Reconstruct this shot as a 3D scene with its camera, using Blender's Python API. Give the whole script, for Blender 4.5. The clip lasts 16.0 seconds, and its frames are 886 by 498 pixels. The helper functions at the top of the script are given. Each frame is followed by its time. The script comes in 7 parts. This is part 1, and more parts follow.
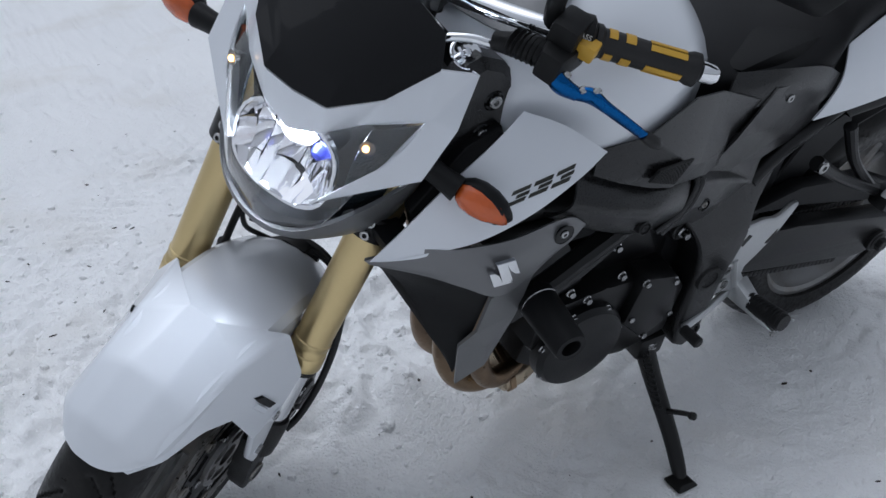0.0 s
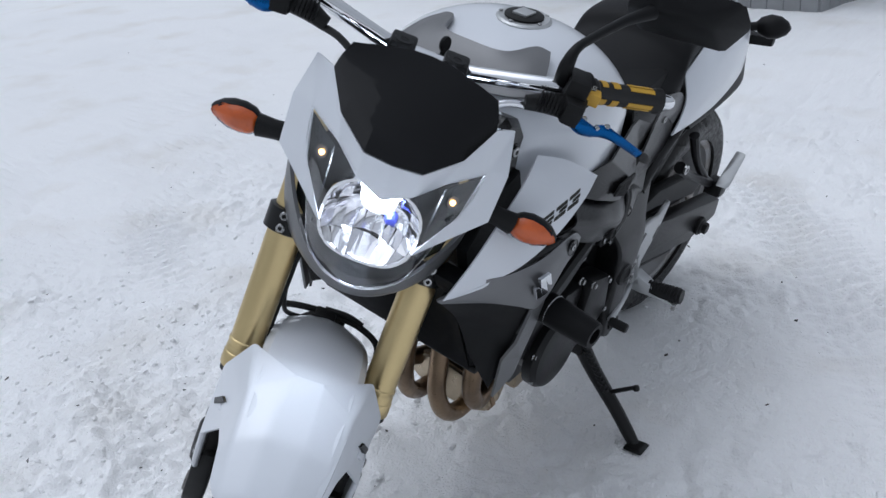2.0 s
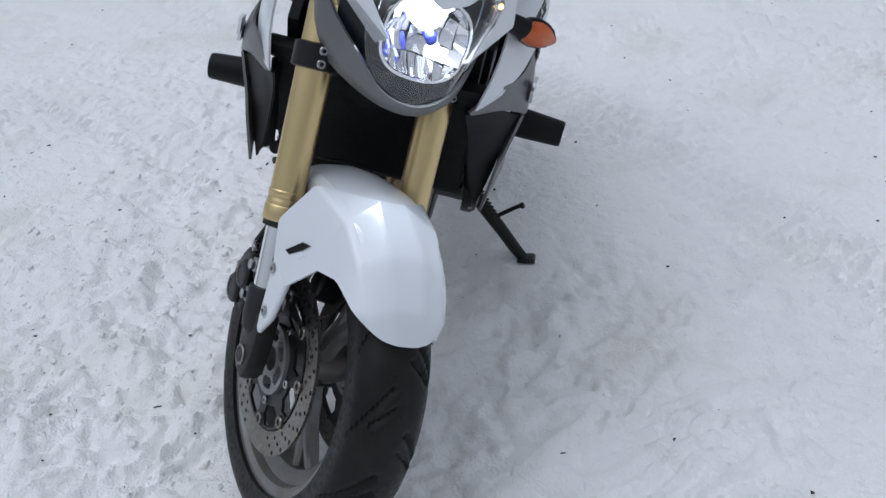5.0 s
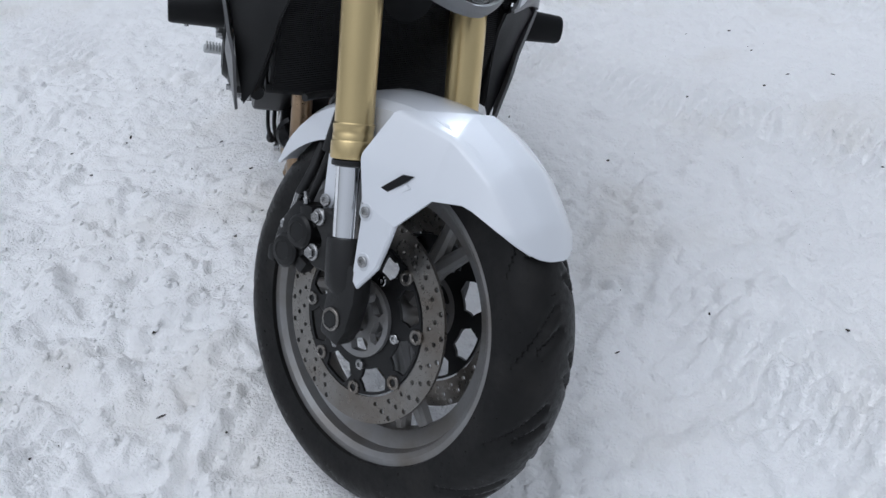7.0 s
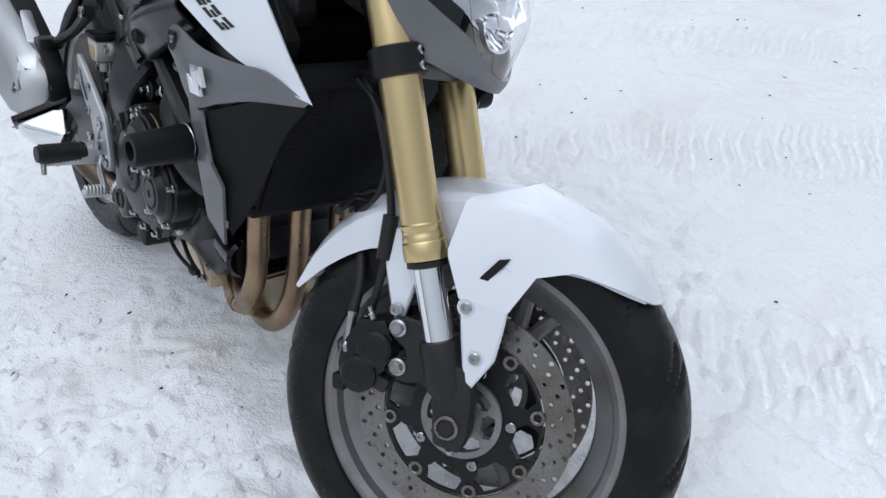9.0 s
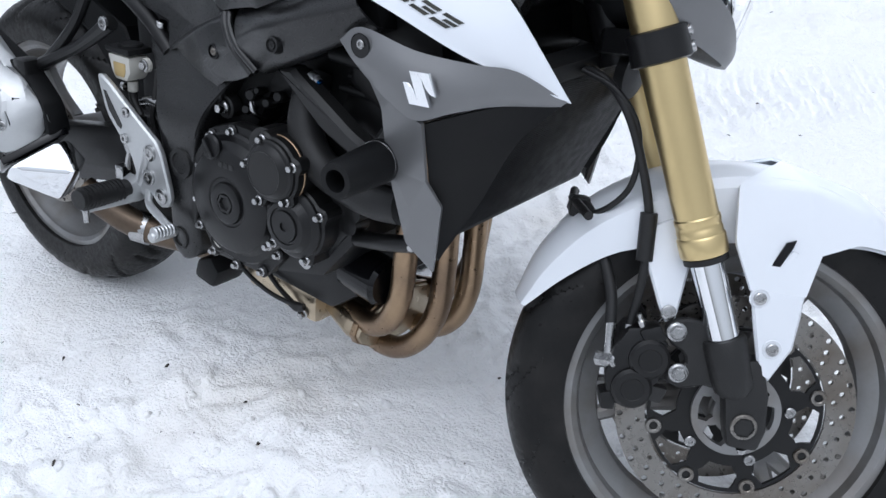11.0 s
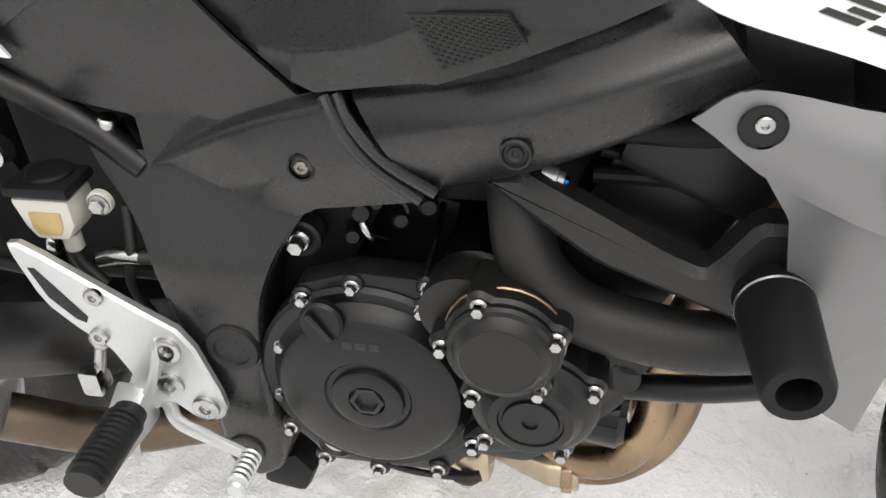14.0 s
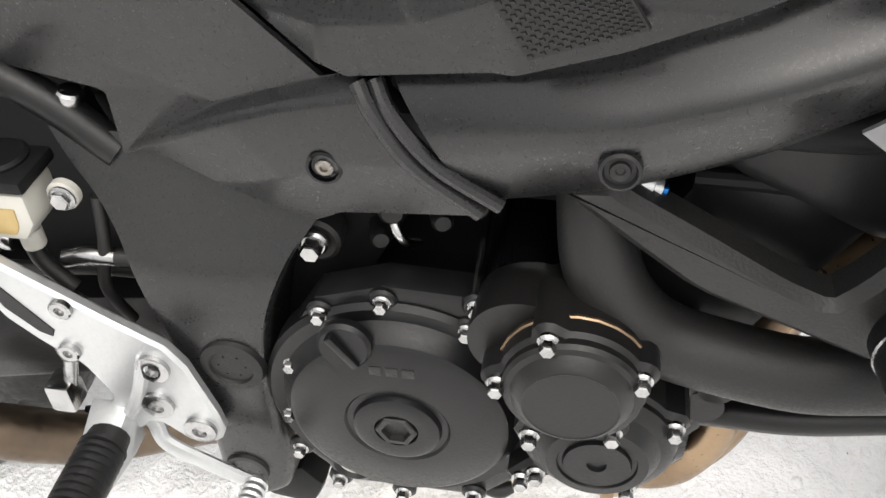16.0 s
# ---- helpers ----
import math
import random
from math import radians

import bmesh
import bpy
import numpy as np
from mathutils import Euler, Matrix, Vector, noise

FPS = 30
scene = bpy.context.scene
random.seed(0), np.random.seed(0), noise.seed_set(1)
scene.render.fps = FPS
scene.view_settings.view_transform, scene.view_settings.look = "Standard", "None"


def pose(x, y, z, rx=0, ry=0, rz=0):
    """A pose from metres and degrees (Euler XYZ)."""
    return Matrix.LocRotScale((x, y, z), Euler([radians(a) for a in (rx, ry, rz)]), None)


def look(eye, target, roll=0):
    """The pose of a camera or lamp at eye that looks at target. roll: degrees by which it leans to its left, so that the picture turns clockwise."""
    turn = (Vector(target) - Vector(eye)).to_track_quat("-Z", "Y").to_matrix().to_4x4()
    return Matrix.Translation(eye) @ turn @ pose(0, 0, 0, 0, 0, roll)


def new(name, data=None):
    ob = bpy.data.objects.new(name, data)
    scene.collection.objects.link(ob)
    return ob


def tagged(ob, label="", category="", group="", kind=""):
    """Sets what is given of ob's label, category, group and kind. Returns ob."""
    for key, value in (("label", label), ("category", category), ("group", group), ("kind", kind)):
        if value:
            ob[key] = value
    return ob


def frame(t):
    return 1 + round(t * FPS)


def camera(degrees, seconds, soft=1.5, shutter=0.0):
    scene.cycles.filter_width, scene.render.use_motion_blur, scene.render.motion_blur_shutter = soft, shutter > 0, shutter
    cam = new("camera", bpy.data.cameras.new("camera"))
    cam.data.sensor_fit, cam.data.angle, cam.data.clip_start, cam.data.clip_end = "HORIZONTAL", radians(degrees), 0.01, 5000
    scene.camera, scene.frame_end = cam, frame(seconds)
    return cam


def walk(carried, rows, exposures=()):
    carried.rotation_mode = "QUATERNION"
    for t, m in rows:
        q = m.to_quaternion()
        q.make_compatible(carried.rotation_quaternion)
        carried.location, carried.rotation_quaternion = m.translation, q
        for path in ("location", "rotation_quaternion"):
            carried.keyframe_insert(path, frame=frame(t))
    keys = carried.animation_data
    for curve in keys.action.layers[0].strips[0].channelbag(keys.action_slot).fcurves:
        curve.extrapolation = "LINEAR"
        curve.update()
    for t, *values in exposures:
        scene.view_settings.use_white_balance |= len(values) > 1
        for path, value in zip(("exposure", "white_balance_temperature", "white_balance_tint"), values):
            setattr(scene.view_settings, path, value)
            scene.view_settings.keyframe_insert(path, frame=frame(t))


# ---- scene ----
cam = camera(51.47, 16.0)
# the camera's places in the upright bike's own axes: x ahead, y to its left, z up, the rear axle over the origin
LEAN = pose(0, 0, 0, -14.5)   # the bike leans on its side stand


def eye_pose(x, y, z, yaw, pitch, roll):
    return pose(x, y, z, 0, 0, yaw) @ pose(0, 0, 0, 90 + pitch) @ pose(0, 0, 0, 0, 0, roll)


ROWS = [
    (0.0, 1.6577, 0.9200, 1.5034, 144.64, -41.41, 8.58),
    (0.5, 1.7730, 0.9123, 1.5059, 139.40, -39.80, 7.51),
    (1.0, 1.8957, 0.8422, 1.4927, 132.97, -37.86, 6.41),
    (1.5, 2.0084, 0.7904, 1.5212, 126.98, -34.95, 7.33),
    (2.0, 2.1815, 0.7732, 1.5380, 123.01, -33.24, 8.76),
    (2.5, 2.3129, 0.7589, 1.5347, 119.92, -32.34, 9.16),
    (3.0, 2.3835, 0.6536, 1.4940, 114.44, -32.30, 9.03),
    (3.5, 2.4577, 0.5330, 1.4429, 108.27, -32.79, 9.80),
    (4.0, 2.5748, 0.4215, 1.4109, 102.12, -32.29, 10.97),
    (4.2, 2.6329, 0.3870, 1.3925, 99.65, -32.31, 11.92),
    (6.3, 2.5911, -0.1067, 1.1708, 79.76, -31.30, 12.43),
    (6.5, 2.5892, -0.1493, 1.1532, 77.45, -31.33, 12.69),
    (7.0, 2.5328, -0.2814, 1.1035, 72.20, -31.20, 11.85),
    (7.5, 2.4593, -0.4188, 1.0862, 66.71, -30.21, 10.52),
    (8.0, 2.4335, -0.5360, 1.0778, 61.93, -27.67, 8.29),
    (8.2, 2.4232, -0.5988, 1.0734, 59.53, -26.62, 7.68),
    (10.3, 1.9022, -0.9599, 0.9922, 40.12, -23.71, 4.41),
    (10.5, 1.8532, -1.0252, 0.9931, 38.48, -23.84, 4.03),
    (11.0, 1.7458, -1.1053, 0.9848, 35.04, -24.57, 4.25),
    (11.5, 1.5882, -1.1141, 0.9876, 29.34, -26.52, 3.47),
    (12.0, 1.4547, -1.1211, 1.0228, 25.90, -28.56, 0.80),
    (12.5, 1.2906, -1.0911, 1.0194, 22.34, -28.94, -1.68),
    (13.0, 1.1170, -1.0655, 1.0369, 17.62, -29.24, -4.10),
    (13.5, 1.0235, -0.9782, 1.0257, 15.20, -31.13, -4.39),
    (14.0, 0.9281, -0.7921, 1.0088, 13.67, -34.67, -3.89),
    (14.5, 0.8414, -0.6749, 0.9785, 12.82, -40.09, -2.48),
    (15.0, 0.8165, -0.6485, 0.9654, 10.52, -42.51, -1.38),
    (15.5, 0.8261, -0.6462, 0.9759, 10.00, -41.92, -1.51),
    (16.0, 0.8350, -0.6433, 0.9883, 11.18, -40.97, -2.36),
]
walk(cam, [(t, LEAN @ eye_pose(*row)) for t, *row in ROWS], [
    (0.0, -0.82, 5800, 10), (0.8, -0.68, 5800, 10), (2.4, -0.66, 5800, 10), (3.4, -0.78, 5800, 10), (4.2, -0.78, 5800, 10), (8.0, -0.56, 5850, 10), (10.3, -0.17, 5800, 10), (11.5, -0.06, 5850, 10), (12.5, -0.08, 6250, 10), (13.5, 0.24, 6600, 10), (14.2, 0.7, 6850, 10), (16.0, 0.88, 6850, 10)])

# ---- sky, sun ----
world = bpy.data.worlds.new("overcast")
scene.world = world
world.use_nodes = True
wn = world.node_tree.nodes
sky = wn.new("ShaderNodeTexSky")
sky.sky_type, sky.sun_disc = "NISHITA", False
sky.sun_elevation, sky.sun_rotation = radians(75), radians(157)
sky.air_density, sky.dust_density, sky.ozone_density = 1.0, 2.0, 1.0
soft_sky = wn.new("ShaderNodeHueSaturation")
soft_sky.inputs["Saturation"].default_value = 0.10
world.node_tree.links.new(sky.outputs[0], soft_sky.inputs["Color"])
# overcast: brighter overhead than at the horizon
up_co, up_z, up_gain, shade = wn.new("ShaderNodeTexCoord"), wn.new("ShaderNodeSeparateXYZ"), wn.new("ShaderNodeMapRange"), wn.new("ShaderNodeVectorMath")
up_gain.inputs["From Min"].default_value, up_gain.inputs["From Max"].default_value = 0.05, 0.8
up_gain.inputs["To Min"].default_value, up_gain.inputs["To Max"].default_value = 0.74, 1.55
shade.operation = "SCALE"
world.node_tree.links.new(up_co.outputs["Generated"], up_z.inputs[0])
world.node_tree.links.new(up_z.outputs["Z"], up_gain.inputs["Value"])
world.node_tree.links.new(soft_sky.outputs[0], shade.inputs[0])
world.node_tree.links.new(up_gain.outputs["Result"], shade.inputs["Scale"])
world.node_tree.links.new(shade.outputs[0], wn["Background"].inputs[0])
wn["Background"].inputs[1].default_value = 0.15
sun = new("sun", bpy.data.lights.new("sun", "SUN"))
sun.data.energy, sun.data.angle, sun.data.color = 0.62, radians(75), (1.0, 0.97, 0.94)
sun.matrix_world = look((0.5, -1.2, 5), (0, 0, 0))


# ---- materials ----
def material(name, colour, rough=0.5, metal=0.0, coat=0.0, grain=0.0, bump=0.0, scale=60.0, stain=None, emit=0.0,
             clear=0.0, spread=0.25, big=6.0, gloss=0.5):
    """A surface with grain at one scale and stains or wear at a larger one."""
    m = bpy.data.materials.new(name)
    m.use_nodes = True
    nodes, links = m.node_tree.nodes, m.node_tree.links
    b = nodes["Principled BSDF"]
    b.inputs["Roughness"].default_value, b.inputs["Metallic"].default_value = rough, metal
    b.inputs["Coat Weight"].default_value, b.inputs["Coat Roughness"].default_value = coat, 0.06
    b.inputs["Specular IOR Level"].default_value = gloss
    b.inputs["Transmission Weight"].default_value = clear
    b.inputs["Base Color"].default_value = (*colour, 1)
    if emit:
        b.inputs["Emission Color"].default_value, b.inputs["Emission Strength"].default_value = (*colour, 1), emit
        return m
    co = nodes.new("ShaderNodeTexCoord")
    small, large = nodes.new("ShaderNodeTexNoise"), nodes.new("ShaderNodeTexNoise")
    small.inputs["Scale"].default_value, large.inputs["Scale"].default_value = scale, big
    small.inputs["Detail"].default_value, large.inputs["Detail"].default_value = 6, 5
    for n in (small, large):
        links.new(co.outputs["Object"], n.inputs["Vector"])
    mix = nodes.new("ShaderNodeMix")
    mix.data_type = "RGBA"
    other = stain or tuple(c * (1 - spread) for c in colour)
    mix.inputs["A"].default_value, mix.inputs["B"].default_value = (*colour, 1), (*other, 1)
    ramp = nodes.new("ShaderNodeMapRange")
    ramp.inputs["From Min"].default_value, ramp.inputs["From Max"].default_value = 0.42, 0.75
    links.new(large.outputs["Fac"], ramp.inputs["Value"])
    links.new(ramp.outputs["Result"], mix.inputs["Factor"])
    links.new(mix.outputs["Result"], b.inputs["Base Color"])
    if grain:
        r = nodes.new("ShaderNodeMapRange")
        r.inputs["From Min"].default_value, r.inputs["From Max"].default_value = 0.3, 0.7
        r.inputs["To Min"].default_value, r.inputs["To Max"].default_value = max(0.02, rough - grain), min(1, rough + grain)
        links.new(small.outputs["Fac"], r.inputs["Value"])
        links.new(r.outputs["Result"], b.inputs["Roughness"])
    if bump:
        bp = nodes.new("ShaderNodeBump")
        bp.inputs["Strength"].default_value, bp.inputs["Distance"].default_value = 0.5, bump
        links.new(small.outputs["Fac"], bp.inputs["Height"])
        links.new(bp.outputs["Normal"], b.inputs["Normal"])
    return m


WHITE = material("white_paint", (0.70, 0.725, 0.765), 0.28, coat=0.7, grain=0.0, spread=0.03, scale=300, big=4)
GREY = material("grey_satin_plastic", (0.18, 0.181, 0.185), 0.38, metal=0.5, grain=0.06, spread=0.12, scale=500, bump=0.0001)
BLACK = material("black_plastic", (0.006, 0.0062, 0.0068), 0.48, grain=0.08, bump=0.0003, scale=900, stain=(0.010, 0.010, 0.010), gloss=0.17)
SATIN = material("satin_black_cover", (0.0075, 0.0075, 0.008), 0.30, grain=0.05, scale=500, bump=0.00008, stain=(0.012, 0.012, 0.012), gloss=0.48)
ENGINE = material("black_engine_paint", (0.005, 0.005, 0.0055), 0.36, grain=0.08, bump=0.0003, scale=400, stain=(0.010, 0.0098, 0.0095), gloss=0.32)
CAST = material("grey_black_casting", (0.011, 0.011, 0.0112), 0.46, grain=0.08, bump=0.0009, scale=420, stain=(0.02, 0.0195, 0.019), gloss=0.36)
GLOSS = material("gloss_black", (0.0025, 0.0026, 0.0034), 0.05, coat=0.0, grain=0.02, scale=30, gloss=0.3)
RUBBER = material("black_rubber", (0.009, 0.009, 0.0095), 0.5, grain=0.1, bump=0.0005, scale=500, stain=(0.016, 0.0155, 0.015), gloss=0.35)
TYRE = material("tyre_rubber", (0.0065, 0.0064, 0.0064), 0.42, grain=0.15, bump=0.0012, scale=110, stain=(0.016, 0.015, 0.014), big=18, gloss=0.22)
GOLD = material("gold_anodised_metal", (0.66, 0.52, 0.27), 0.34, metal=1, grain=0.06, spread=0.1, scale=200)
CHROME = material("chrome", (0.82, 0.83, 0.85), 0.06, metal=1, grain=0.03, spread=0.05)
STEEL = material("disc_steel", (0.25, 0.24, 0.225), 0.33, metal=1, grain=0.12, stain=(0.16, 0.135, 0.11), big=14, scale=160)
ALLOY = material("silver_cast_alloy", (0.54, 0.55, 0.555), 0.42, metal=0.85, grain=0.1, bump=0.0004, scale=300, spread=0.12)
RIM = material("grey_wheel_paint", (0.25, 0.25, 0.25), 0.4, metal=0.55, grain=0.12, stain=(0.17, 0.15, 0.13), big=12, scale=200)
BOLT = material("zinc_bolt", (0.42, 0.42, 0.42), 0.22, metal=1, grain=0.1, spread=0.3, big=60)
PIPE = material("heat_tinted_steel", (0.33, 0.235, 0.15), 0.36, metal=1, grain=0.12, stain=(0.14, 0.1, 0.075), big=9, scale=120)
PIPE_BOX = material("straw_steel", (0.5, 0.42, 0.31), 0.34, metal=1, grain=0.12, stain=(0.3, 0.24, 0.17), big=10)
VINYL = material("black_seat_vinyl", (0.006, 0.006, 0.0068), 0.55, grain=0.06, bump=0.0006, scale=700, gloss=0.2)
AMBER = material("amber_lens", (0.55, 0.10, 0.014), 0.2, coat=0.4, spread=0.3, big=40, bump=0.0012, scale=160)
YELLOW = material("yellow_rubber", (0.62, 0.36, 0.035), 0.5, spread=0.15)
BLUE = material("blue_anodised_metal", (0.010, 0.10, 0.31), 0.24, metal=0.95, grain=0.06, spread=0.2)
MESH = material("radiator_fins", (0.005, 0.005, 0.0055), 0.6, grain=0.1, gloss=0.2)
FIN = material("painted_fin", (0.010, 0.010, 0.011), 0.5, grain=0.1, gloss=0.25)
RES = material("amber_fluid_plastic", (0.40, 0.29, 0.12), 0.35, spread=0.3, big=25)
CLEAR_PLASTIC = material("milky_plastic", (0.46, 0.45, 0.41), 0.4, spread=0.1)
MIRROR = material("reflector", (0.9, 0.9, 0.93), 0.07, metal=1, spread=0.02)
LENS = material("clear_lens", (1, 1, 1), 0.02, clear=1.0, spread=0.0)
BULB = material("lit_bulb", (0.93, 0.97, 1.0), emit=120.0)
SIDELIGHT = material("lit_side_bulb", (1.0, 0.52, 0.17), emit=10.0)
# colour of the bluish reflection low in the headlamp, not of any bulb glass
BLUE_GLINT = material("blue_reflection_tint", (0.07, 0.09, 0.55), 0.12, metal=0.6, spread=0.1)
DECAL = material("dark_decal", (0.03, 0.03, 0.025), 0.3, metal=0.5)
SMOKED = material("smoked_lamp_housing", (0.012, 0.016, 0.020), 0.16, coat=0.0, spread=0.2, gloss=0.35, bump=0.002, scale=260)
# brown pipe steel, darkened beyond PIPE to carry the shade low behind the engine
PIPE_DARK = material("shaded_brown_steel", (0.15, 0.115, 0.085), 0.42, metal=1, grain=0.12, stain=(0.07, 0.055, 0.045), big=9, scale=120)


# ---- mesh helpers ----
def spline(points, steps):
    """Catmull-Rom through the points, which may be arrays of any shape."""
    p = np.asarray(points, float)
    p = np.concatenate([2 * p[:1] - p[1:2], p, 2 * p[-1:] - p[-2:-1]])
    out = []
    for i in range(1, len(p) - 2):
        for k in range(steps):
            u = k / steps
            out.append(0.5 * (2 * p[i] + (p[i + 1] - p[i - 1]) * u + (2 * p[i - 1] - 5 * p[i] + 4 * p[i + 1] - p[i + 2]) * u**2
                              + (3 * p[i] - p[i - 1] - 3 * p[i + 1] + p[i + 2]) * u**3))
    out.append(p[-2])
    return np.array(out)


def join(*meshes):
    verts, faces, n = [], [], 0
    for v, f in meshes:
        v = np.asarray(v, float)
        verts.append(v)
        faces += [tuple(i + n for i in face) for face in f]
        n += len(v)
    return np.concatenate(verts), faces


def grid_faces(m, n, wrap_m=False, wrap_n=False, base=0, flip=False):
    out = []
    for i in range(m if wrap_m else m - 1):
        for j in range(n if wrap_n else n - 1):
            a, b = base + i * n + j, base + i * n + (j + 1) % n
            c, d = base + ((i + 1) % m) * n + (j + 1) % n, base + ((i + 1) % m) * n + j
            out.append((a, d, c, b) if flip else (a, b, c, d))
    return out


def sheet(rows, thick=0.003, steps=(6, 6), curved=(True, True)):
    """A curved panel with thickness through rows of control points."""
    p = np.asarray(rows, float)
    p = spline(p, steps[0] if curved[0] else 1)
    p = np.swapaxes(spline(np.swapaxes(p, 0, 1), steps[1] if curved[1] else 1), 0, 1)
    m, n, _ = p.shape
    du, dv = np.gradient(p, axis=0), np.gradient(p, axis=1)
    nor = np.cross(du, dv)
    nor /= np.linalg.norm(nor, axis=-1, keepdims=True) + 1e-9
    top, low = p + nor * thick / 2, p - nor * thick / 2
    faces = grid_faces(m, n) + grid_faces(m, n, base=m * n, flip=True)
    ring = [j for j in range(n)] + [i * n + n - 1 for i in range(1, m)] + [(m - 1) * n + j for j in range(n - 2, -1, -1)] + [i * n for i in range(m - 2, 0, -1)]
    k = m * n
    faces += [(ring[i], ring[i] + k, ring[(i + 1) % len(ring)] + k, ring[(i + 1) % len(ring)]) for i in range(len(ring))]
    return np.concatenate([top.reshape(-1, 3), low.reshape(-1, 3)]), faces


def tube(points, radius, n=12, steps=6, smooth=True, flat=1.0):
    """A round bar along the points; radius may be one per point; flat squeezes it sideways."""
    p = np.asarray(points, float)
    r = np.full(len(p), radius) if np.ndim(radius) == 0 else np.asarray(radius, float)
    if smooth and len(p) > 2:
        both = spline(np.c_[p, r], steps)
        p, r = both[:, :3], both[:, 3]
    tan = np.gradient(p, axis=0)
    tan /= np.linalg.norm(tan, axis=1, keepdims=True) + 1e-12
    up = np.array([0, 0, 1.0]) if abs(tan[0][2]) < 0.9 else np.array([1.0, 0, 0])
    verts = []
    for q, d, rad in zip(p, tan, r):
        a = np.cross(d, up)
        a /= np.linalg.norm(a)
        up = np.cross(a, d)
        ang = np.linspace(0, 2 * np.pi, n, endpoint=False)
        verts.append(q + rad * (np.cos(ang)[:, None] * a * flat + np.sin(ang)[:, None] * up))
    m = len(p)
    faces = grid_faces(m, n, wrap_n=True, flip=True)
    faces += [tuple(range(n)), tuple((m - 1) * n + i for i in reversed(range(n)))]
    return np.concatenate(verts), faces


def axis_frame(origin, axis):
    d = np.asarray(axis, float) / np.linalg.norm(axis)
    a = np.cross(d, (0, 0, 1.0)) if abs(d[2]) < 0.9 else np.cross(d, (1.0, 0, 0))
    a /= np.linalg.norm(a)
    return np.asarray(origin, float), a, np.cross(d, a), d


def lathe(profile, origin, axis, n=32, closed=False):
    """Turns (radius, height) pairs round an axis."""
    o, a, b, d = axis_frame(origin, axis)
    ang = np.linspace(0, 2 * np.pi, n, endpoint=False)
    verts = [o + h * d + max(r, 1e-5) * (np.cos(t) * a + np.sin(t) * b) for r, h in profile for t in ang]
    m = len(profile)
    faces = grid_faces(m, n, wrap_n=True, wrap_m=closed)
    if not closed:
        faces += [tuple(reversed(range(n))), tuple((m - 1) * n + i for i in range(n))]
    return np.array(verts), faces


def disc(origin, axis, r, h, n=28, edge=0.002):
    """A short round boss standing on the origin, with a softened rim."""
    return lathe([(r, 0), (r, h - edge), (r - edge, h), (r * 0.3, h + 0.0003)], origin, axis, n)


def plate(outline, y, thick, edge=0.002, tilt=None):
    """A plate cut to an outline of (x, z), from y inwards or outwards by thick, with chamfered outer edges.
    tilt gives y as a function of x and z."""
    o = np.asarray(outline, float)
    c = o.mean(0)
    area = np.sum(o[:, 0] * np.roll(o[:, 1], -1) - np.roll(o[:, 0], -1) * o[:, 1])
    if area < 0:
        o = o[::-1]
    nxt, prv = np.roll(o, -1, 0) - o, o - np.roll(o, 1, 0)
    nrm = lambda v: v / (np.linalg.norm(v, axis=1, keepdims=True) + 1e-9)
    a, b = nrm(nxt), nrm(prv)
    inward = np.c_[-(a + b)[:, 1], (a + b)[:, 0]]
    inner = o + nrm(inward) * edge
    f = tilt or (lambda x, z: 0 * x)
    s = np.sign(thick)
    rows = [(inner, y + 0 * s), (o, y + s * edge), (o, y + thick - s * edge), (inner, y + thick)]
    verts = np.concatenate([np.c_[q[:, 0], yy + f(q[:, 0], q[:, 1]), q[:, 1]] for q, yy in rows])
    n = len(o)
    faces = grid_faces(4, n, wrap_n=True, flip=s < 0) + ([tuple(range(n)), tuple(reversed(range(3 * n, 4 * n)))] if s > 0 else [tuple(reversed(range(n))), tuple(range(3 * n, 4 * n))])
    return verts, faces


def rounded(outline, cut=0.2, times=2):
    """The same outline with its corners cut round."""
    o = np.asarray(outline, float)
    for _ in range(times):
        n = np.roll(o, -1, 0)
        o = np.stack([o * (1 - cut) + n * cut, o * cut + n * (1 - cut)], 1).reshape(-1, o.shape[1])
    return o


def block(lo, hi, edge=0.008):
    """A box with chamfered edges."""
    bm = bmesh.new()
    bmesh.ops.create_cube(bm, size=1)
    lo, hi = Vector(lo), Vector(hi)
    for v in bm.verts:
        v.co = Vector([(lo[i] + hi[i]) / 2 + v.co[i] * (hi[i] - lo[i]) for i in range(3)])
    bmesh.ops.bevel(bm, geom=bm.edges[:], offset=edge, segments=2, affect="EDGES", profile=0.6)
    bm.verts.index_update()
    out = np.array([v.co for v in bm.verts]), [tuple(v.index for v in f.verts) for f in bm.faces]
    bm.free()
    return out


def hull(points, edge=0.004):
    """A solid with flat facets round the points, with chamfered edges."""
    bm = bmesh.new()
    for p in points:
        bm.verts.new(p)
    r = bmesh.ops.convex_hull(bm, input=bm.verts[:])
    gone = {g for key in ("geom_interior", "geom_unused") for g in r[key] if isinstance(g, bmesh.types.BMVert)}
    bmesh.ops.delete(bm, geom=list(gone), context="VERTS")
    bmesh.ops.dissolve_limit(bm, angle_limit=0.05, verts=bm.verts[:], edges=bm.edges[:])
    if edge:
        bmesh.ops.bevel(bm, geom=bm.edges[:], offset=edge, segments=2, affect="EDGES", profile=0.6)
    bm.verts.index_update()
    out = np.array([v.co for v in bm.verts]), [tuple(v.index for v in f.verts) for f in bm.faces]
    bm.free()
    return out


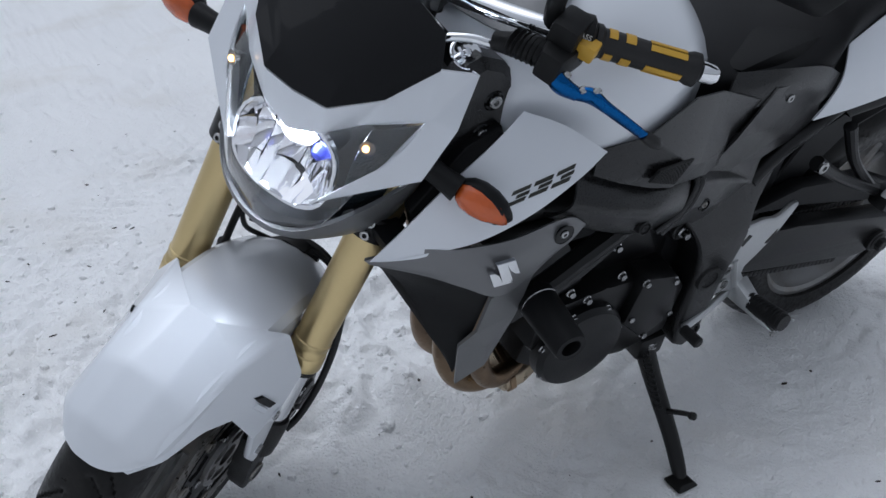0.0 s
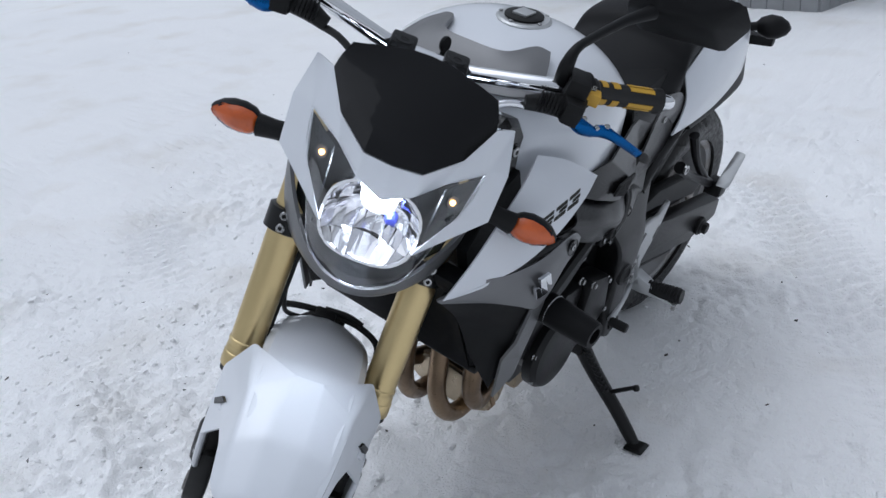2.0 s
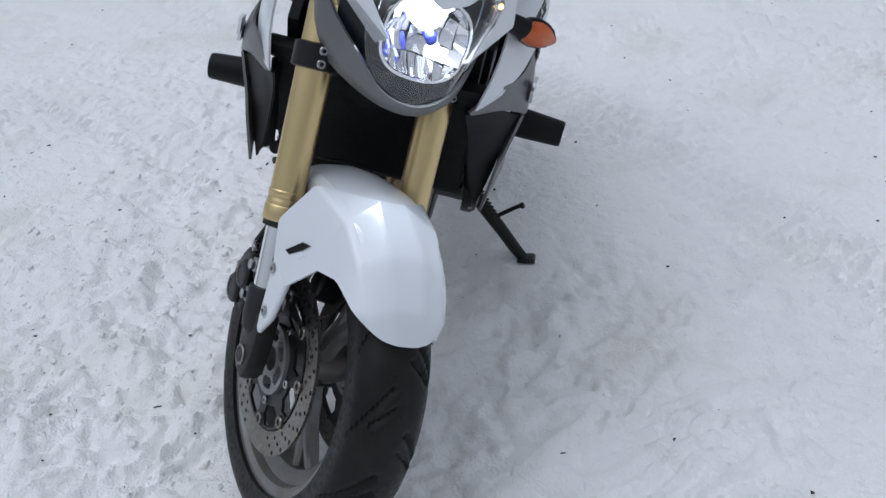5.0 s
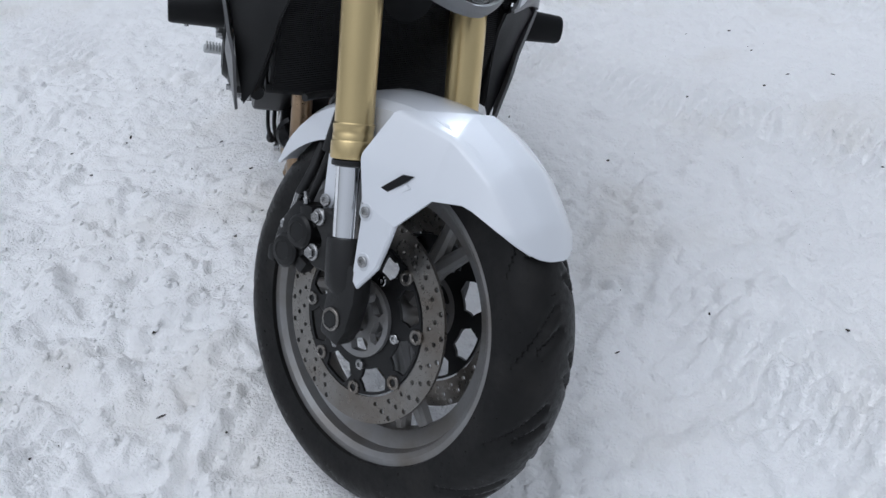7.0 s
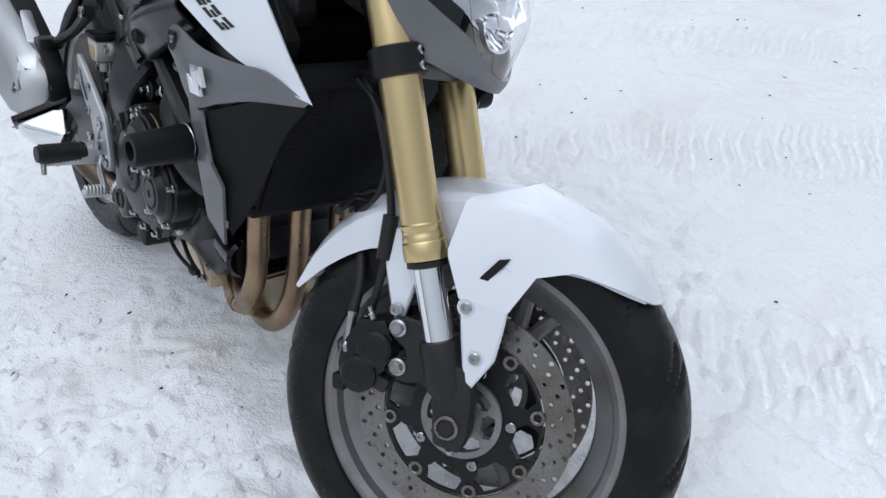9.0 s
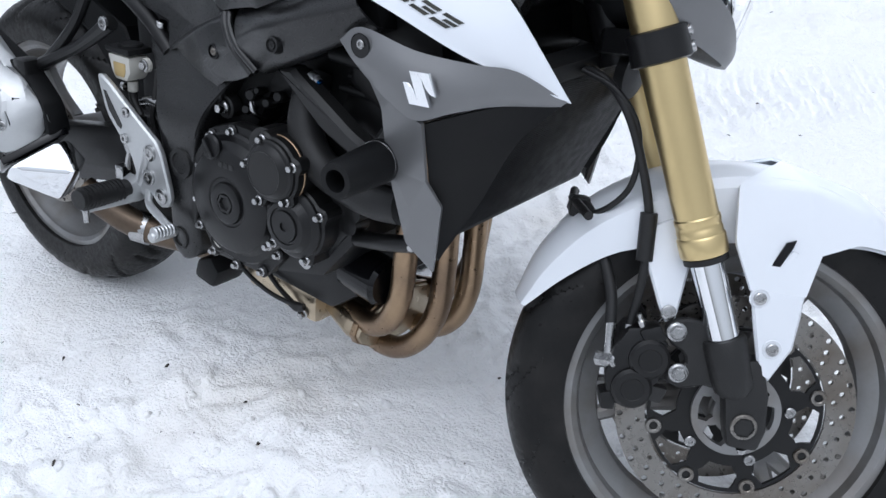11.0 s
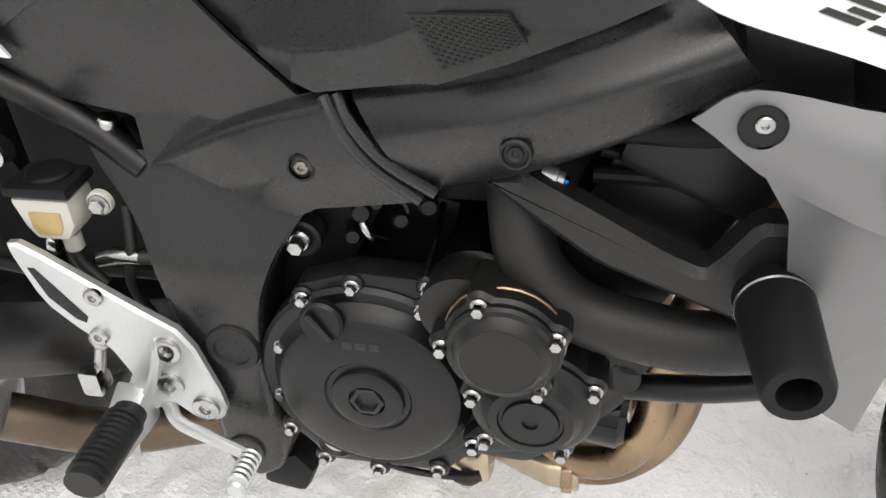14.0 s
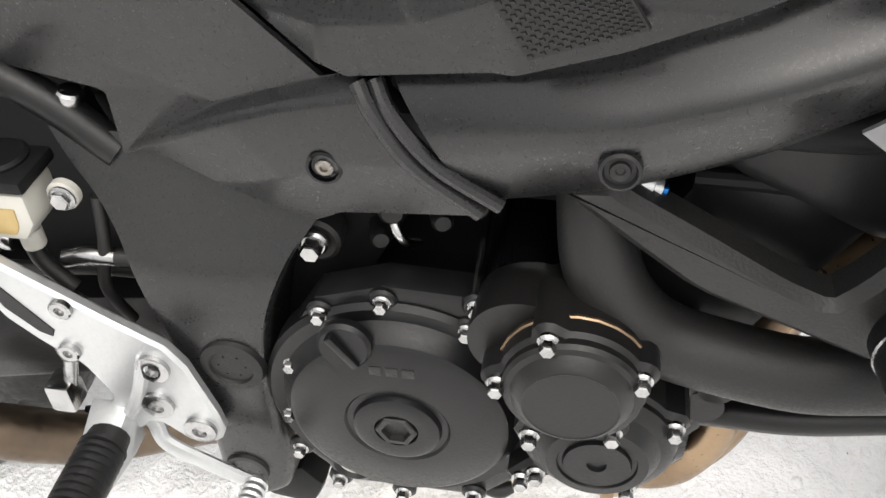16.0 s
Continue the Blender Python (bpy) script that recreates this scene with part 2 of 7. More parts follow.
def facets(verts, faces, thick=0.004, edge=0.004):
    """A panel of flat facets that meet in softened creases, with thickness."""
    bm = bmesh.new()
    vs = [bm.verts.new(v) for v in verts]
    for f in faces:
        bm.faces.new([vs[i] for i in f])
    bmesh.ops.recalc_face_normals(bm, faces=bm.faces[:])
    inner = [e for e in bm.edges if len(e.link_faces) == 2]
    if edge and inner:
        bmesh.ops.bevel(bm, geom=inner, offset=edge, segments=3, affect="EDGES", profile=0.5, clamp_overlap=True)
    bmesh.ops.triangulate(bm, faces=[f for f in bm.faces if len(f.verts) > 4])
    bmesh.ops.solidify(bm, geom=bm.faces[:], thickness=thick)
    bm.verts.index_update()
    out = np.array([v.co for v in bm.verts]), [tuple(v.index for v in f.verts) for f in bm.faces]
    bm.free()
    return out


def part(name, mesh, mat, parent=None, label="", angle=32, place=None):
    """Links a mesh as one object under a thing or a part."""
    verts, faces = mesh
    if place is not None:
        verts = place(np.asarray(verts, float))
    me = bpy.data.meshes.new(name)
    me.from_pydata([tuple(v) for v in verts], [], faces)
    me.update()
    if len(faces) < 100000:
        bm = bmesh.new()
        bm.from_mesh(me)
        bmesh.ops.recalc_face_normals(bm, faces=bm.faces[:])
        bm.to_mesh(me)
        bm.free()
    me.polygons.foreach_set("use_smooth", np.ones(len(me.polygons), bool))
    me.set_sharp_from_angle(angle=radians(angle))
    me.materials.append(mat)
    ob = new(name, me)
    ob.parent = parent
    if label:
        ob["label"] = label
    return ob


def turned(mesh, place):
    return place(np.asarray(mesh[0], float)), mesh[1]


def mirrored(mesh):
    v = np.array(mesh[0], float)
    v[:, 1] *= -1
    return v, [tuple(reversed(f)) for f in mesh[1]]


def bolt_mesh(p, axis, r=0.006, h=0.006, hexed=True):
    """A hexagon flange bolt or a round socket bolt, its seat at p."""
    if hexed:
        return join(lathe([(r * 1.35, 0), (r * 1.35, h * 0.25), (r * 1.1, h * 0.4)], p, axis, 16),
                    lathe([(r, h * 0.3), (r, h), (r * 0.85, h * 1.15)], p, axis, 6))
    return lathe([(r * 1.2, 0), (r * 1.2, h * 0.8), (r, h), (r * 0.55, h), (r * 0.5, h * 0.4), (r * 0.1, h * 0.4)], p, axis, 18)


def lev(v):
    """Swings the levers in towards the grips."""
    x, y, z = np.asarray(v, float).T
    out = np.abs(y) - 0.21
    return steered(np.stack([x - 0.015 - 0.21 * out, y + np.sign(y) * 0.016, z + 0.012 - 0.05 * out], -1))


# steering: rake, and the bars turned to the left
RAKE, STEER = radians(23.6), radians(34.6)
UPFORK = np.array([-math.sin(RAKE), 0, math.cos(RAKE)])
AHEAD = np.array([math.cos(RAKE), 0, math.sin(RAKE)])
HUB = np.array([1.452, 0, 0.302])
AXIS_AT = HUB - 0.0336 * AHEAD


def steered(v):
    v = np.asarray(v, float) + (0, -0.005, 0) - AXIS_AT
    c, s = math.cos(STEER), math.sin(STEER)
    return AXIS_AT + v * c + np.cross(UPFORK, v) * s + np.outer(v @ UPFORK, UPFORK) * (1 - c)


# ---- ground: one sheet of trodden snow out to the horizon ----
def value_noise(x, y, size, seed):
    rng = np.random.RandomState(seed)
    table = rng.rand(64, 64)
    u, v = x / size, y / size
    i, j = np.floor(u).astype(int), np.floor(v).astype(int)
    fu, fv = u - i, v - j
    fu, fv = fu * fu * (3 - 2 * fu), fv * fv * (3 - 2 * fv)
    g = lambda a, b: table[a % 64, b % 64]
    return (g(i, j) * (1 - fu) + g(i + 1, j) * fu) * (1 - fv) + (g(i, j + 1) * (1 - fu) + g(i + 1, j + 1) * fu) * fv - 0.5


def snow_height(x, y):
    near = np.exp(-((x - 0.8) ** 2 + y**2) / 9.0)
    h = 0.10 * value_noise(x, y, 3.1, 1) + 0.04 * value_noise(x, y, 1.1, 2)
    h *= 1 - 0.85 * np.exp(-((x - 0.7) ** 2 + y**2) / 2.0)
    # packed crumbs, more of them on the bike's right and round the front wheel
    heap = np.exp(-((x - 1.0) / 0.8) ** 2 - ((y + 0.65) / 0.5) ** 2) + 0.8 * np.exp(-((x - 1.7) / 0.5) ** 2 - ((y + 0.5) / 0.7) ** 2)
    rough = np.clip(0.55 + 1.5 * value_noise(x + 7, y, 0.42, 3) + 0.75 * heap * (1 + 1.2 * value_noise(x, y, 0.3, 13)), 0.25, 1.2)
    wx, wy = x + 0.05 * value_noise(x, y, 0.11, 14) + 0.02 * value_noise(x, y, 0.035, 17), y + 0.05 * value_noise(x, y, 0.11, 15) + 0.02 * value_noise(x, y, 0.035, 18)

    def crumb(size, seed):
        out = 0
        for k, turn in enumerate((0.4, 1.5, 2.5)):
            c, d = math.cos(turn), math.sin(turn)
            out = out + value_noise(c * wx + d * wy, c * wy - d * wx, size * (1.25 - 0.2 * k), seed + 70 + 9 * k)
        return 0.6 * np.tanh(2.6 * out)

    h += rough * (0.012 * crumb(0.19, 4) + 0.017 * crumb(0.085, 5) + 0.014 * crumb(0.040, 6) + 0.011 * crumb(0.024, 7)) * (0.45 + 0.65 * near)
    h += 0.006 * (rough + 0.35) * np.abs(value_noise(0.5 * x + 0.87 * y, 0.87 * x - 0.5 * y, 0.03, 92) * value_noise(x, y, 0.11, 93)) * 4 * near
    h += 0.0060 * value_noise(0.8 * wx + 0.6 * wy, 0.8 * wy - 0.6 * wx, 0.013, 16) * near * np.clip(0.5 + 1.5 * value_noise(x, y, 0.25, 19), 0.2, 1.2)
    # a low ridge of pushed-up snow under the bike
    wander = y + 0.14 + 0.10 * (x - 0.8) + 0.06 * value_noise(x, y, 0.4, 8)
    h += 0.055 * np.exp(-(wander / 0.13) ** 2) * np.exp(-((x - 0.95) / 0.6) ** 2) * (0.6 + 1.4 * np.abs(value_noise(x, y, 0.12, 9)))
    # car tracks with the blocks of their treads pressed in rows, and thrown-up edges
    for k, (across, turn, wide, depth) in enumerate([(0.27, 0.69, 0.15, 0.013), (-1.126, 1.38, 0.14, 0.012), (0.15, 1.38, 0.04, 0.010), (1.35, 0.69, 0.15, 0.013), (-2.1, 1.38, 0.13, 0.012), (-1.85, 0.10, 0.12, 0.008),
                                                     (2.2, 0.45, 0.12, 0.012), (2.9, 0.45, 0.12, 0.012), (-2.9, -0.35, 0.12, 0.012), (3.6, 0.12, 0.12, 0.012), (-1.6, 2.4, 0.11, 0.010)]):
        along = (x - 0.8 + turn * y) / math.hypot(1, turn)
        d = (y - across - turn * (x - 0.8)) / math.hypot(1, turn) / wide + 0.35 * value_noise(x, y, 0.9, 20 + k)
        rows = np.sin(2 * np.pi * (along / 0.046 + 0.18 * np.sin(3.1 * d)) + 5.0 * value_noise(x, y, 0.16, 40 + k))
        columns = np.sin(2 * np.pi * d * wide / 0.058 + 0.8 * rows + 4.0 * value_noise(x, y, 0.13, 60 + k))
        blocks = np.tanh(2.0 * rows * (0.75 + 0.40 * columns))
        worn = np.clip(0.35 + 2.4 * value_noise(x, y, 0.45, 50 + k) + 0.6 / (1 + np.exp(-(y - 0.2) / 0.08)), 0, 1) * (1 - np.exp(-(((x - 0.5) / 0.75) ** 2 + ((y + 0.35) / 0.90) ** 2) ** 2))
        h -= 1.5 * depth * np.exp(-d**4) * (0.35 + 0.65 * blocks * worn) * np.clip(near * 3, 0.1, 1)
        h += 0.3 * depth * np.exp(-((np.abs(d) - 1.35) / 0.35) ** 2) * (0.6 + 1.2 * value_noise(x, y, 0.09, 30 + k))
    # flat where the tyres and the stand press
    for px, py, r in ((0.0, 0.0, 0.2), (1.45, 0.0, 0.2), (0.65, 0.380, 0.08)):
        press = np.exp(-(((x - px) ** 2 + (y - py) ** 2) / r**2) ** 2)
        h = h * (1 - press) + press * (0.012 if r < 0.1 else 0.002)
    return h


def graded(centre, even, n, fine, grow):
    """Even steps near the centre, then growing ones out to the horizon."""
    out = np.concatenate([np.arange(even) * fine, even * fine + fine * np.expm1(np.arange(n) * grow) / grow])
    return centre + np.concatenate([-out[:0:-1], out])


def snow_material():
    m = bpy.data.materials.new("packed_snow")
    m.use_nodes = True
    nodes, links = m.node_tree.nodes, m.node_tree.links
    b = nodes["Principled BSDF"]
    b.inputs["Roughness"].default_value = 0.6
    b.inputs["Specular IOR Level"].default_value = 0.35
    b.inputs["Subsurface Weight"].default_value = 0.0
    co = nodes.new("ShaderNodeTexCoord")

    def noise_node(scale, detail=6):
        n = nodes.new("ShaderNodeTexNoise")
        n.inputs["Scale"].default_value, n.inputs["Detail"].default_value = scale, detail
        links.new(co.outputs["Object"], n.inputs["Vector"])
        return n

    wide, mid, fine = noise_node(0.9, 8), noise_node(64, 3), noise_node(170, 4)
    ramp = nodes.new("ShaderNodeValToRGB")
    ramp.color_ramp.elements[0].position, ramp.color_ramp.elements[1].position = 0.3, 0.66
    ramp.color_ramp.elements[0].color, ramp.color_ramp.elements[1].color = (0.92, 0.925, 0.93, 1), (0.975, 0.978, 0.98, 1)
    links.new(wide.outputs["Fac"], ramp.inputs["Fac"])
    dirt = nodes.new("ShaderNodeMapRange")
    dirt.inputs["From Min"].default_value, dirt.inputs["From Max"].default_value = 0.62, 0.74
    links.new(mid.outputs["Fac"], dirt.inputs["Value"])
    mix = nodes.new("ShaderNodeMix")
    mix.data_type = "RGBA"
    mix.inputs["B"].default_value = (0.5, 0.46, 0.4, 1)
    links.new(ramp.outputs["Color"], mix.inputs["A"])
    patch, patch_amount, patch_mix = noise_node(2.3, 7), nodes.new("ShaderNodeMapRange"), nodes.new("ShaderNodeMix")
    patch_amount.inputs["From Min"].default_value, patch_amount.inputs["From Max"].default_value = 0.52, 0.74
    patch_amount.inputs["To Max"].default_value = 0.4
    patch_mix.data_type = "RGBA"
    patch_mix.inputs["B"].default_value = (0.74, 0.70, 0.63, 1)
    links.new(patch.outputs["Fac"], patch_amount.inputs["Value"])
    links.new(patch_amount.outputs["Result"], patch_mix.inputs["Factor"])
    half = nodes.new("ShaderNodeMath")
    half.operation, half.inputs[1].default_value = "MULTIPLY", 0.12
    links.new(dirt.outputs["Result"], half.inputs[0])
    links.new(half.outputs[0], mix.inputs["Factor"])
    links.new(mix.outputs["Result"], patch_mix.inputs["A"])
    links.new(patch_mix.outputs["Result"], b.inputs["Base Color"])
    add = nodes.new("ShaderNodeMath")
    add.operation = "ADD"
    links.new(mid.outputs["Fac"], add.inputs[0])
    links.new(fine.outputs["Fac"], add.inputs[1])
    bp = nodes.new("ShaderNodeBump")
    bp.inputs["Strength"].default_value, bp.inputs["Distance"].default_value = 0.9, 0.0065
    links.new(add.outputs[0], bp.inputs["Height"])
    links.new(bp.outputs["Normal"], b.inputs["Normal"])
    return m


SNOW = snow_material()
gx, gy = graded(0.95, 290, 165, 0.0062, 0.04), graded(0.1, 290, 165, 0.0062, 0.04)
X, Y = np.meshgrid(gx, gy, indexing="ij")
far = np.clip((np.hypot(X, Y) - 12) / 10, 0, 1)
Z = snow_height(X, Y) * (1 - far)
ground = part("ground", (np.c_[X.ravel(), Y.ravel(), Z.ravel()], grid_faces(len(gx), len(gy), flip=True)), SNOW, angle=180)
tagged(ground, "trodden white snow with tyre tracks and lumps", "snow", kind="structure")


SHED = material("weathered_grey_boards", (0.30, 0.31, 0.32), 0.7, grain=0.1, bump=0.002, scale=40, stain=(0.22, 0.225, 0.23), big=3)
shed = new("shed")
shed.matrix_world = pose(-4.05, -0.70, -0.05, 0, 0, -10)
tagged(shed, "grey boarded shed standing in the snow", "shed")
part("body", block((-2.4, -3.4, 0), (-0.0, 0.0, 2.3), 0.01), SHED, shed)
board_mesh = block((-0.01, -0.058, 0.02), (0.012, 0.058, 2.3), 0.004)
for k in range(28):
    part("board", (np.asarray(board_mesh[0]) + (0.004, -0.06 - 0.12 * k, 0), board_mesh[1]), SHED, shed)
side_board = block((-0.058, -0.01, 0.02), (0.058, 0.012, 2.3), 0.004)
for k in range(20):
    part("board", (np.asarray(side_board[0]) + (-0.06 - 0.12 * k, 0.004, 0), side_board[1]), SHED, shed)
part("roof", hull([(-2.6, -3.6, 2.28), (0.25, -3.6, 2.28), (0.25, 0.2, 2.28), (-2.6, 0.2, 2.28), (-1.2, -3.6, 3.0), (-1.2, 0.2, 3.0)], 0.01), SNOW, shed, "snow-covered roof")


def scatter(name, count, seed, sizes, mat, label, category, spots, squash=0.6, long=1.4):
    """Loose bits lying on the snow, in clusters round the spots (x, y, spread)."""
    rng = random.Random(seed)
    ico = [(0, 0, 1), (0.894, 0, 0.447), (0.276, 0.851, 0.447), (-0.724, 0.526, 0.447), (-0.724, -0.526, 0.447), (0.276, -0.851, 0.447),
           (0.724, 0.526, -0.447), (-0.276, 0.851, -0.447), (-0.894, 0, -0.447), (-0.276, -0.851, -0.447), (0.724, -0.526, -0.447), (0, 0, -1)]
    tri = [(0, 1, 2), (0, 2, 3), (0, 3, 4), (0, 4, 5), (0, 5, 1), (1, 6, 2), (2, 7, 3), (3, 8, 4), (4, 9, 5), (5, 10, 1),
           (6, 7, 2), (7, 8, 3), (8, 9, 4), (9, 10, 5), (10, 6, 1), (11, 7, 6), (11, 8, 7), (11, 9, 8), (11, 10, 9), (11, 6, 10)]
    px, py, pr = [], [], []
    for _ in range(count):
        sx, sy, sd = rng.choice(spots)
        px.append(rng.gauss(sx, sd)), py.append(rng.gauss(sy, sd)), pr.append(sizes[0] + (sizes[1] - sizes[0]) * rng.random() ** 4)
    pz = snow_height(np.array(px), np.array(py))
    verts, faces = [], []
    for x, y, z, r in zip(px, py, pz, pr):
        n, sq, tw = len(verts), rng.uniform(0.7, long), rng.uniform(0, 6.28)
        for vx, vy, vz in ico:
            k = r * rng.uniform(0.65, 1.3)
            u, v = vx * k * sq, vy * k / sq
            verts.append((x + u * math.cos(tw) - v * math.sin(tw), y + u * math.sin(tw) + v * math.cos(tw), z + vz * k * squash + 0.15 * r))
        faces += [tuple(i + n for i in f) for f in tri]
    ob = part(name, (np.array(verts), faces), mat, angle=100)
    tagged(ob, label, category, kind="stuff")


AROUND = [(1.0, -0.8, 0.5), (1.9, -0.5, 0.5), (0.3, -0.9, 0.6), (1.0, -0.35, 0.35), (2.2, 0.3, 0.6), (0.8, 0.8, 0.7), (-0.4, -0.3, 0.7), (1.2, 1.5, 1.0), (1.5, -2.0, 1.0), (-1.0, 1.0, 1.2), (0.5, -2.5, 1.2)]
scatter("snow_crumbs", 2200, 5, (0.0025, 0.011), SNOW, "loose crumbs of trodden snow", "snow", [(1.0, -0.8, 0.4), (1.0, -0.45, 0.3), (1.8, -0.6, 0.45), (0.4, -0.9, 0.5), (1.1, -1.2, 0.6)])
DIRT = material("dark_grit", (0.035, 0.028, 0.022), 0.8, spread=0.4, big=40)
scatter("grit", 900, 8, (0.001, 0.0065), DIRT, "dark grit and twig bits strewn on the snow", "grit", [(x, y, r * 1.8) for x, y, r in AROUND] + [(-0.5, 2.0, 0.6), (0.2, 2.6, 0.8), (2.5, 2.0, 1.0)], 0.25, 2.2)

# ---- the motorcycle ----
bike = new("motorcycle")
bike.matrix_world = LEAN
tagged(bike, "white and black naked motorcycle leaning on its side stand in snow", "motorcycle")


def P(name, mesh, mat, label="", parent=None, place=None, angle=32):
    return part(name, mesh, mat, parent or bike, label, angle, place)


# wheels
def tyre_mesh(outer, half, bead, na=560, nc=36, grooves=14, lead=1.0):
    a = np.linspace(0, 2 * np.pi, na, endpoint=False)[:, None]
    t = np.linspace(-1, 1, nc)[None]
    ang = t * 1.9
    y = half * np.sin(np.clip(ang, -1.57, 1.57)) * (1 - 0.12 * np.clip(np.abs(ang) - 1.3, 0, 1))
    r = outer - (outer - bead) * (1 - np.cos(np.abs(t) ** 1.15 * 1.57)) ** 0.95
    phase = (a * grooves / (2 * np.pi) + lead * (1.2 * np.abs(t) ** 1.3) + 0.5 * (t > 0)) % 1.0
    cut = np.exp(-((phase - 0.5) / 0.045) ** 2) * ((np.abs(t) > 0.1) & (np.abs(t) < 0.66))
    phase2 = (a * grooves / (2 * np.pi) + lead * (0.7 * np.abs(t)) + 0.25 + 0.5 * (t > 0)) % 1.0
    cut = np.maximum(cut, np.exp(-((phase2 - 0.5) / 0.04) ** 2) * ((np.abs(t) > 0.05) & (np.abs(t) < 0.38)))
    r = r - 0.0075 * cut
    inner_y, inner_r = np.array([[half * 0.7, half * 0.3, -half * 0.3, -half * 0.7]]), bead - 0.002
    rr = np.concatenate([r + 0 * a, inner_r + 0 * a + 0 * inner_y], 1)
    yy = np.concatenate([y + 0 * a, inner_y + 0 * a], 1)
    verts = np.stack([rr * np.cos(a), yy, rr * np.sin(a)], -1).reshape(-1, 3)
    return verts, grid_faces(na, rr.shape[1], wrap_m=True, wrap_n=True, flip=True)


def rim_mesh(bead, half):
    prof = [(bead + 0.006, half), (bead + 0.008, half - 0.004), (bead - 0.002, half - 0.012), (bead - 0.026, half * 0.42), (bead - 0.03, 0),
            (bead - 0.026, -half * 0.42), (bead - 0.002, -half + 0.012), (bead + 0.008, -half + 0.004), (bead + 0.006, -half),
            (bead - 0.004, -half), (bead - 0.012, -half + 0.006), (bead - 0.016, -half + 0.02), (bead - 0.040, -half * 0.35), (bead - 0.044, 0),
            (bead - 0.040, half * 0.35), (bead - 0.016, half - 0.02), (bead - 0.012, half - 0.006), (bead - 0.004, half)]
    return lathe(prof, (0, 0, 0), (0, 1, 0), 96, closed=True)


def spoke_mesh(angle, r0, r1, wide0, wide1, deep):
    """A cast spoke that forks into two before the rim."""
    def arm(side):
        pts, rad = [], []
        for k in range(7):
            u = k / 6
            r = r0 + (r1 - r0) * u
            off = side * (0.004 + 0.022 * max(0, u - 0.45) / 0.55)
            pts.append((r, off))
        out = []
        for i, (r, off) in enumerate(pts):
            w = wide0 + (wide1 - wide0) * i / 6
            d = deep * (1 - 0.25 * i / 6)
            for o, yy in ((off - w / 2, -d * 0.6), (off - w / 4, -d), (off + w / 4, -d), (off + w / 2, -d * 0.6), (off + w / 2, d * 0.6), (off + w / 4, d), (off - w / 4, d), (off - w / 2, d * 0.6)):
                out.append((r * math.cos(angle) - o * math.sin(angle), yy, r * math.sin(angle) + o * math.cos(angle)))
        return np.array(out), grid_faces(7, 8, wrap_n=True)
    web = []
    for r, w in ((r0, wide0 + 0.012), ((r0 + r1) / 2, wide0 + 0.002), (r0 + (r1 - r0) * 0.62, wide1)):
        for o, yy in ((-w / 2, -deep * 0.5), (w / 2, -deep * 0.5), (w / 2, deep * 0.5), (-w / 2, deep * 0.5)):
            web.append((r * math.cos(angle) - o * math.sin(angle), yy, r * math.sin(angle) + o * math.cos(angle)))
    return join(arm(-1), arm(1), (np.array(web), grid_faces(3, 4, wrap_n=True) + [(0, 1, 2, 3), (11, 10, 9, 8)]))


def drilled_ring(r0, r1, thick, cells=84, rows=3):
    """A brake ring with staggered round holes cut through it."""
    verts, faces = [], []
    dr, da = (r1 - r0) / rows, 2 * np.pi / cells
    for side, y in ((1, thick / 2), (-1, -thick / 2)):
        for i in range(rows):
            for k in range(cells):
                ra, rb, a0, a1 = r0 + dr * i, r0 + dr * (i + 1), da * k, da * (k + 1)
                rm, am = (ra + rb) / 2, (a0 + a1) / 2
                rim = [(ra, a0), (ra, am), (ra, a1), (rm, a1), (rb, a1), (rb, am), (rb, a0), (rm, a0)]
                base = len(verts)
                verts += [(r * math.cos(a), y, r * math.sin(a)) for r, a in rim]
                if (k + i * 2) % 3 == 0 and (k // 9) % 4 != 3:
                    hr = min(dr, rm * da) * 0.36
                    for r, a in rim:
                        u, v = r - rm, (a - am) * rm
                        d = math.hypot(u, v)
                        rr, aa = rm + hr * u / d, am + hr * v / d / rm
                        verts += [(rr * math.cos(aa), y, rr * math.sin(aa)), (rr * math.cos(aa), 0, rr * math.sin(aa))]
                    for q in range(8):
                        n = (q + 1) % 8
                        f = (base + q, base + n, base + 8 + 2 * n, base + 8 + 2 * q)
                        g = (base + 8 + 2 * q, base + 8 + 2 * n, base + 9 + 2 * n, base + 9 + 2 * q)
                        faces += [f, g] if side > 0 else [f[::-1], g[::-1]]
                else:
                    f = tuple(base + q for q in range(8))
                    faces.append(f if side > 0 else f[::-1])
    for r, s in ((r1, 1), (r0, -1)):
        wall = lathe([(r, -thick / 2), (r, thick / 2)], (0, 0, 0), (0, 1, 0), cells * 2)
        n = len(verts)
        verts += [tuple(v) for v in wall[0]]
        faces += [tuple(i + n for i in f) for f in wall[1] if len(f) == 4]
    return np.array(verts), faces


def star_ring(inner, low, high, lobes, thick, y, sharp=0.35, turn=0.0, n=192):
    """A flat carrier with arms reaching outwards."""
    a = np.linspace(0, 2 * np.pi, n, endpoint=False)
    wave = np.clip((np.cos((a - turn) * lobes) + sharp) / (1 + sharp) * 2.2, 0, 1)
    r = low + (high - low) * wave
    ring = lambda rad, yy: np.stack([rad * np.cos(a), yy + 0 * a, rad * np.sin(a)], -1)
    verts = np.concatenate([ring(inner + 0 * a, y), ring(r, y), ring(r, y + thick), ring(inner + 0 * a, y + thick)])
    return verts, grid_faces(4, n, wrap_m=True, wrap_n=True, flip=True)


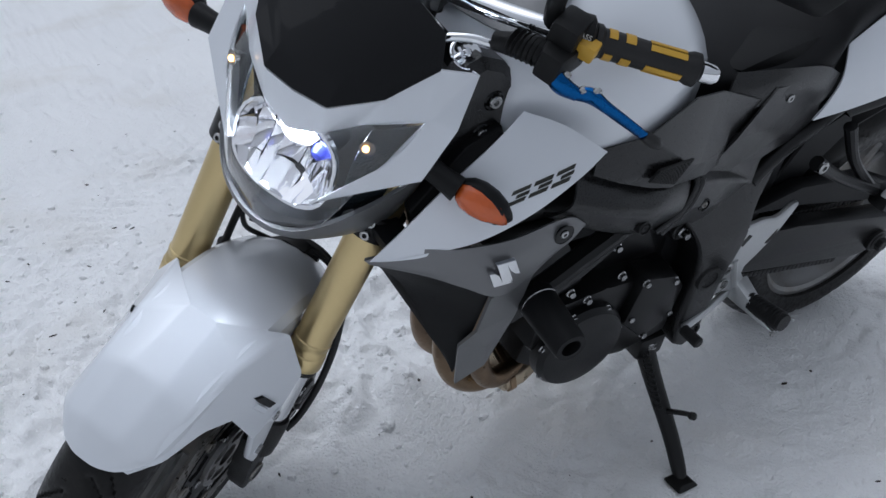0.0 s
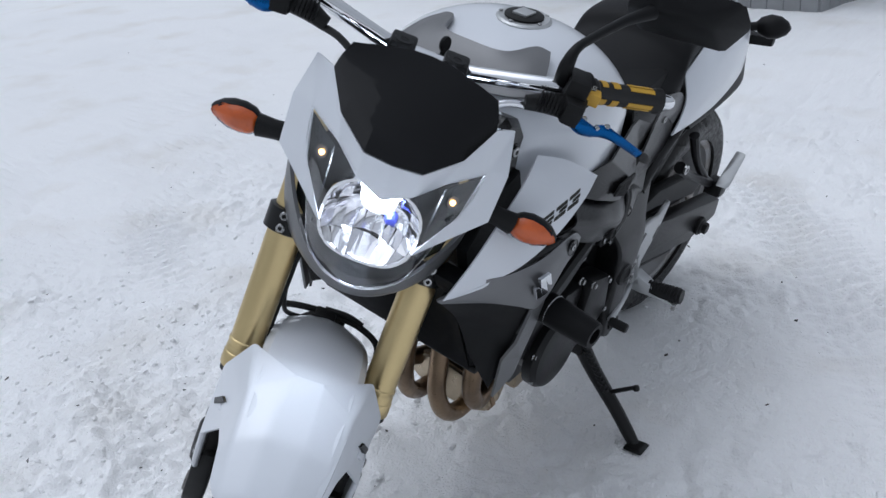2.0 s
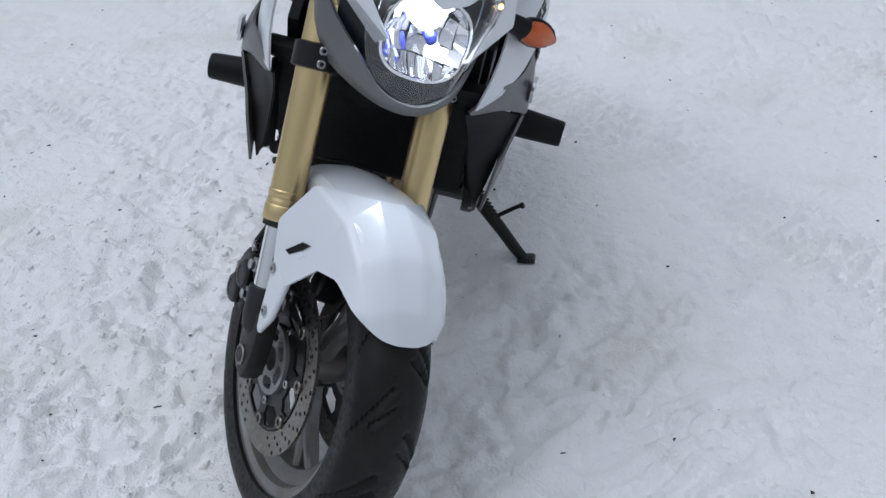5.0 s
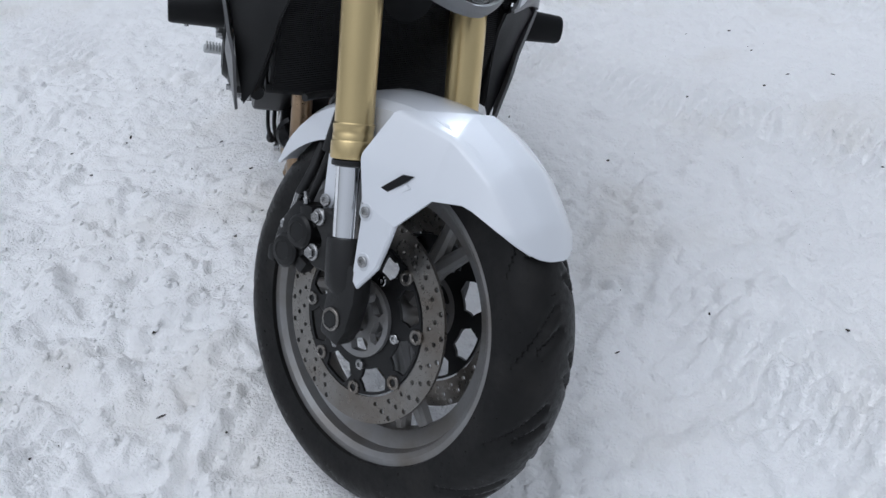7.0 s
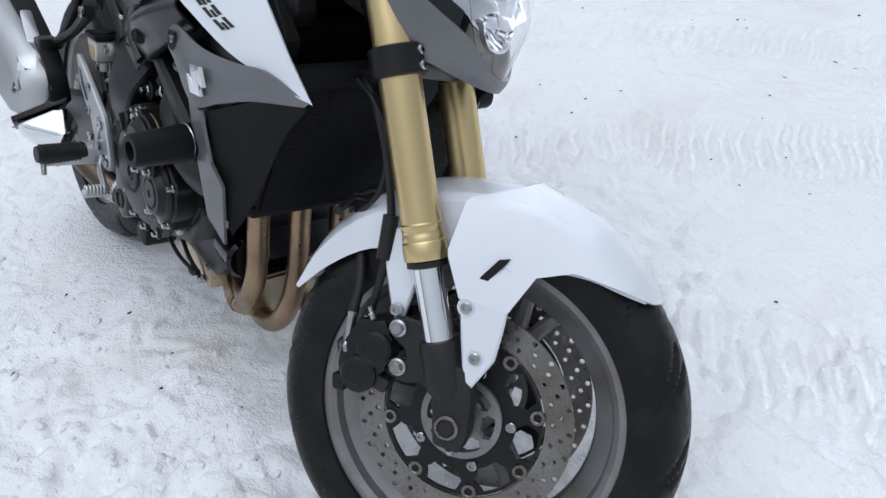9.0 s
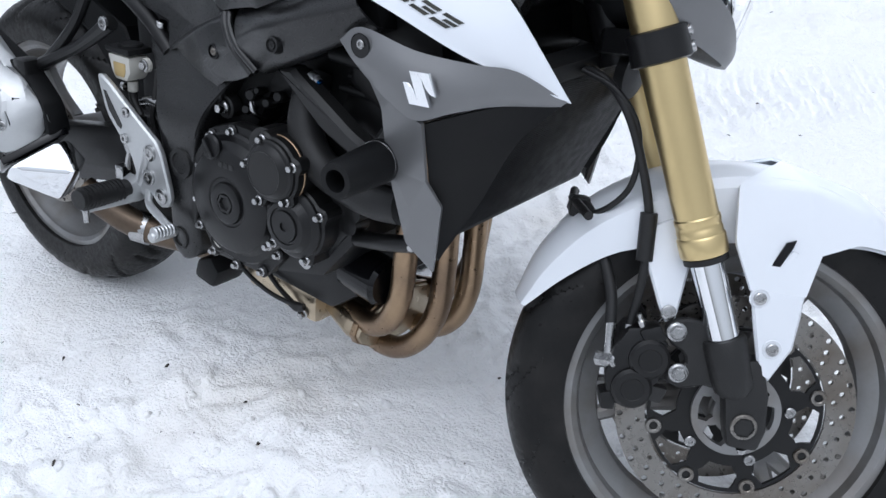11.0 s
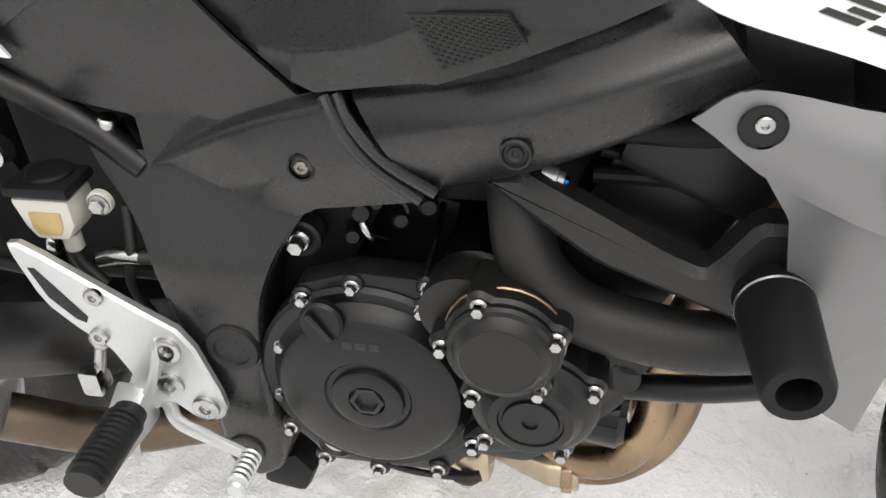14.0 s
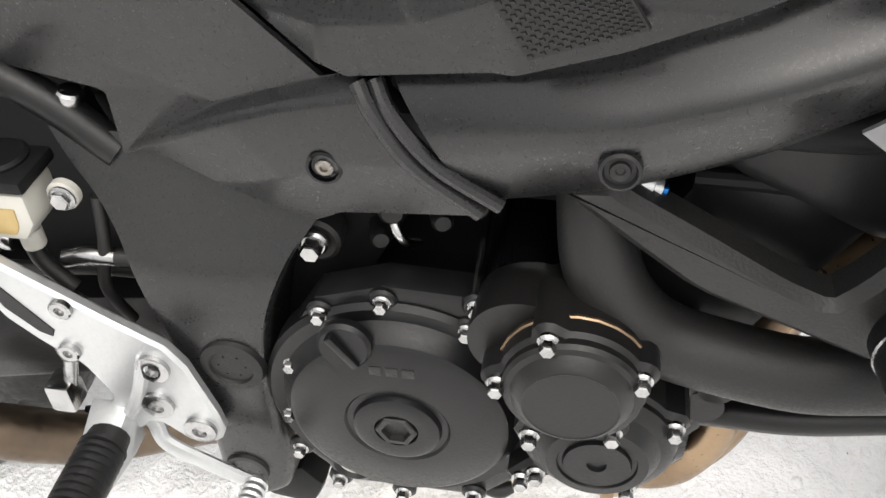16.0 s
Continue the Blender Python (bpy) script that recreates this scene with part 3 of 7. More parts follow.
def at(centre, roll=0.0):
    c, s = math.cos(roll), math.sin(roll)

    def place(v):
        v = np.asarray(v, float)
        return np.stack([c * v[:, 0] - s * v[:, 2], v[:, 1], s * v[:, 0] + c * v[:, 2]], -1) + centre
    return place


def ring_bolts(name, count, r, y, axis, size, parent, place, turn=0.0, mat=BOLT, hexed=False, h=0.004, label=""):
    for k in range(count):
        a = turn + 2 * math.pi * k / count
        P(name, bolt_mesh((r * math.cos(a), y, r * math.sin(a)), axis, size, h, hexed), mat, label, parent, place)


front_at = lambda v: steered(at(HUB)(v))
front_wheel = P("front_wheel", rim_mesh(0.2159, 0.049), RIM, "grey painted cast alloy wheel with three forked spokes", place=front_at)
for a in (-48, 72, 192):
    P("spoke", spoke_mesh(radians(a), 0.04, 0.182, 0.034, 0.018, 0.014), RIM, "", front_wheel, front_at)
P("hub", lathe([(0.02, -0.055), (0.03, -0.054), (0.036, -0.03), (0.036, 0.03), (0.03, 0.054), (0.02, 0.055)], (0, 0, 0), (0, 1, 0), 40), RIM, "", front_wheel, front_at)
P("tyre", tyre_mesh(0.300, 0.060, 0.222), TYRE, "black road tyre with curved grooves", front_wheel, front_at)


def windowed_ring(r0, r1, r2, r3, count, y, thick, turn=0.0, arm=0.30):
    """A flat casting: an inner ring, an outer ring and spokes between, with round-cornered windows."""
    n = count * 16
    a = np.linspace(0, 2 * np.pi, n, endpoint=False)
    cyc = ((a - turn) * count / (2 * np.pi)) % 1.0
    off = np.minimum(cyc, 1 - cyc) * 2
    closed = np.clip((off - arm) / 0.14, 0, 1) ** 0.6
    m = (r1 + r2) / 2
    lo, hi = m - (m - r1) * closed, m + (r2 - m) * closed
    ring = lambda rad, yy: np.stack([rad * np.cos(a), yy + 0 * a, rad * np.sin(a)], -1)
    out = []
    for inner, outer in ((r0 + 0 * a, lo), (hi, r3 + 0 * a)):
        out.append((np.concatenate([ring(inner, y), ring(outer, y), ring(outer, y + thick), ring(inner, y + thick)]), grid_faces(4, n, wrap_m=True, wrap_n=True, flip=True)))
    return join(*out)


for side in (-1, 1):
    yd = side * 0.068
    P("brake_disc", turned(drilled_ring(0.121, 0.155, 0.005), lambda v: v + (0, yd, 0)), STEEL, "worn drilled steel brake disc", front_wheel, front_at)
    P("disc_lug_ring", star_ring(0.1165, 0.1212, 0.1214, 8, 0.0048, yd - 0.0024), STEEL, "", front_wheel, front_at)
    P("disc_carrier", windowed_ring(0.058, 0.076, 0.1095, 0.1135, 8, yd - 0.0025 + side * 0.001, 0.005, radians(20), 0.34), ENGINE, "black disc carrier", front_wheel, front_at)
    for k in range(8):
        ang = radians(20 + 45 * k)
        spot = (0.107 * math.cos(ang), yd + side * 0.001, 0.107 * math.sin(ang))
        P("disc_button", lathe([(0.0055, 0.0), (0.0055, 0.0052), (0.0065, 0.006), (0.0098, 0.006), (0.0108, 0.0045), (0.0108, 0.0)], spot, (0, side, 0), 24), STEEL, "", front_wheel, front_at)
        P("button_core", disc((spot[0], spot[1] + side * 0.001, spot[2]), (0, side, 0), 0.0054, 0.0026, 16, 0.0004), ENGINE, "", front_wheel, front_at)
    ring_bolts("carrier_bolt", 5, 0.070, yd + side * 0.0035, (0, side, 0), 0.0062, front_wheel, front_at, radians(9), h=0.005)
    P("hub_ring", windowed_ring(0.020, 0.030, 0.049, 0.058, 6, yd - 0.006 + side * 0.004, 0.012, radians(30), 0.22), RIM, "", front_wheel, front_at)

# fork
def fork_point(y, z):
    return np.array([HUB[0] - 0.001, y, 0]) + UPFORK * ((z - HUB[2]) / UPFORK[2]) + (0, 0, HUB[2])


for side in (-1, 1):
    y = side * 0.112
    F = lambda z, y=y: fork_point(y, z)
    leg = P("fork_tube", lathe([(0.024, 0), (0.0290, 0.001), (0.0300, 0.003), (0.0300, 0.024), (0.0292, 0.0255), (0.0284, 0.0265), (0.0284, 0.034), (0.0278, 0.035), (0.0278, 0.041), (0.0284, 0.042), (0.0284, 0.048), (0.0270, 0.050), (0.0272, 0.10), (0.0280, 0.20), (0.0287, 0.26), (0.0288, 0.44), (0.026, 0.445)], F(0.508), UPFORK, 40), GOLD, "gold anodised fork outer tube", place=steered)
    P("fork_seal", lathe([(0.021, 0), (0.0275, 0.002), (0.0275, 0.009), (0.02, 0.01)], F(0.499), UPFORK, 32), RUBBER, "", leg, steered)
    P("fork_slider", lathe([(0.0205, 0), (0.0205, 0.14)], F(0.385), UPFORK, 32), CHROME, "chromed fork stanchion", leg, steered)
    low_lug = [(HUB[0] - 0.030, 0.385), (HUB[0] + 0.004, 0.392), (HUB[0] - 0.034, 0.335), (HUB[0] + 0.020, 0.345), (HUB[0] - 0.026, 0.300), (HUB[0] + 0.026, 0.300), (HUB[0] - 0.018, 0.272), (HUB[0] + 0.020, 0.272)]
    foot = join(lathe([(0.018, 0.0), (0.026, 0.012), (0.0275, 0.03), (0.0275, 0.073), (0.0255, 0.078), (0.0215, 0.079), (0.0212, 0.060)], F(0.338), UPFORK, 28),
                hull([(x, yy, z) for x, z in low_lug for yy in (side * 0.128, side * 0.094)], 0.007),
                plate(rounded([(1.405, 0.41), (1.375, 0.425), (1.350, 0.424), (1.332, 0.412), (1.338, 0.392), (1.362, 0.380), (1.366, 0.366), (1.343, 0.358), (1.345, 0.340), (1.366, 0.334), (1.40, 0.345), (1.43, 0.325), (1.44, 0.37)], 0.2, 1), y * 1.02, -side * 0.016, 0.003))
    foot = P("fork_foot", foot, CAST, "dark cast fork foot", leg, steered)
    P("axle_nut", lathe([(0.0125, -0.006), (0.0168, -0.006), (0.0168, 0.002), (0.0155, 0.0035), (0.0125, 0.0035), (0.0125, -0.005)], (HUB[0] - 0.004, side * 0.1285, HUB[2] + 0.001), (0, side, 0), 28), STEEL, "", leg, steered)
    P("axle_socket", lathe([(0.0135, 0.0037), (0.0115, 0.0037), (0.0105, -0.004), (0.001, -0.004)], (HUB[0] - 0.004, side * 0.1285, HUB[2] + 0.001), (0, side, 0), 6), CAST, "", leg, steered)
    P("pinch_bolt", bolt_mesh((HUB[0] + 0.005, y, 0.268), (0.2, 0, -1), 0.005), BOLT, "", leg, steered)
    # caliper behind the fork foot: bridge, two piston housings, bleed nipple
    cal = hull([(1.342, y, 0.388), (1.318, y, 0.408), (1.288, y, 0.402), (1.274, y, 0.372), (1.268, y, 0.335), (1.278, y, 0.302), (1.300, y, 0.296), (1.325, y, 0.318), (1.340, y, 0.340)]
               + [(1.338, y - side * 0.085, 0.385), (1.316, y - side * 0.085, 0.400), (1.292, y - side * 0.085, 0.395), (1.282, y - side * 0.085, 0.37), (1.278, y - side * 0.085, 0.335), (1.288, y - side * 0.085, 0.31), (1.32, y - side * 0.085, 0.325)], 0.007)
    caliper = P("brake_caliper", cal, ENGINE, "black brake caliper", place=steered)
    for cx, cz in ((1.320, 0.366), (1.305, 0.325)):
        P("piston_cap", lathe([(0.027, -0.02), (0.026, 0.006), (0.022, 0.010), (0.015, 0.011), (0.014, 0.010), (0.002, 0.010)], (cx, y * 0.99, cz), (0, side, 0), 32), ENGINE, "", caliper, steered)
    P("caliper_lug", hull([(x, yy, z) for yy in (y * 0.75, y * 1.04) for x, z in ((1.300, 0.400), (1.325, 0.412), (1.338, 0.395), (1.315, 0.380))], 0.005), ENGINE, "", caliper, steered)
    P("caliper_lug", hull([(x, yy, z) for yy in (y * 0.7, y * 1.02) for x, z in ((1.266, 0.312), (1.285, 0.318), (1.290, 0.292), (1.272, 0.290))], 0.005), ENGINE, "", caliper, steered)
    P("caliper_lug", hull([(x, yy, z) for yy in (y * 0.8, y * 1.0) for x, z in ((1.325, 0.332), (1.352, 0.330), (1.345, 0.308), (1.325, 0.312))], 0.005), CAST, "", caliper, steered)
    P("bleed_nipple", lathe([(0.005, 0), (0.005, 0.008), (0.003, 0.010), (0.003, 0.018)], (1.305, y * 0.95, 0.405), (-0.5, 0.2 * side, 1), 10), BOLT, "", caliper, steered)
    for (bx, bz) in ((1.346, 0.407), (1.358, 0.355)):
        P("caliper_bolt", join(bolt_mesh((bx, y * 1.03, bz), (0, side, 0), 0.0088, 0.009), lathe([(0.0125, 0), (0.0125, 0.0025)], (bx, y * 1.02, bz), (0, side, 0), 20)), BOLT, "", caliper, steered)
    if side < 0:
        P("banjo_bolt", join(lathe([(0.011, -0.016), (0.011, 0.014), (0.008, 0.016)], (1.273, y * 0.86, 0.352), (0.5, -0.6, 0.2), 8), tube([(1.273, y * 0.85, 0.352), (1.270, y * 0.82, 0.375), (1.268, y * 0.80, 0.40)], [0.009, 0.0065, 0.0075]), tube([(1.278, y * 0.88, 0.355), (1.290, y * 0.84, 0.378), (1.292, y * 0.80, 0.40)], [0.009, 0.0065, 0.0075])), BOLT, "zinc banjo fittings", caliper, steered)

# brake hoses down to the caliper
P("brake_hose", tube([(1.268, -0.09, 0.398), (1.262, -0.075, 0.44), (1.24, -0.05, 0.49), (1.212, -0.01, 0.520), (1.205, 0.03, 0.522)], 0.0075), RUBBER, "black brake hose", place=steered)
P("brake_hose", tube([(1.292, -0.09, 0.40), (1.296, -0.09, 0.46), (1.29, -0.088, 0.54), (1.262, -0.085, 0.62), (1.235, -0.082, 0.67), (1.205, -0.06, 0.70), (1.17, -0.02, 0.71)], 0.0058), RUBBER, "black brake hose", place=steered)
P("hose_sleeve", tube([(1.294, -0.09, 0.485), (1.289, -0.088, 0.545)], 0.011, smooth=False), RUBBER, "", place=steered)
P("brake_hose", tube([(1.212, -0.012, 0.523), (1.235, -0.06, 0.535), (1.262, -0.078, 0.575), (1.258, -0.085, 0.64), (1.225, -0.080, 0.685), (1.18, -0.05, 0.705)], 0.004), RUBBER, "black brake hose", place=steered)
P("brake_hose", tube([(1.215, -0.095, 0.53), (1.207, -0.05, 0.535), (1.203, 0.0, 0.535), (1.207, 0.06, 0.53), (1.225, 0.10, 0.51), (1.26, 0.105, 0.44), (1.275, 0.09, 0.38)], 0.0058), RUBBER, "black hose looped over the rear of the mudguard", place=steered)
P("brake_hose", tube([(1.225, 0.100, 0.504), (1.290, 0.125, 0.549), (1.306, 0.135, 0.485), (1.318, 0.135, 0.396), (1.341, 0.130, 0.330), (1.369, 0.125, 0.318)], 0.0058), RUBBER, "black brake hose beside the fork leg", place=steered)
P("hose_clip", join(block((1.198, -0.026, 0.515), (1.224, 0.012, 0.543), 0.006), tube([(1.232, -0.050, 0.522), (1.215, -0.020, 0.530), (1.205, 0.02, 0.528)], [0.008, 0.011, 0.008]), tube([(1.200, -0.01, 0.540), (1.204, 0.03, 0.545), (1.21, 0.06, 0.54)], 0.005)), RUBBER, "", place=steered)

# front mudguard
def guard_row(a, r, half, drop, crest):
    """One cross-section of the mudguard at an angle round the hub, with creases at the shoulders."""
    out = []
    for t, k, up in ((-1.0, 1.0, 0), (-1.0, 0.5, 0), (-0.97, 0.14, 0), (-0.84, 0.0, 0), (-0.42, 0.0, 0.75), (0, 0.0, 1.0), (0.42, 0.0, 0.75), (0.84, 0.0, 0), (0.97, 0.14, 0), (1.0, 0.5, 0), (1.0, 1.0, 0)):
        rr = r - drop * k - crest * (1 - up)
        out.append((HUB[0] + rr * math.cos(a), half * t, HUB[2] + rr * math.sin(a)))
    return out


guard_rows = [guard_row(radians(a), r, h, d, c) for a, r, h, d, c in
              ((163, 0.318, 0.046, 0.006, 0.006), (150, 0.326, 0.062, 0.03, 0.012), (135, 0.330, 0.074, 0.05, 0.016), (118, 0.328, 0.082, 0.075, 0.017), (104, 0.322, 0.084, 0.080, 0.014), (93, 0.318, 0.084, 0.080, 0.010),
               (84, 0.316, 0.082, 0.075, 0.008), (74, 0.312, 0.078, 0.060, 0.008), (64, 0.308, 0.072, 0.036, 0.008), (55, 0.305, 0.062, 0.016, 0.008), (50, 0.303, 0.045, 0.004, 0.006))]
guard = P("front_mudguard", sheet(guard_rows, 0.003, (4, 1), (True, False)), WHITE, "glossy white front mudguard", place=steered, angle=22)
for side in (-1, 1):
    face = lambda x, z, s=side: -s * (np.clip((z - 0.475) / 0.056, 0, 2) * (0.308 * (np.asarray(x) - 1.39) - 0.0035))
    P("mudguard_arm", plate([(1.42, 0.480), (1.486, 0.480), (1.487, 0.45), (1.486, 0.41), (1.466, 0.366), (1.452, 0.372), (1.434, 0.43)], side * 0.1275, -side * 0.010, 0.003), WHITE, "", guard, steered)
    P("mudguard_arm", plate([(1.28, 0.52), (1.35, 0.56), (1.352, 0.50), (1.345, 0.42), (1.333, 0.413), (1.322, 0.43)], side * 0.102, -side * 0.012, 0.003, lambda x, z, s=side: -s * (z - 0.42) * 0.12), WHITE, "", guard, steered)
    P("vent_slot", plate([(1.438, 0.509), (1.455, 0.538), (1.468, 0.542), (1.464, 0.532), (1.450, 0.509)], side * 0.1325, -side * 0.012, 0.0008, face), GLOSS, "dark slot", guard, steered)
    P("slot_lip", plate([(1.450, 0.505), (1.464, 0.530), (1.474, 0.527), (1.459, 0.502)], side * 0.1305, -side * 0.010, 0.002, face), WHITE, "", guard, steered)
    for bx, bz in ((1.433, 0.468), (1.461, 0.407)):
        P("bolt_cup", lathe([(0.002, 0.0), (0.010, 0.0005), (0.0115, 0.0015), (0.013, 0.0)], (bx, side * 0.127, bz), (0, side, 0), 22), WHITE, "", guard, steered)
        P("mudguard_bolt", bolt_mesh((bx, side * 0.1275, bz), (0, side, 0), 0.0065, 0.004, False), BOLT, "", guard, steered)
    P("mudguard_bolt", bolt_mesh((1.334, side * 0.1025, 0.427), (0, side, 0), 0.008, 0.004, False), BOLT, "", guard, steered)

# faceted front half of the mudguard, lapped over the rear half
one = [(1.389, 0.095, 0.601), (1.465, 0.028, 0.628), (1.557, 0.030, 0.606), (1.630, 0.026, 0.562), (1.660, 0.016, 0.528), (1.485, 0.080, 0.607), (1.563, 0.072, 0.584), (1.630, 0.060, 0.547),
       (1.650, 0.043, 0.529), (1.614, 0.077, 0.541), (1.553, 0.088, 0.546), (1.497, 0.099, 0.533), (1.390, 0.131, 0.531), (1.487, 0.1272, 0.478), (1.42, 0.1275, 0.476)]
flank_faces = [(0, 1, 5), (1, 2, 6, 5), (2, 3, 7, 6), (3, 4, 8, 7), (0, 5, 11, 12), (5, 6, 10, 11), (6, 7, 9, 10), (7, 8, 9), (12, 11, 13, 14)]
m = len(one)
bonnet = facets([(x, -y, z) for x, y, z in one] + one, flank_faces + [tuple(i + m for i in reversed(f)) for f in flank_faces] + [(1, 1 + m, 2 + m, 2), (2, 2 + m, 3 + m, 3), (3, 3 + m, 4 + m, 4)], 0.004, 0.007)
P("mudguard_nose", bonnet, WHITE, "", guard, lambda v: steered(np.asarray(v, float) - np.outer(0.05 * np.clip(np.asarray(v, float)[:, 0] - 1.5, 0, 1), (0, 1, 0))), angle=18)

# triple clamps and bars
for z, nm in ((0.745, "lower_yoke"), (0.925, "upper_yoke")):
    c0 = fork_point(0, z)
    P(nm, join(*[lathe([(0.033, -0.02), (0.037, -0.018), (0.037, 0.018), (0.033, 0.02)], fork_point(s * 0.112, z), UPFORK, 28) for s in (-1, 1)],
               hull([c0 + np.array([dx, yy, dz]) for dx, yy in ((-0.06, -0.05), (-0.06, 0.05), (0.02, -0.12), (0.02, 0.12), (-0.01, 0.13), (-0.01, -0.13)) for dz in (-0.016, 0.016)], 0.006)), ENGINE, "black fork yoke", place=steered)
for s in (-1, 1):
    for z in (0.755, 0.737):
        P("yoke_bolt", bolt_mesh(fork_point(s * 0.118, z) + (0.030, 0, 0.012), (1, s * 0.15, 0.4), 0.006, 0.008, False), BOLT, "", place=steered)
P("steering_stem", lathe([(0.028, 0), (0.028, 0.2)], fork_point(0, 0.735) - 0.034 * AHEAD, UPFORK, 24), ENGINE, place=steered)
bar_half = [(1.124, 0.0, 1.016), (1.124, 0.06, 1.018), (1.138, 0.11, 1.036), (1.146, 0.18, 1.058), (1.126, 0.242, 1.064), (1.076, 0.357, 1.068)]
bar = [(x, -y, z) for x, y, z in bar_half[:0:-1]] + bar_half
P("handlebar", tube(bar, 0.0125, 16, 8), CHROME, "polished chrome handlebar", place=steered)
for s in (-1, 1):
    P("bar_riser", join(lathe([(0.015, 0), (0.015, 0.062), (0.016, 0.064), (0.016, 0.088), (0.014, 0.091), (0.007, 0.091), (0.006, 0.084)], (1.136, s * 0.042, 0.945), (-0.05, 0, 1), 24),
                        block((1.104, s * 0.042 - 0.02, 0.995), (1.146, s * 0.042 + 0.02, 1.035), 0.006)), BLACK, "black handlebar riser clamp", place=steered)
    g0, g1 = np.array((1.126, s * 0.242, 1.064)), np.array((1.076, s * 0.357, 1.068))
    d = (g1 - g0) / np.linalg.norm(g1 - g0)
    grip = P("handlebar_grip", lathe([(0.014, -0.004), (0.0205, 0.0), (0.0205, 0.006), (0.0175, 0.01), (0.017, 0.11), (0.020, 0.118), (0.020, 0.126), (0.0135, 0.127)], g0, d, 28), RUBBER, "black rubber grip with yellow inserts", place=steered)
    o, a, b, _ = axis_frame(g0, d)
    for lo, hi, mid in ((0.014, 0.024, -1.57), (0.034, 0.046, -1.57), (0.064, 0.108, -1.85), (0.064, 0.108, -1.25)):
        width = 0.5 if hi - lo < 0.02 else 0.22
        for turn in (0, 2.1, 4.2):
            ang = np.linspace(mid + turn - width, mid + turn + width, 7)
            rows = [[o + d * h + (0.0178) * (math.cos(t) * a + math.sin(t) * b) for t in ang] for h in np.linspace(lo, hi, 3)]
            P("grip_insert", sheet(rows, 0.0012, (1, 1), (False, False)), YELLOW, "yellow rubber insert", grip, steered)
    P("bar_end", lathe([(0.012, 0.0), (0.0125, 0.004), (0.0115, 0.016), (0.008, 0.021)], g1 + d * 0.006, d, 24), CHROME, "", place=steered)
    # switch housing, lever perch, lever
    sw = P("switch_housing", join(lathe([(0.02, -0.045), (0.026, -0.042), (0.0275, -0.02), (0.0275, -0.006), (0.022, -0.002)], g0, d, 24),
           block(tuple(np.minimum(g0 - d * 0.012, g0 - d * 0.042) + (-0.005, -0.004, -0.036)), tuple(np.maximum(g0 - d * 0.012, g0 - d * 0.042) + (0.034, 0.004, 0.03)), 0.008)), BLACK, "black switch housing", place=steered)
    if s > 0:
        switch_left = sw
        P("passing_switch", block(tuple(g0 + (0.014, -0.010, -0.006)), tuple(g0 + (0.037, 0.014, 0.014)), 0.003), YELLOW, "yellow passing-light switch", sw, steered)
        P("switch_mark", block(tuple(g0 + (0.022, -0.026, 0.018)), tuple(g0 + (0.0348, -0.014, 0.022)), 0.0008), CLEAR_PLASTIC, "", sw, steered)
    perch = np.array((1.19, s * 0.205, 1.038))
    lp = P("lever_perch", join(hull([perch + (dx, s * dy, dz) for dx, dy in ((-0.04, -0.024), (-0.04, 0.024), (0.026, 0.014), (0.02, -0.014)) for dz in (-0.018, 0.018)], 0.005),
                          tube([(1.183, s * 0.20, 1.036), (1.188, s * 0.168, 1.034), (1.192, s * 0.135, 1.026)], [0.019, 0.016, 0.011])), BLACK, "black lever perch with a ribbed boot", place=lev)
    for k in range(6):
        P("boot_rib", lathe([(0.014, -0.002), (0.0178, 0), (0.014, 0.002)], (1.187 + 0.0005 * k, s * (0.185 - 0.006 * k), 1.035), (0.1, s, 0.1), 14), BLACK, "", lp, lev)
    lever = P("lever", join(tube([(1.200, s * 0.203, 1.034), (1.208, s * 0.225, 1.025), (1.206, s * 0.248, 1.021)], [0.010, 0.0125, 0.009], 12, 6, True, 0.7),
        tube([(1.206, s * 0.242, 1.020), (1.203, s * 0.260, 1.026), (1.209, s * 0.280, 1.026), (1.203, s * 0.31, 1.015), (1.196, s * 0.335, 1.004)], [0.008, 0.011, 0.0085, 0.0075, 0.0065], 12, 6, True, 0.62)), BLUE, "blue anodised folding lever", place=lev)
    P("lever_tip", tube([(1.196, s * 0.333, 1.005), (1.191, s * 0.346, 0.999), (1.186, s * 0.354, 0.993)], [0.0068, 0.0078, 0.005]), RUBBER, "", lever, lev)
    for yy, xx, zz in ((0.208, 1.208, 1.040), (0.226, 1.202, 1.034), (0.250, 1.205, 1.029), (0.264, 1.203, 1.034)):
        P("lever_screw", disc((xx, s * yy, zz), (0.3, 0, 1), 0.005, 0.004, 14, 0.001), BOLT, "", lever, lev)
    P("control_cable", tube([(1.192, s * 0.14, 1.021), (1.198, s * 0.11, 1.018), (1.205, s * 0.08, 1.0), (1.2, s * 0.06, 0.95), (1.18, s * 0.04, 0.88)], 0.0055), CHROME if s > 0 else RUBBER, "", place=lev)

# bright horn dish below the bars
dish_at, dish_axis = (1.172, 0.120, 0.984), (0.25, 0.30, 0.92)
P("horn_dish", join(lathe([(0.002, 0.0), (0.017, 0.003), (0.021, 0.007), (0.0195, 0.008), (0.015, 0.005), (0.002, 0.003)], dish_at, dish_axis, 32), lathe([(0.006, 0.003), (0.006, 0.012), (0.0045, 0.014)], dish_at, dish_axis, 16)), CHROME, "small chrome dish with a stud", place=steered)


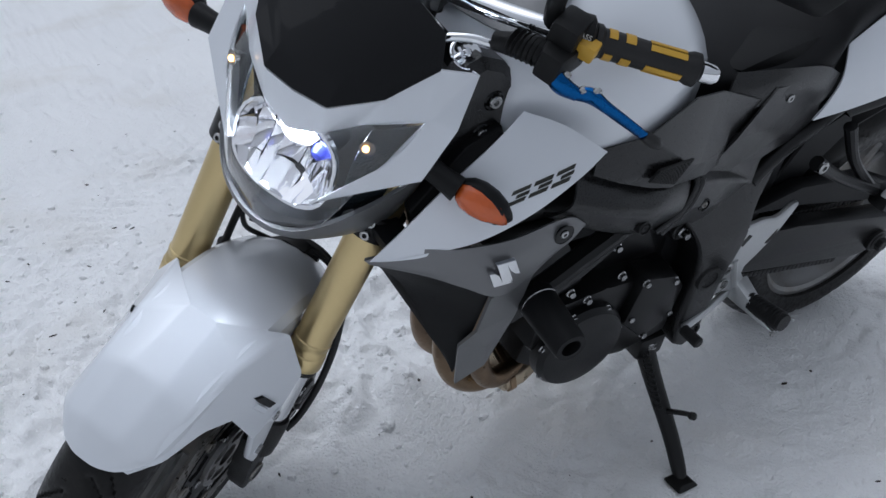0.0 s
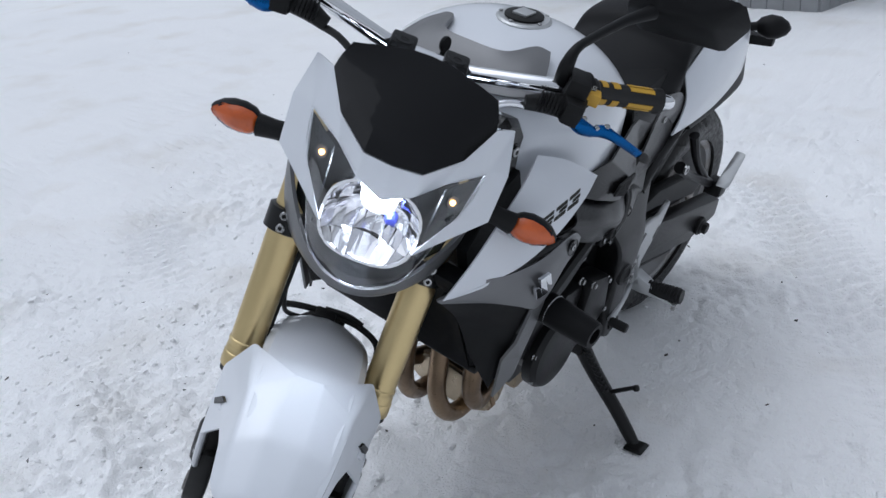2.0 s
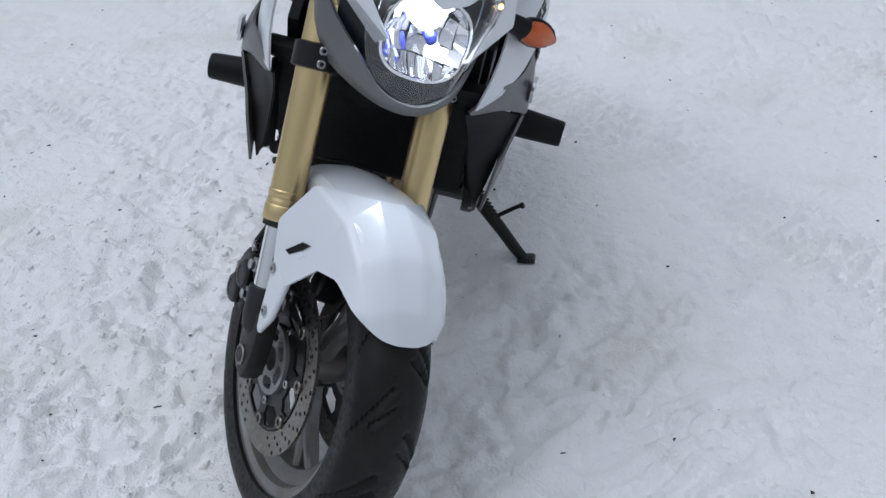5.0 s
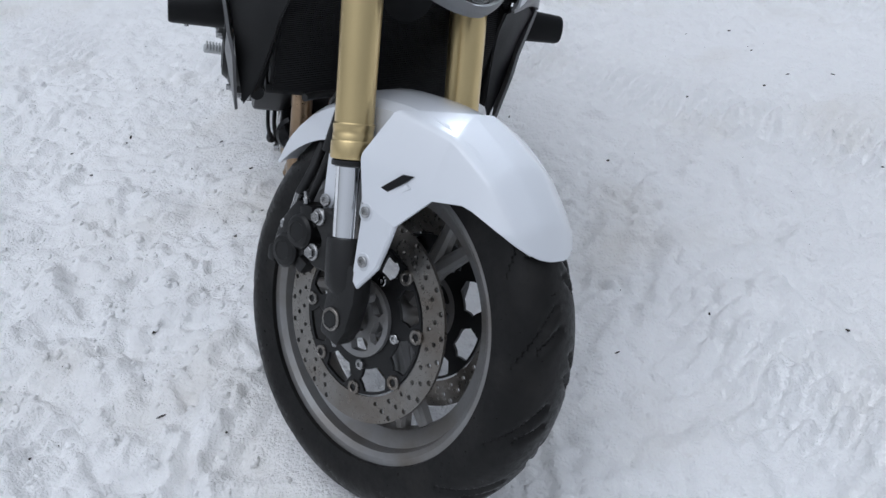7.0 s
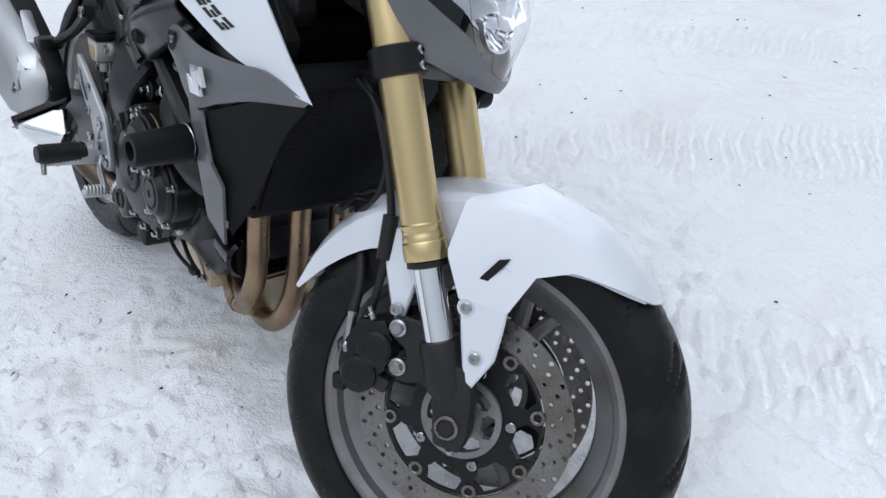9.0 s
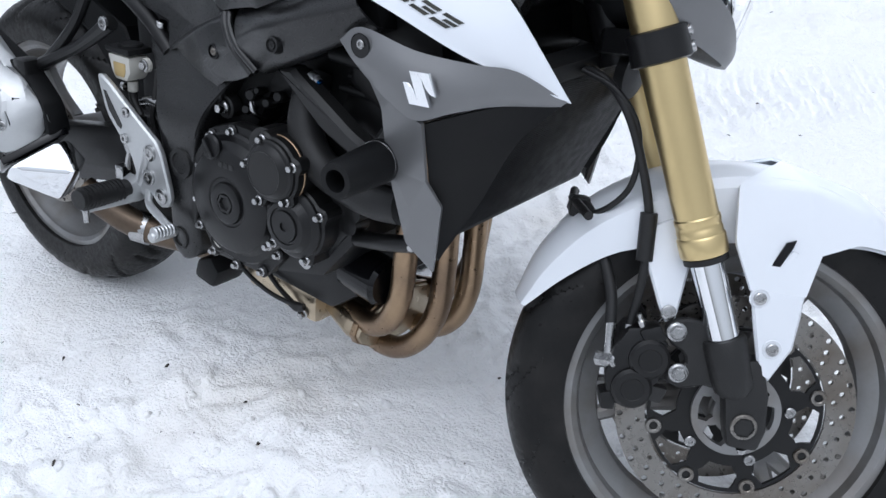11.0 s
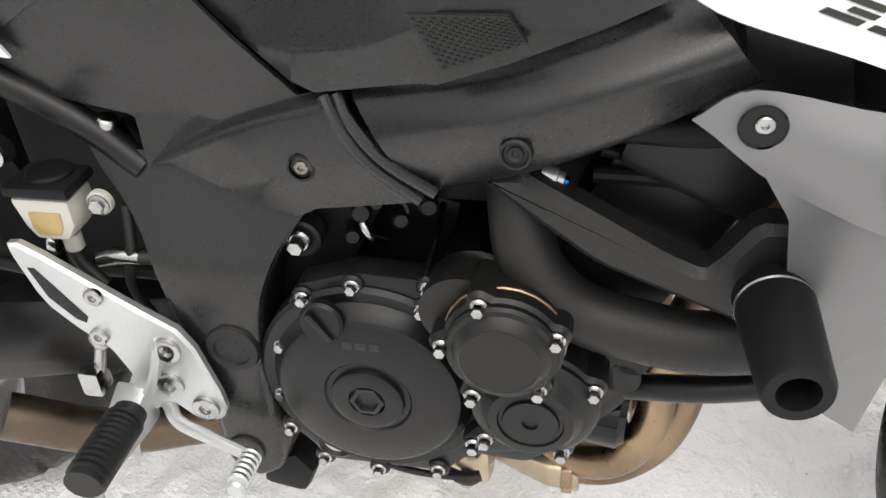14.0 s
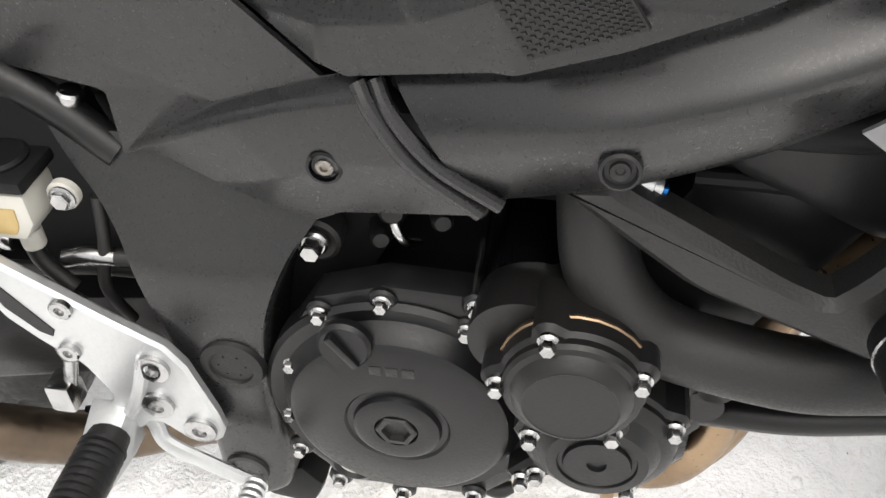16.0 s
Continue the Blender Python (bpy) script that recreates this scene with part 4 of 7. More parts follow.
def word(text, size):
    """Built-in letters as a mesh in its own plane."""
    cu = bpy.data.curves.new(text, "FONT")
    cu.body, cu.size, cu.extrude, cu.align_x = text, size, 0.0004, "CENTER"
    ob = bpy.data.objects.new(text, cu)
    me = bpy.data.meshes.new_from_object(ob)
    out = np.array([v.co for v in me.vertices]), [tuple(p.vertices) for p in me.polygons]
    bpy.data.objects.remove(ob)
    return out


letters = word("PASS", 0.0085)
o, u, v = np.array((1.126, 0.242, 1.064)) + (0.0345, -0.006, 0.019), np.array((-0.25, 0.97, 0)), np.array((-0.25, 0, 0.97))
P("switch_word", (o + np.outer(letters[0][:, 0], u) + np.outer(letters[0][:, 1], v) + np.outer(letters[0][:, 2], np.cross(u, v)), letters[1]), CLEAR_PLASTIC, "", switch_left, steered)

# mirror on the left bar
ms = P("mirror", join(tube([(1.155, 0.185, 1.05), (1.162, 0.180, 1.085), (1.15, 0.185, 1.108), (1.12, 0.205, 1.12), (1.06, 0.25, 1.14), (1.02, 0.29, 1.155)], [0.012, 0.011, 0.0075, 0.007, 0.0085, 0.012]),
                      hull([(0.985, 0.25, 1.135), (1.0, 0.265, 1.205), (1.0, 0.42, 1.215), (0.985, 0.455, 1.18), (0.98, 0.435, 1.122), (0.985, 0.29, 1.108), (1.03, 0.29, 1.16), (1.035, 0.35, 1.18), (1.03, 0.38, 1.17)], 0.006)), BLACK, "black rear-view mirror on a bent stalk", place=lambda v: steered(np.asarray(v, float) + (-0.012, 0.010, 0.016)))

def headed(v):
    """The headlamp and its cowl sit a little askew on the yokes."""
    x, y, z = np.asarray(v, float).T
    return steered(np.stack([x - 0.017 - 0.105 * np.clip(0.94 - z, 0, 0.2) + 0.025 * y, 1.02 * y + 0.002, z + 0.08 * np.clip(z - 0.76, 0, 0.2)], -1))


# headlamp cowl, built once for one side and mirrored
def both(rows):
    r = np.asarray(rows, float)
    m = r.copy()
    m[..., 1] *= -1
    return np.concatenate([m, r[::-1][1:]]) if abs(r[-1, :, 1]).max() < 1e-6 else np.concatenate([m, r[::-1]])


# faceted cowl: a band between screen and lens, horns, and cheeks outside the lens
half_cowl = [(1.217, 0.150, 0.983), (1.262, 0.117, 0.994), (1.318, 0.088, 0.962), (1.360, 0.042, 0.944), (1.363, 0.0, 0.942),
             (1.278, 0.131, 0.938), (1.341, 0.077, 0.933), (1.360, 0.040, 0.904), (1.368, 0.0, 0.888),
             (1.262, 0.162, 0.935), (1.313, 0.157, 0.884), (1.336, 0.111, 0.884), (1.388, 0.068, 0.836)]
half_faces = [(0, 1, 5), (1, 2, 6, 5), (2, 3, 7, 6), (3, 4, 8, 7), (0, 5, 9), (5, 11, 10, 9), (11, 12, 10)]
m = len(half_cowl)
swap = [i if i in (4, 8) else i + m for i in range(m)]
cowl = P("headlamp_cowl", facets(half_cowl + [(x, -y, z) for x, y, z in half_cowl], half_faces + [tuple(swap[i] for i in reversed(f)) for f in half_faces], 0.004, 0.004), WHITE, "white faceted headlamp cowl", place=headed, angle=25)
for s in (-1, 1):
    P("cowl_return", sheet([[(1.217, s * 0.149, 0.982), (1.262, s * 0.161, 0.934), (1.313, s * 0.156, 0.883), (1.388, s * 0.068, 0.834)],
                            [(1.195, s * 0.135, 0.965), (1.235, s * 0.142, 0.915), (1.285, s * 0.135, 0.862), (1.360, s * 0.068, 0.815)]], 0.003, (1, 3), (False, False)), WHITE, "", cowl, headed)
screen = both([[(1.250, 0.106, 1.034), (1.257, 0.114, 1.013), (1.263, 0.118, 0.995)],
               [(1.240, 0.060, 1.044), (1.288, 0.075, 0.997), (1.319, 0.088, 0.964)],
               [(1.234, 0.030, 1.048), (1.302, 0.038, 0.995), (1.360, 0.042, 0.946)],
               [(1.232, 0.0, 1.049), (1.306, 0.0, 0.994), (1.363, 0.0, 0.944)]])
P("flyscreen", sheet(screen, 0.004, (1, 4), (False, True)), GLOSS, "dark smoked flyscreen", place=headed, angle=12)

# headlamp: bowl, reflector, lit bulb, lens
lamp = P("headlamp_bowl", sheet(both([
    [(1.262, 0.150, 0.90), (1.256, 0.144, 0.855), (1.262, 0.136, 0.815)],
    [(1.300, 0.130, 0.835), (1.298, 0.130, 0.800), (1.304, 0.122, 0.768)],
    [(1.368, 0.088, 0.795), (1.362, 0.091, 0.768), (1.352, 0.088, 0.750)],
    [(1.396, 0.045, 0.762), (1.394, 0.047, 0.749), (1.387, 0.045, 0.738)],
    [(1.404, 0.0, 0.752), (1.403, 0.0, 0.743), (1.399, 0.0, 0.734)]]), 0.006, (4, 3)), GREY, "dark grey headlamp surround", place=headed, angle=30)
P("lamp_underside", sheet(both([[(1.264, 0.132, 0.815), (1.20, 0.10, 0.83)], [(1.304, 0.119, 0.770), (1.21, 0.08, 0.80)], [(1.350, 0.086, 0.753), (1.23, 0.06, 0.775)], [(1.385, 0.044, 0.741), (1.25, 0.03, 0.765)], [(1.396, 0.0, 0.737), (1.25, 0.0, 0.76)]]), 0.003, (4, 2), (True, False)), BLACK, "", lamp, headed)
P("lamp_back", hull([(1.17, y, z) for y, z in ((-0.07, 0.80), (0.07, 0.80), (0.09, 0.93), (-0.09, 0.93))] + [(1.30, y, z) for y, z in ((-0.09, 0.765), (0.09, 0.765), (0.105, 0.90), (-0.105, 0.90))], 0.01), BLACK, "", lamp, headed)


def oval(cx, cz, rx, rz, x, n=28, power=2.6):
    out = []
    for k in range(n):
        a = 2 * math.pi * k / n
        c, s = math.cos(a), math.sin(a)
        out.append((x - 0.18 * (cz - cz), cx + rx * abs(c) ** (2 / power) * math.copysign(1, c), cz + rz * abs(s) ** (2 / power) * math.copysign(1, s)))
    return out


def tilted(v, at_z=0.845, slope=-0.30):
    v = np.array(v, float)
    v[..., 0] += (v[..., 2] - at_z) * slope
    return v


facet = random.Random(4)
cells = []
for iu in range(9):
    for iv in range(5):
        du, dv, dx = facet.uniform(-0.35, 0.35), facet.uniform(-0.22, 0.22), facet.uniform(-0.0015, 0.0015)
        corner = []
        for k in range(3):
            for j in range(3):
                u, v = -1 + 2 * (iu + k / 2) / 9, -1 + 2 * (iv + j / 2) / 5
                yy, zz = 0.0685 * u * math.sqrt(1 - 0.42 * v * v), 0.0550 * v * math.sqrt(1 - 0.42 * u * u)
                bulge = 0.0012 * ((k - 1) ** 2 + (j - 1) ** 2)
                corner.append((1.362 - 0.052 * max(0, 1 - (yy / 0.069) ** 2 - (zz / 0.055) ** 2) + dx + du * 0.008 * (k - 1) + dv * 0.02 * (j - 1) + bulge, yy, 0.842 + zz))
        cells.append((tilted(np.array(corner)), grid_faces(3, 3)))
P("reflector", join(*cells), MIRROR, "faceted bright reflector", lamp, headed, angle=30)
P("reflector_rim", (np.concatenate([tilted(oval(0, 0.842, 0.072, 0.0585, 1.358)), tilted(oval(0, 0.842, 0.072, 0.0585, 1.366)), tilted(oval(0, 0.842, 0.068, 0.0545, 1.366)), tilted(oval(0, 0.842, 0.068, 0.0545, 1.358))]), grid_faces(4, 28, wrap_m=True, wrap_n=True)), CHROME, "", lamp, headed)
# bulb far over true size: its glowing shape imitates glare in the upper reflector
P("bulb", lathe([(0.008, 0), (0.020, 0.005), (0.028, 0.020), (0.026, 0.036), (0.013, 0.048)], (1.306, 0, 0.874), (1, 0, -0.1), 24), BULB, "lit headlamp bulb, oversized to imitate the reflector's glare", lamp, headed)
# added blue piece: imitates the reflector's bluish reflection and tints nearby facets
P("blue_reflection_piece", lathe([(0.002, 0.016), (0.007, 0.014), (0.010, 0.008), (0.010, 0.0), (0.008, -0.003)], (1.320, 0.026, 0.836), (1, 0.1, -0.15), 20), BLUE_GLINT, "added blue piece standing in for a bluish reflection", lamp, headed)
for s in (-1, 1):
    P("lamp_wing", sheet([[(1.276, s * 0.126, 0.925), (1.285, s * 0.126, 0.885), (1.30, s * 0.118, 0.845), (1.31, s * 0.112, 0.80)], [(1.318, s * 0.082, 0.912), (1.335, s * 0.080, 0.885), (1.348, s * 0.079, 0.845), (1.35, s * 0.080, 0.79)]], 0.003, (1, 4), (False, True)), SMOKED, "dark lamp housing beside the reflector", lamp, headed)
P("lamp_floor", sheet(both([[(1.338, 0.085, 0.795), (1.345, 0.082, 0.778)], [(1.362, 0.05, 0.782), (1.368, 0.05, 0.762)], [(1.372, 0.0, 0.780), (1.380, 0.0, 0.752)]]), 0.003, (4, 2), (True, False)), SMOKED, "grey floor below the reflector", lamp, headed)
lens = P("headlamp_lens", sheet(both([
    [(1.279, 0.129, 0.937), (1.305, 0.124, 0.912), (1.322, 0.118, 0.896), (1.338, 0.109, 0.882)],
    [(1.341, 0.076, 0.932), (1.366, 0.080, 0.895), (1.386, 0.070, 0.838), (1.378, 0.075, 0.786)],
    [(1.361, 0.040, 0.903), (1.386, 0.045, 0.865), (1.400, 0.046, 0.825), (1.394, 0.042, 0.764)],
    [(1.369, 0.0, 0.887), (1.396, 0.0, 0.855), (1.410, 0.0, 0.815), (1.404, 0.0, 0.754)]]), 0.002, (5, 6)), LENS, "clear headlamp lens", lamp, headed)
lens.visible_shadow = False
for s in (-1, 1):
    pod = P("side_lamp", lathe([(0.004, 0), (0.0085, 0.008), (0.0095, 0.009)], (1.340, s * 0.091, 0.913), (1, s * 0.55, 0.2), 20), GREY, "", lamp, headed, angle=10)
    P("side_bulb", lathe([(0.002, 0), (0.004, 0.003), (0.004, 0.007), (0.0015, 0.009)], (1.345, s * 0.092, 0.914), (1, s * 0.55, 0.2), 14), SIDELIGHT, "lit amber side bulb", lamp, headed)

# indicators
for s in (-1, 1):
    stalk = P("indicator", tube([(1.285, s * 0.13, 0.885), (1.288, s * 0.165, 0.882), (1.287, s * 0.195, 0.878)], [0.0165, 0.0145, 0.017], 18), BLACK, "front indicator with an orange lens", place=headed)
    prof = [(0.004, 0.0), (0.015, 0.004), (0.0212, 0.013), (0.024, 0.028), (0.0222, 0.045), (0.0165, 0.060), (0.0075, 0.071), (0.0015, 0.075)]
    shell = lathe(prof, (1.283, s * 0.192, 0.877), (-0.12, s, -0.06), 28)
    v = np.array(shell[0])
    c = np.array((1.283, s * 0.192, 0.877))
    back = v.copy()
    back[:, 0] = np.minimum(back[:, 0], c[0] + 0.004)
    P("indicator_shell", (back, shell[1]), BLACK, "", stalk, headed)
    lensv = v.copy()
    lensv = c + (lensv - c) * np.array((0.95, 0.97, 0.93))
    lensv[:, 0] = np.maximum(lensv[:, 0], c[0] + 0.002)
    P("indicator_lens", (lensv, shell[1]), AMBER, "orange ribbed lens", stalk, headed)

# ---- fuel tank, seat, tail ----
def ring_section(x, w, top, low, shoulder=0.6, tuck=0.9, n=17):
    out = []
    for k in range(n):
        t = -1 + 2 * k / (n - 1)
        a = abs(t)
        if a < shoulder:
            y, z = w * 0.93 * (a / shoulder) ** 0.95, top - (top - low) * 0.28 * (a / shoulder) ** 2.4
        else:
            u = (a - shoulder) / (1 - shoulder)
            y, z = w * (0.93 + 0.07 * math.sin(u * 1.9)) * (1 - (1 - tuck) * u**2), top - (top - low) * (0.28 + 0.72 * u)
        out.append((x, math.copysign(y, t), z))
    return out


tank = P("fuel_tank", sheet([ring_section(*r) for r in ((1.070, 0.13, 0.935, 0.80), (1.045, 0.165, 0.976, 0.79), (0.995, 0.19, 1.004, 0.78), (0.925, 0.220, 1.022, 0.765), (0.86, 0.222, 1.028, 0.76), (0.79, 0.205, 1.014, 0.76), (0.73, 0.165, 0.978, 0.77), (0.68, 0.13, 0.92, 0.77))], 0.004, (6, 2)), WHITE, "glossy white fuel tank", angle=60)
P("filler_cap", join(lathe([(0.048, 0), (0.048, 0.006), (0.044, 0.009), (0.034, 0.009)], (0.868, 0.010, 1.023), (0.03, 0, 1), 40)), ALLOY, "silver filler cap ring", tank)
P("filler_lid", lathe([(0.034, 0.0), (0.034, 0.012), (0.028, 0.014), (0.004, 0.014)], (0.868, 0.010, 1.023), (0.03, 0, 1), 32), BLACK, "", tank)
P("filler_latch", block((0.853, -0.004, 1.035), (0.886, 0.024, 1.041), 0.002), ALLOY, "", tank)
for k in range(5):
    a = k * 1.2566
    P("filler_bolt", disc((0.868 + 0.0415 * math.cos(a), 0.010 + 0.0415 * math.sin(a), 1.031), (0, 0, 1), 0.0035, 0.003, 10, 0.0005), BOLT, "", tank)
trim = both([[(0.950, 0.105, 1.004), (0.985, 0.125, 0.992), (1.03, 0.145, 0.966)], [(0.960, 0.082, 1.008), (1.01, 0.100, 0.994), (1.055, 0.115, 0.960)], [(1.010, 0.058, 1.004), (1.032, 0.060, 0.990), (1.068, 0.065, 0.955)], [(1.018, 0.0, 1.004), (1.038, 0.0, 0.988), (1.075, 0.0, 0.952)]])
P("tank_trim", sheet(trim, 0.006, (5, 4)), GREY, "grey plastic tank cover", tank, lambda v: np.asarray(v, float) + (-0.010, 0.006, 0.013))
P("ignition_lock", join(lathe([(0.02, 0), (0.02, 0.03), (0.017, 0.032)], (1.085, 0, 0.955), (-0.2, 0, 1), 24)), BLACK, "")
P("ignition_key", join(block((1.072, -0.002, 0.985), (1.082, 0.002, 1.015), 0.0008), lathe([(0.012, -0.003), (0.013, 0), (0.012, 0.003)], (1.073, 0, 1.025), (0, 1, 0), 18)), BLACK, "black ignition key")

# side parts, each for both sides
def xz_sheet(rows, s, thick=0.004, steps=(5, 5)):
    r = np.asarray(rows, float)
    r[..., 1] *= s
    return sheet(r, thick, steps)


flanks = {}
for s in (-1, 1):
    panel_rows = [
        [(1.060, 0.172, 0.888), (1.020, 0.205, 0.880), (0.968, 0.236, 0.848)],
        [(1.105, 0.182, 0.858), (1.060, 0.214, 0.838), (1.008, 0.242, 0.822)],
        [(1.172, 0.186, 0.808), (1.120, 0.218, 0.785), (1.068, 0.238, 0.780)],
        [(1.218, 0.180, 0.755), (1.180, 0.205, 0.742), (1.135, 0.224, 0.744)],
        [(1.253, 0.165, 0.702), (1.240, 0.178, 0.708), (1.205, 0.200, 0.722)]] if s > 0 else [
        [(1.060, 0.172, 0.888), (1.000, 0.210, 0.872), (0.928, 0.238, 0.838)],
        [(1.105, 0.182, 0.858), (1.045, 0.216, 0.832), (0.972, 0.243, 0.804)],
        [(1.172, 0.186, 0.808), (1.120, 0.218, 0.785), (1.053, 0.239, 0.776)],
        [(1.218, 0.180, 0.755), (1.180, 0.205, 0.742), (1.135, 0.224, 0.744)],
        [(1.253, 0.165, 0.702), (1.240, 0.178, 0.708), (1.205, 0.200, 0.722)]]
    flanks[s] = P("tank_side_panel", xz_sheet(panel_rows, s), WHITE, "white side panel beside the tank with dark lettering", place=lambda v, q=s: v + ((-0.016, 0.008, 0.010) if q > 0 else (0, 0, 0)))
    # dark pocket behind the panel and frame head cover
    P("panel_liner", plate([(1.0, 0.72), (1.06, 0.87), (1.11, 0.85), (1.18, 0.77), (1.16, 0.70)], s * 0.165, -s * 0.02), BLACK, "")
    head = P("frame_head_cover", plate(rounded([(1.02, 0.87), (1.045, 0.945), (1.10, 0.965), (1.145, 0.90), (1.165, 0.78), (1.09, 0.79)], 0.2, 1), s * 0.152, -s * 0.05, 0.012), SATIN, "black frame head cover")
    for bx, bz in ((1.070, 0.902), (1.081, 0.856)):
        P("bolt_cup", lathe([(0.0085, 0.0005), (0.0125, 0.0015), (0.0145, 0.0)], (bx, s * 0.152, bz), (0, s, 0), 24), GLOSS, "", head)
        P("cover_bolt", bolt_mesh((bx, s * 0.153, bz), (0, s, 0), 0.0075, 0.005, False), BOLT, "", head)
    # grey radiator shroud: upper wing and lower blade
    hung = lambda v, q=s: np.asarray(v, float) + ((-0.010, -0.004, 0.005) if q > 0 else (0, 0, 0))
    wing = xz_sheet([
        [(0.964, 0.246, 0.735), (1.000, 0.247, 0.757), (1.080, 0.243, 0.742), (1.152, 0.228, 0.738), (1.200, 0.204, 0.735), (1.250, 0.168, 0.704)],
        [(0.985, 0.252, 0.722), (1.030, 0.257, 0.722), (1.090, 0.257, 0.712), (1.145, 0.240, 0.708), (1.195, 0.212, 0.706), (1.246, 0.170, 0.701)],
        [(1.010, 0.250, 0.702), (1.055, 0.258, 0.680), (1.100, 0.260, 0.665), (1.140, 0.243, 0.680), (1.185, 0.214, 0.694), (1.244, 0.171, 0.698)]], s, 0.005, (4, 5))
    shroud = P("radiator_shroud", wing, GREY, "matt grey radiator shroud with a chrome emblem", angle=40, place=hung)
    side = lambda pts: [(x, s * y, z) for x, y, z in pts]
    bv = side([(1.010, 0.250, 0.703), (1.056, 0.259, 0.680), (1.108, 0.260, 0.661), (1.105, 0.246, 0.582), (1.129, 0.236, 0.554), (1.115, 0.226, 0.455), (1.074, 0.235, 0.488), (1.050, 0.242, 0.585), (1.033, 0.246, 0.664), (1.088, 0.247, 0.545)])
    P("shroud_blade", facets(bv, [(0, 1, 8), (1, 2, 3, 7, 8), (3, 9, 7), (7, 9, 6), (3, 4, 9), (9, 4, 5, 6)], 0.005, 0.003), GREY, "", shroud, hung, angle=20)
    P("shroud_bolt_cup", lathe([(0.004, -0.006), (0.0125, -0.005), (0.014, 0.001), (0.0155, 0.0005)], (1.006, s * 0.2575, 0.737), (0, s, 0), 24), GLOSS, "", shroud, hung)
    P("shroud_bolt", bolt_mesh((1.007, s * 0.2565, 0.739), (0, s, 0), 0.005, 0.004, False), BOLT, "", shroud, hung)
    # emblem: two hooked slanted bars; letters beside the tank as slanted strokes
    hook = np.array([(1.091, 0.7245), (1.118, 0.7260), (1.1290, 0.700), (1.1215, 0.7015), (1.1145, 0.7075), (1.1075, 0.7195), (1.1220, 0.6860), (1.0935, 0.6850), (1.0830, 0.7100), (1.0905, 0.7100), (1.0980, 0.7040), (1.1050, 0.6905)])
    if s > 0:
        hook = np.stack([2.2055 - hook[:, 0], hook[:, 1] + 0.004], -1)
    P("emblem", plate(hook, s * 0.2665, -s * 0.006, 0.0004, lambda x, z, q=s: -q * (np.asarray(x) - 1.105) * 0.08), CHROME, "chrome emblem", shroud, hung)
    # black scoop behind the shroud, along the radiator
    P("radiator_scoop", xz_sheet([
        [(1.237, 0.163, 0.694), (1.190, 0.208, 0.694), (1.105, 0.250, 0.660)],
        [(1.189, 0.172, 0.639), (1.160, 0.200, 0.632), (1.104, 0.236, 0.600)],
        [(1.152, 0.186, 0.554), (1.135, 0.202, 0.545), (1.108, 0.226, 0.535)],
        [(1.121, 0.200, 0.492), (1.116, 0.206, 0.480), (1.112, 0.212, 0.466)]], s), BLACK, "black radiator scoop", place=hung)
    P("scoop_return", xz_sheet([[(1.237, 0.163, 0.694), (1.205, 0.160, 0.70)], [(1.189, 0.172, 0.639), (1.165, 0.168, 0.64)], [(1.152, 0.186, 0.554), (1.130, 0.178, 0.556)], [(1.121, 0.200, 0.492), (1.10, 0.185, 0.495)]], s, 0.004, (4, 1)), BLACK, "", place=hung)
    # knee panel under the tank
    kv = side([(0.631, 0.176, 0.752), (0.684, 0.204, 0.756), (0.683, 0.206, 0.734), (0.695, 0.206, 0.724), (0.740, 0.222, 0.766), (0.737, 0.218, 0.735), (0.784, 0.228, 0.745), (0.794, 0.231, 0.745),
               (0.785, 0.236, 0.790), (0.847, 0.239, 0.766), (0.907, 0.237, 0.790), (0.945, 0.226, 0.805), (0.870, 0.230, 0.850), (0.780, 0.214, 0.880), (0.700, 0.190, 0.860), (0.578, 0.171, 0.806), (0.935, 0.215, 0.835)])
    knee = P("knee_panel", facets(kv, [(0, 1, 2, 3), (1, 4, 6, 5, 3, 2), (4, 8, 7, 6), (8, 10, 9, 7), (8, 12, 16, 11, 10), (4, 14, 13, 12, 8), (0, 15, 14, 4, 1)], 0.004, 0.006), SATIN, "black ribbed knee panel", angle=25)
    pad_at = lambda u, v, lift=0.0: np.array((0.802 + 0.057 * u - 0.017 * v + 0.008 * u * v, s * (0.2385 + 0.006 * u + 0.001 * v + lift), 0.760 + 0.023 * u + 0.030 * v - 0.016 * u * v))
    P("knee_grip_pad", sheet([[pad_at(u, v) for u in np.linspace(0, 1, 4)] for v in np.linspace(0, 1.3, 3)], 0.004, (3, 3)), RUBBER, "dimpled rubber grip pad", knee)
    studs = []
    for iu in range(18):
        for iv in range(15):
            if (iu + iv) % 2 == 0:
                u, v = (iu + 0.7) / 18.6, (iv + 0.8) / 12.5
                q = [pad_at(u + du, v + dv, 0.0018) for du, dv in ((-0.024, -0.03), (0.024, -0.03), (0.024, 0.03), (-0.024, 0.03))]
                q += [pad_at(u + du * 0.7, v + dv * 0.7, 0.0030) for du, dv in ((-0.024, -0.03), (0.024, -0.03), (0.024, 0.03), (-0.024, 0.03))]
                studs.append((np.array(q), [(4, 5, 6, 7), (0, 1, 5, 4), (1, 2, 6, 5), (2, 3, 7, 6), (3, 0, 4, 7)]))
    P("pad_studs", join(*studs), RUBBER, "", knee)["kind"] = "stuff"
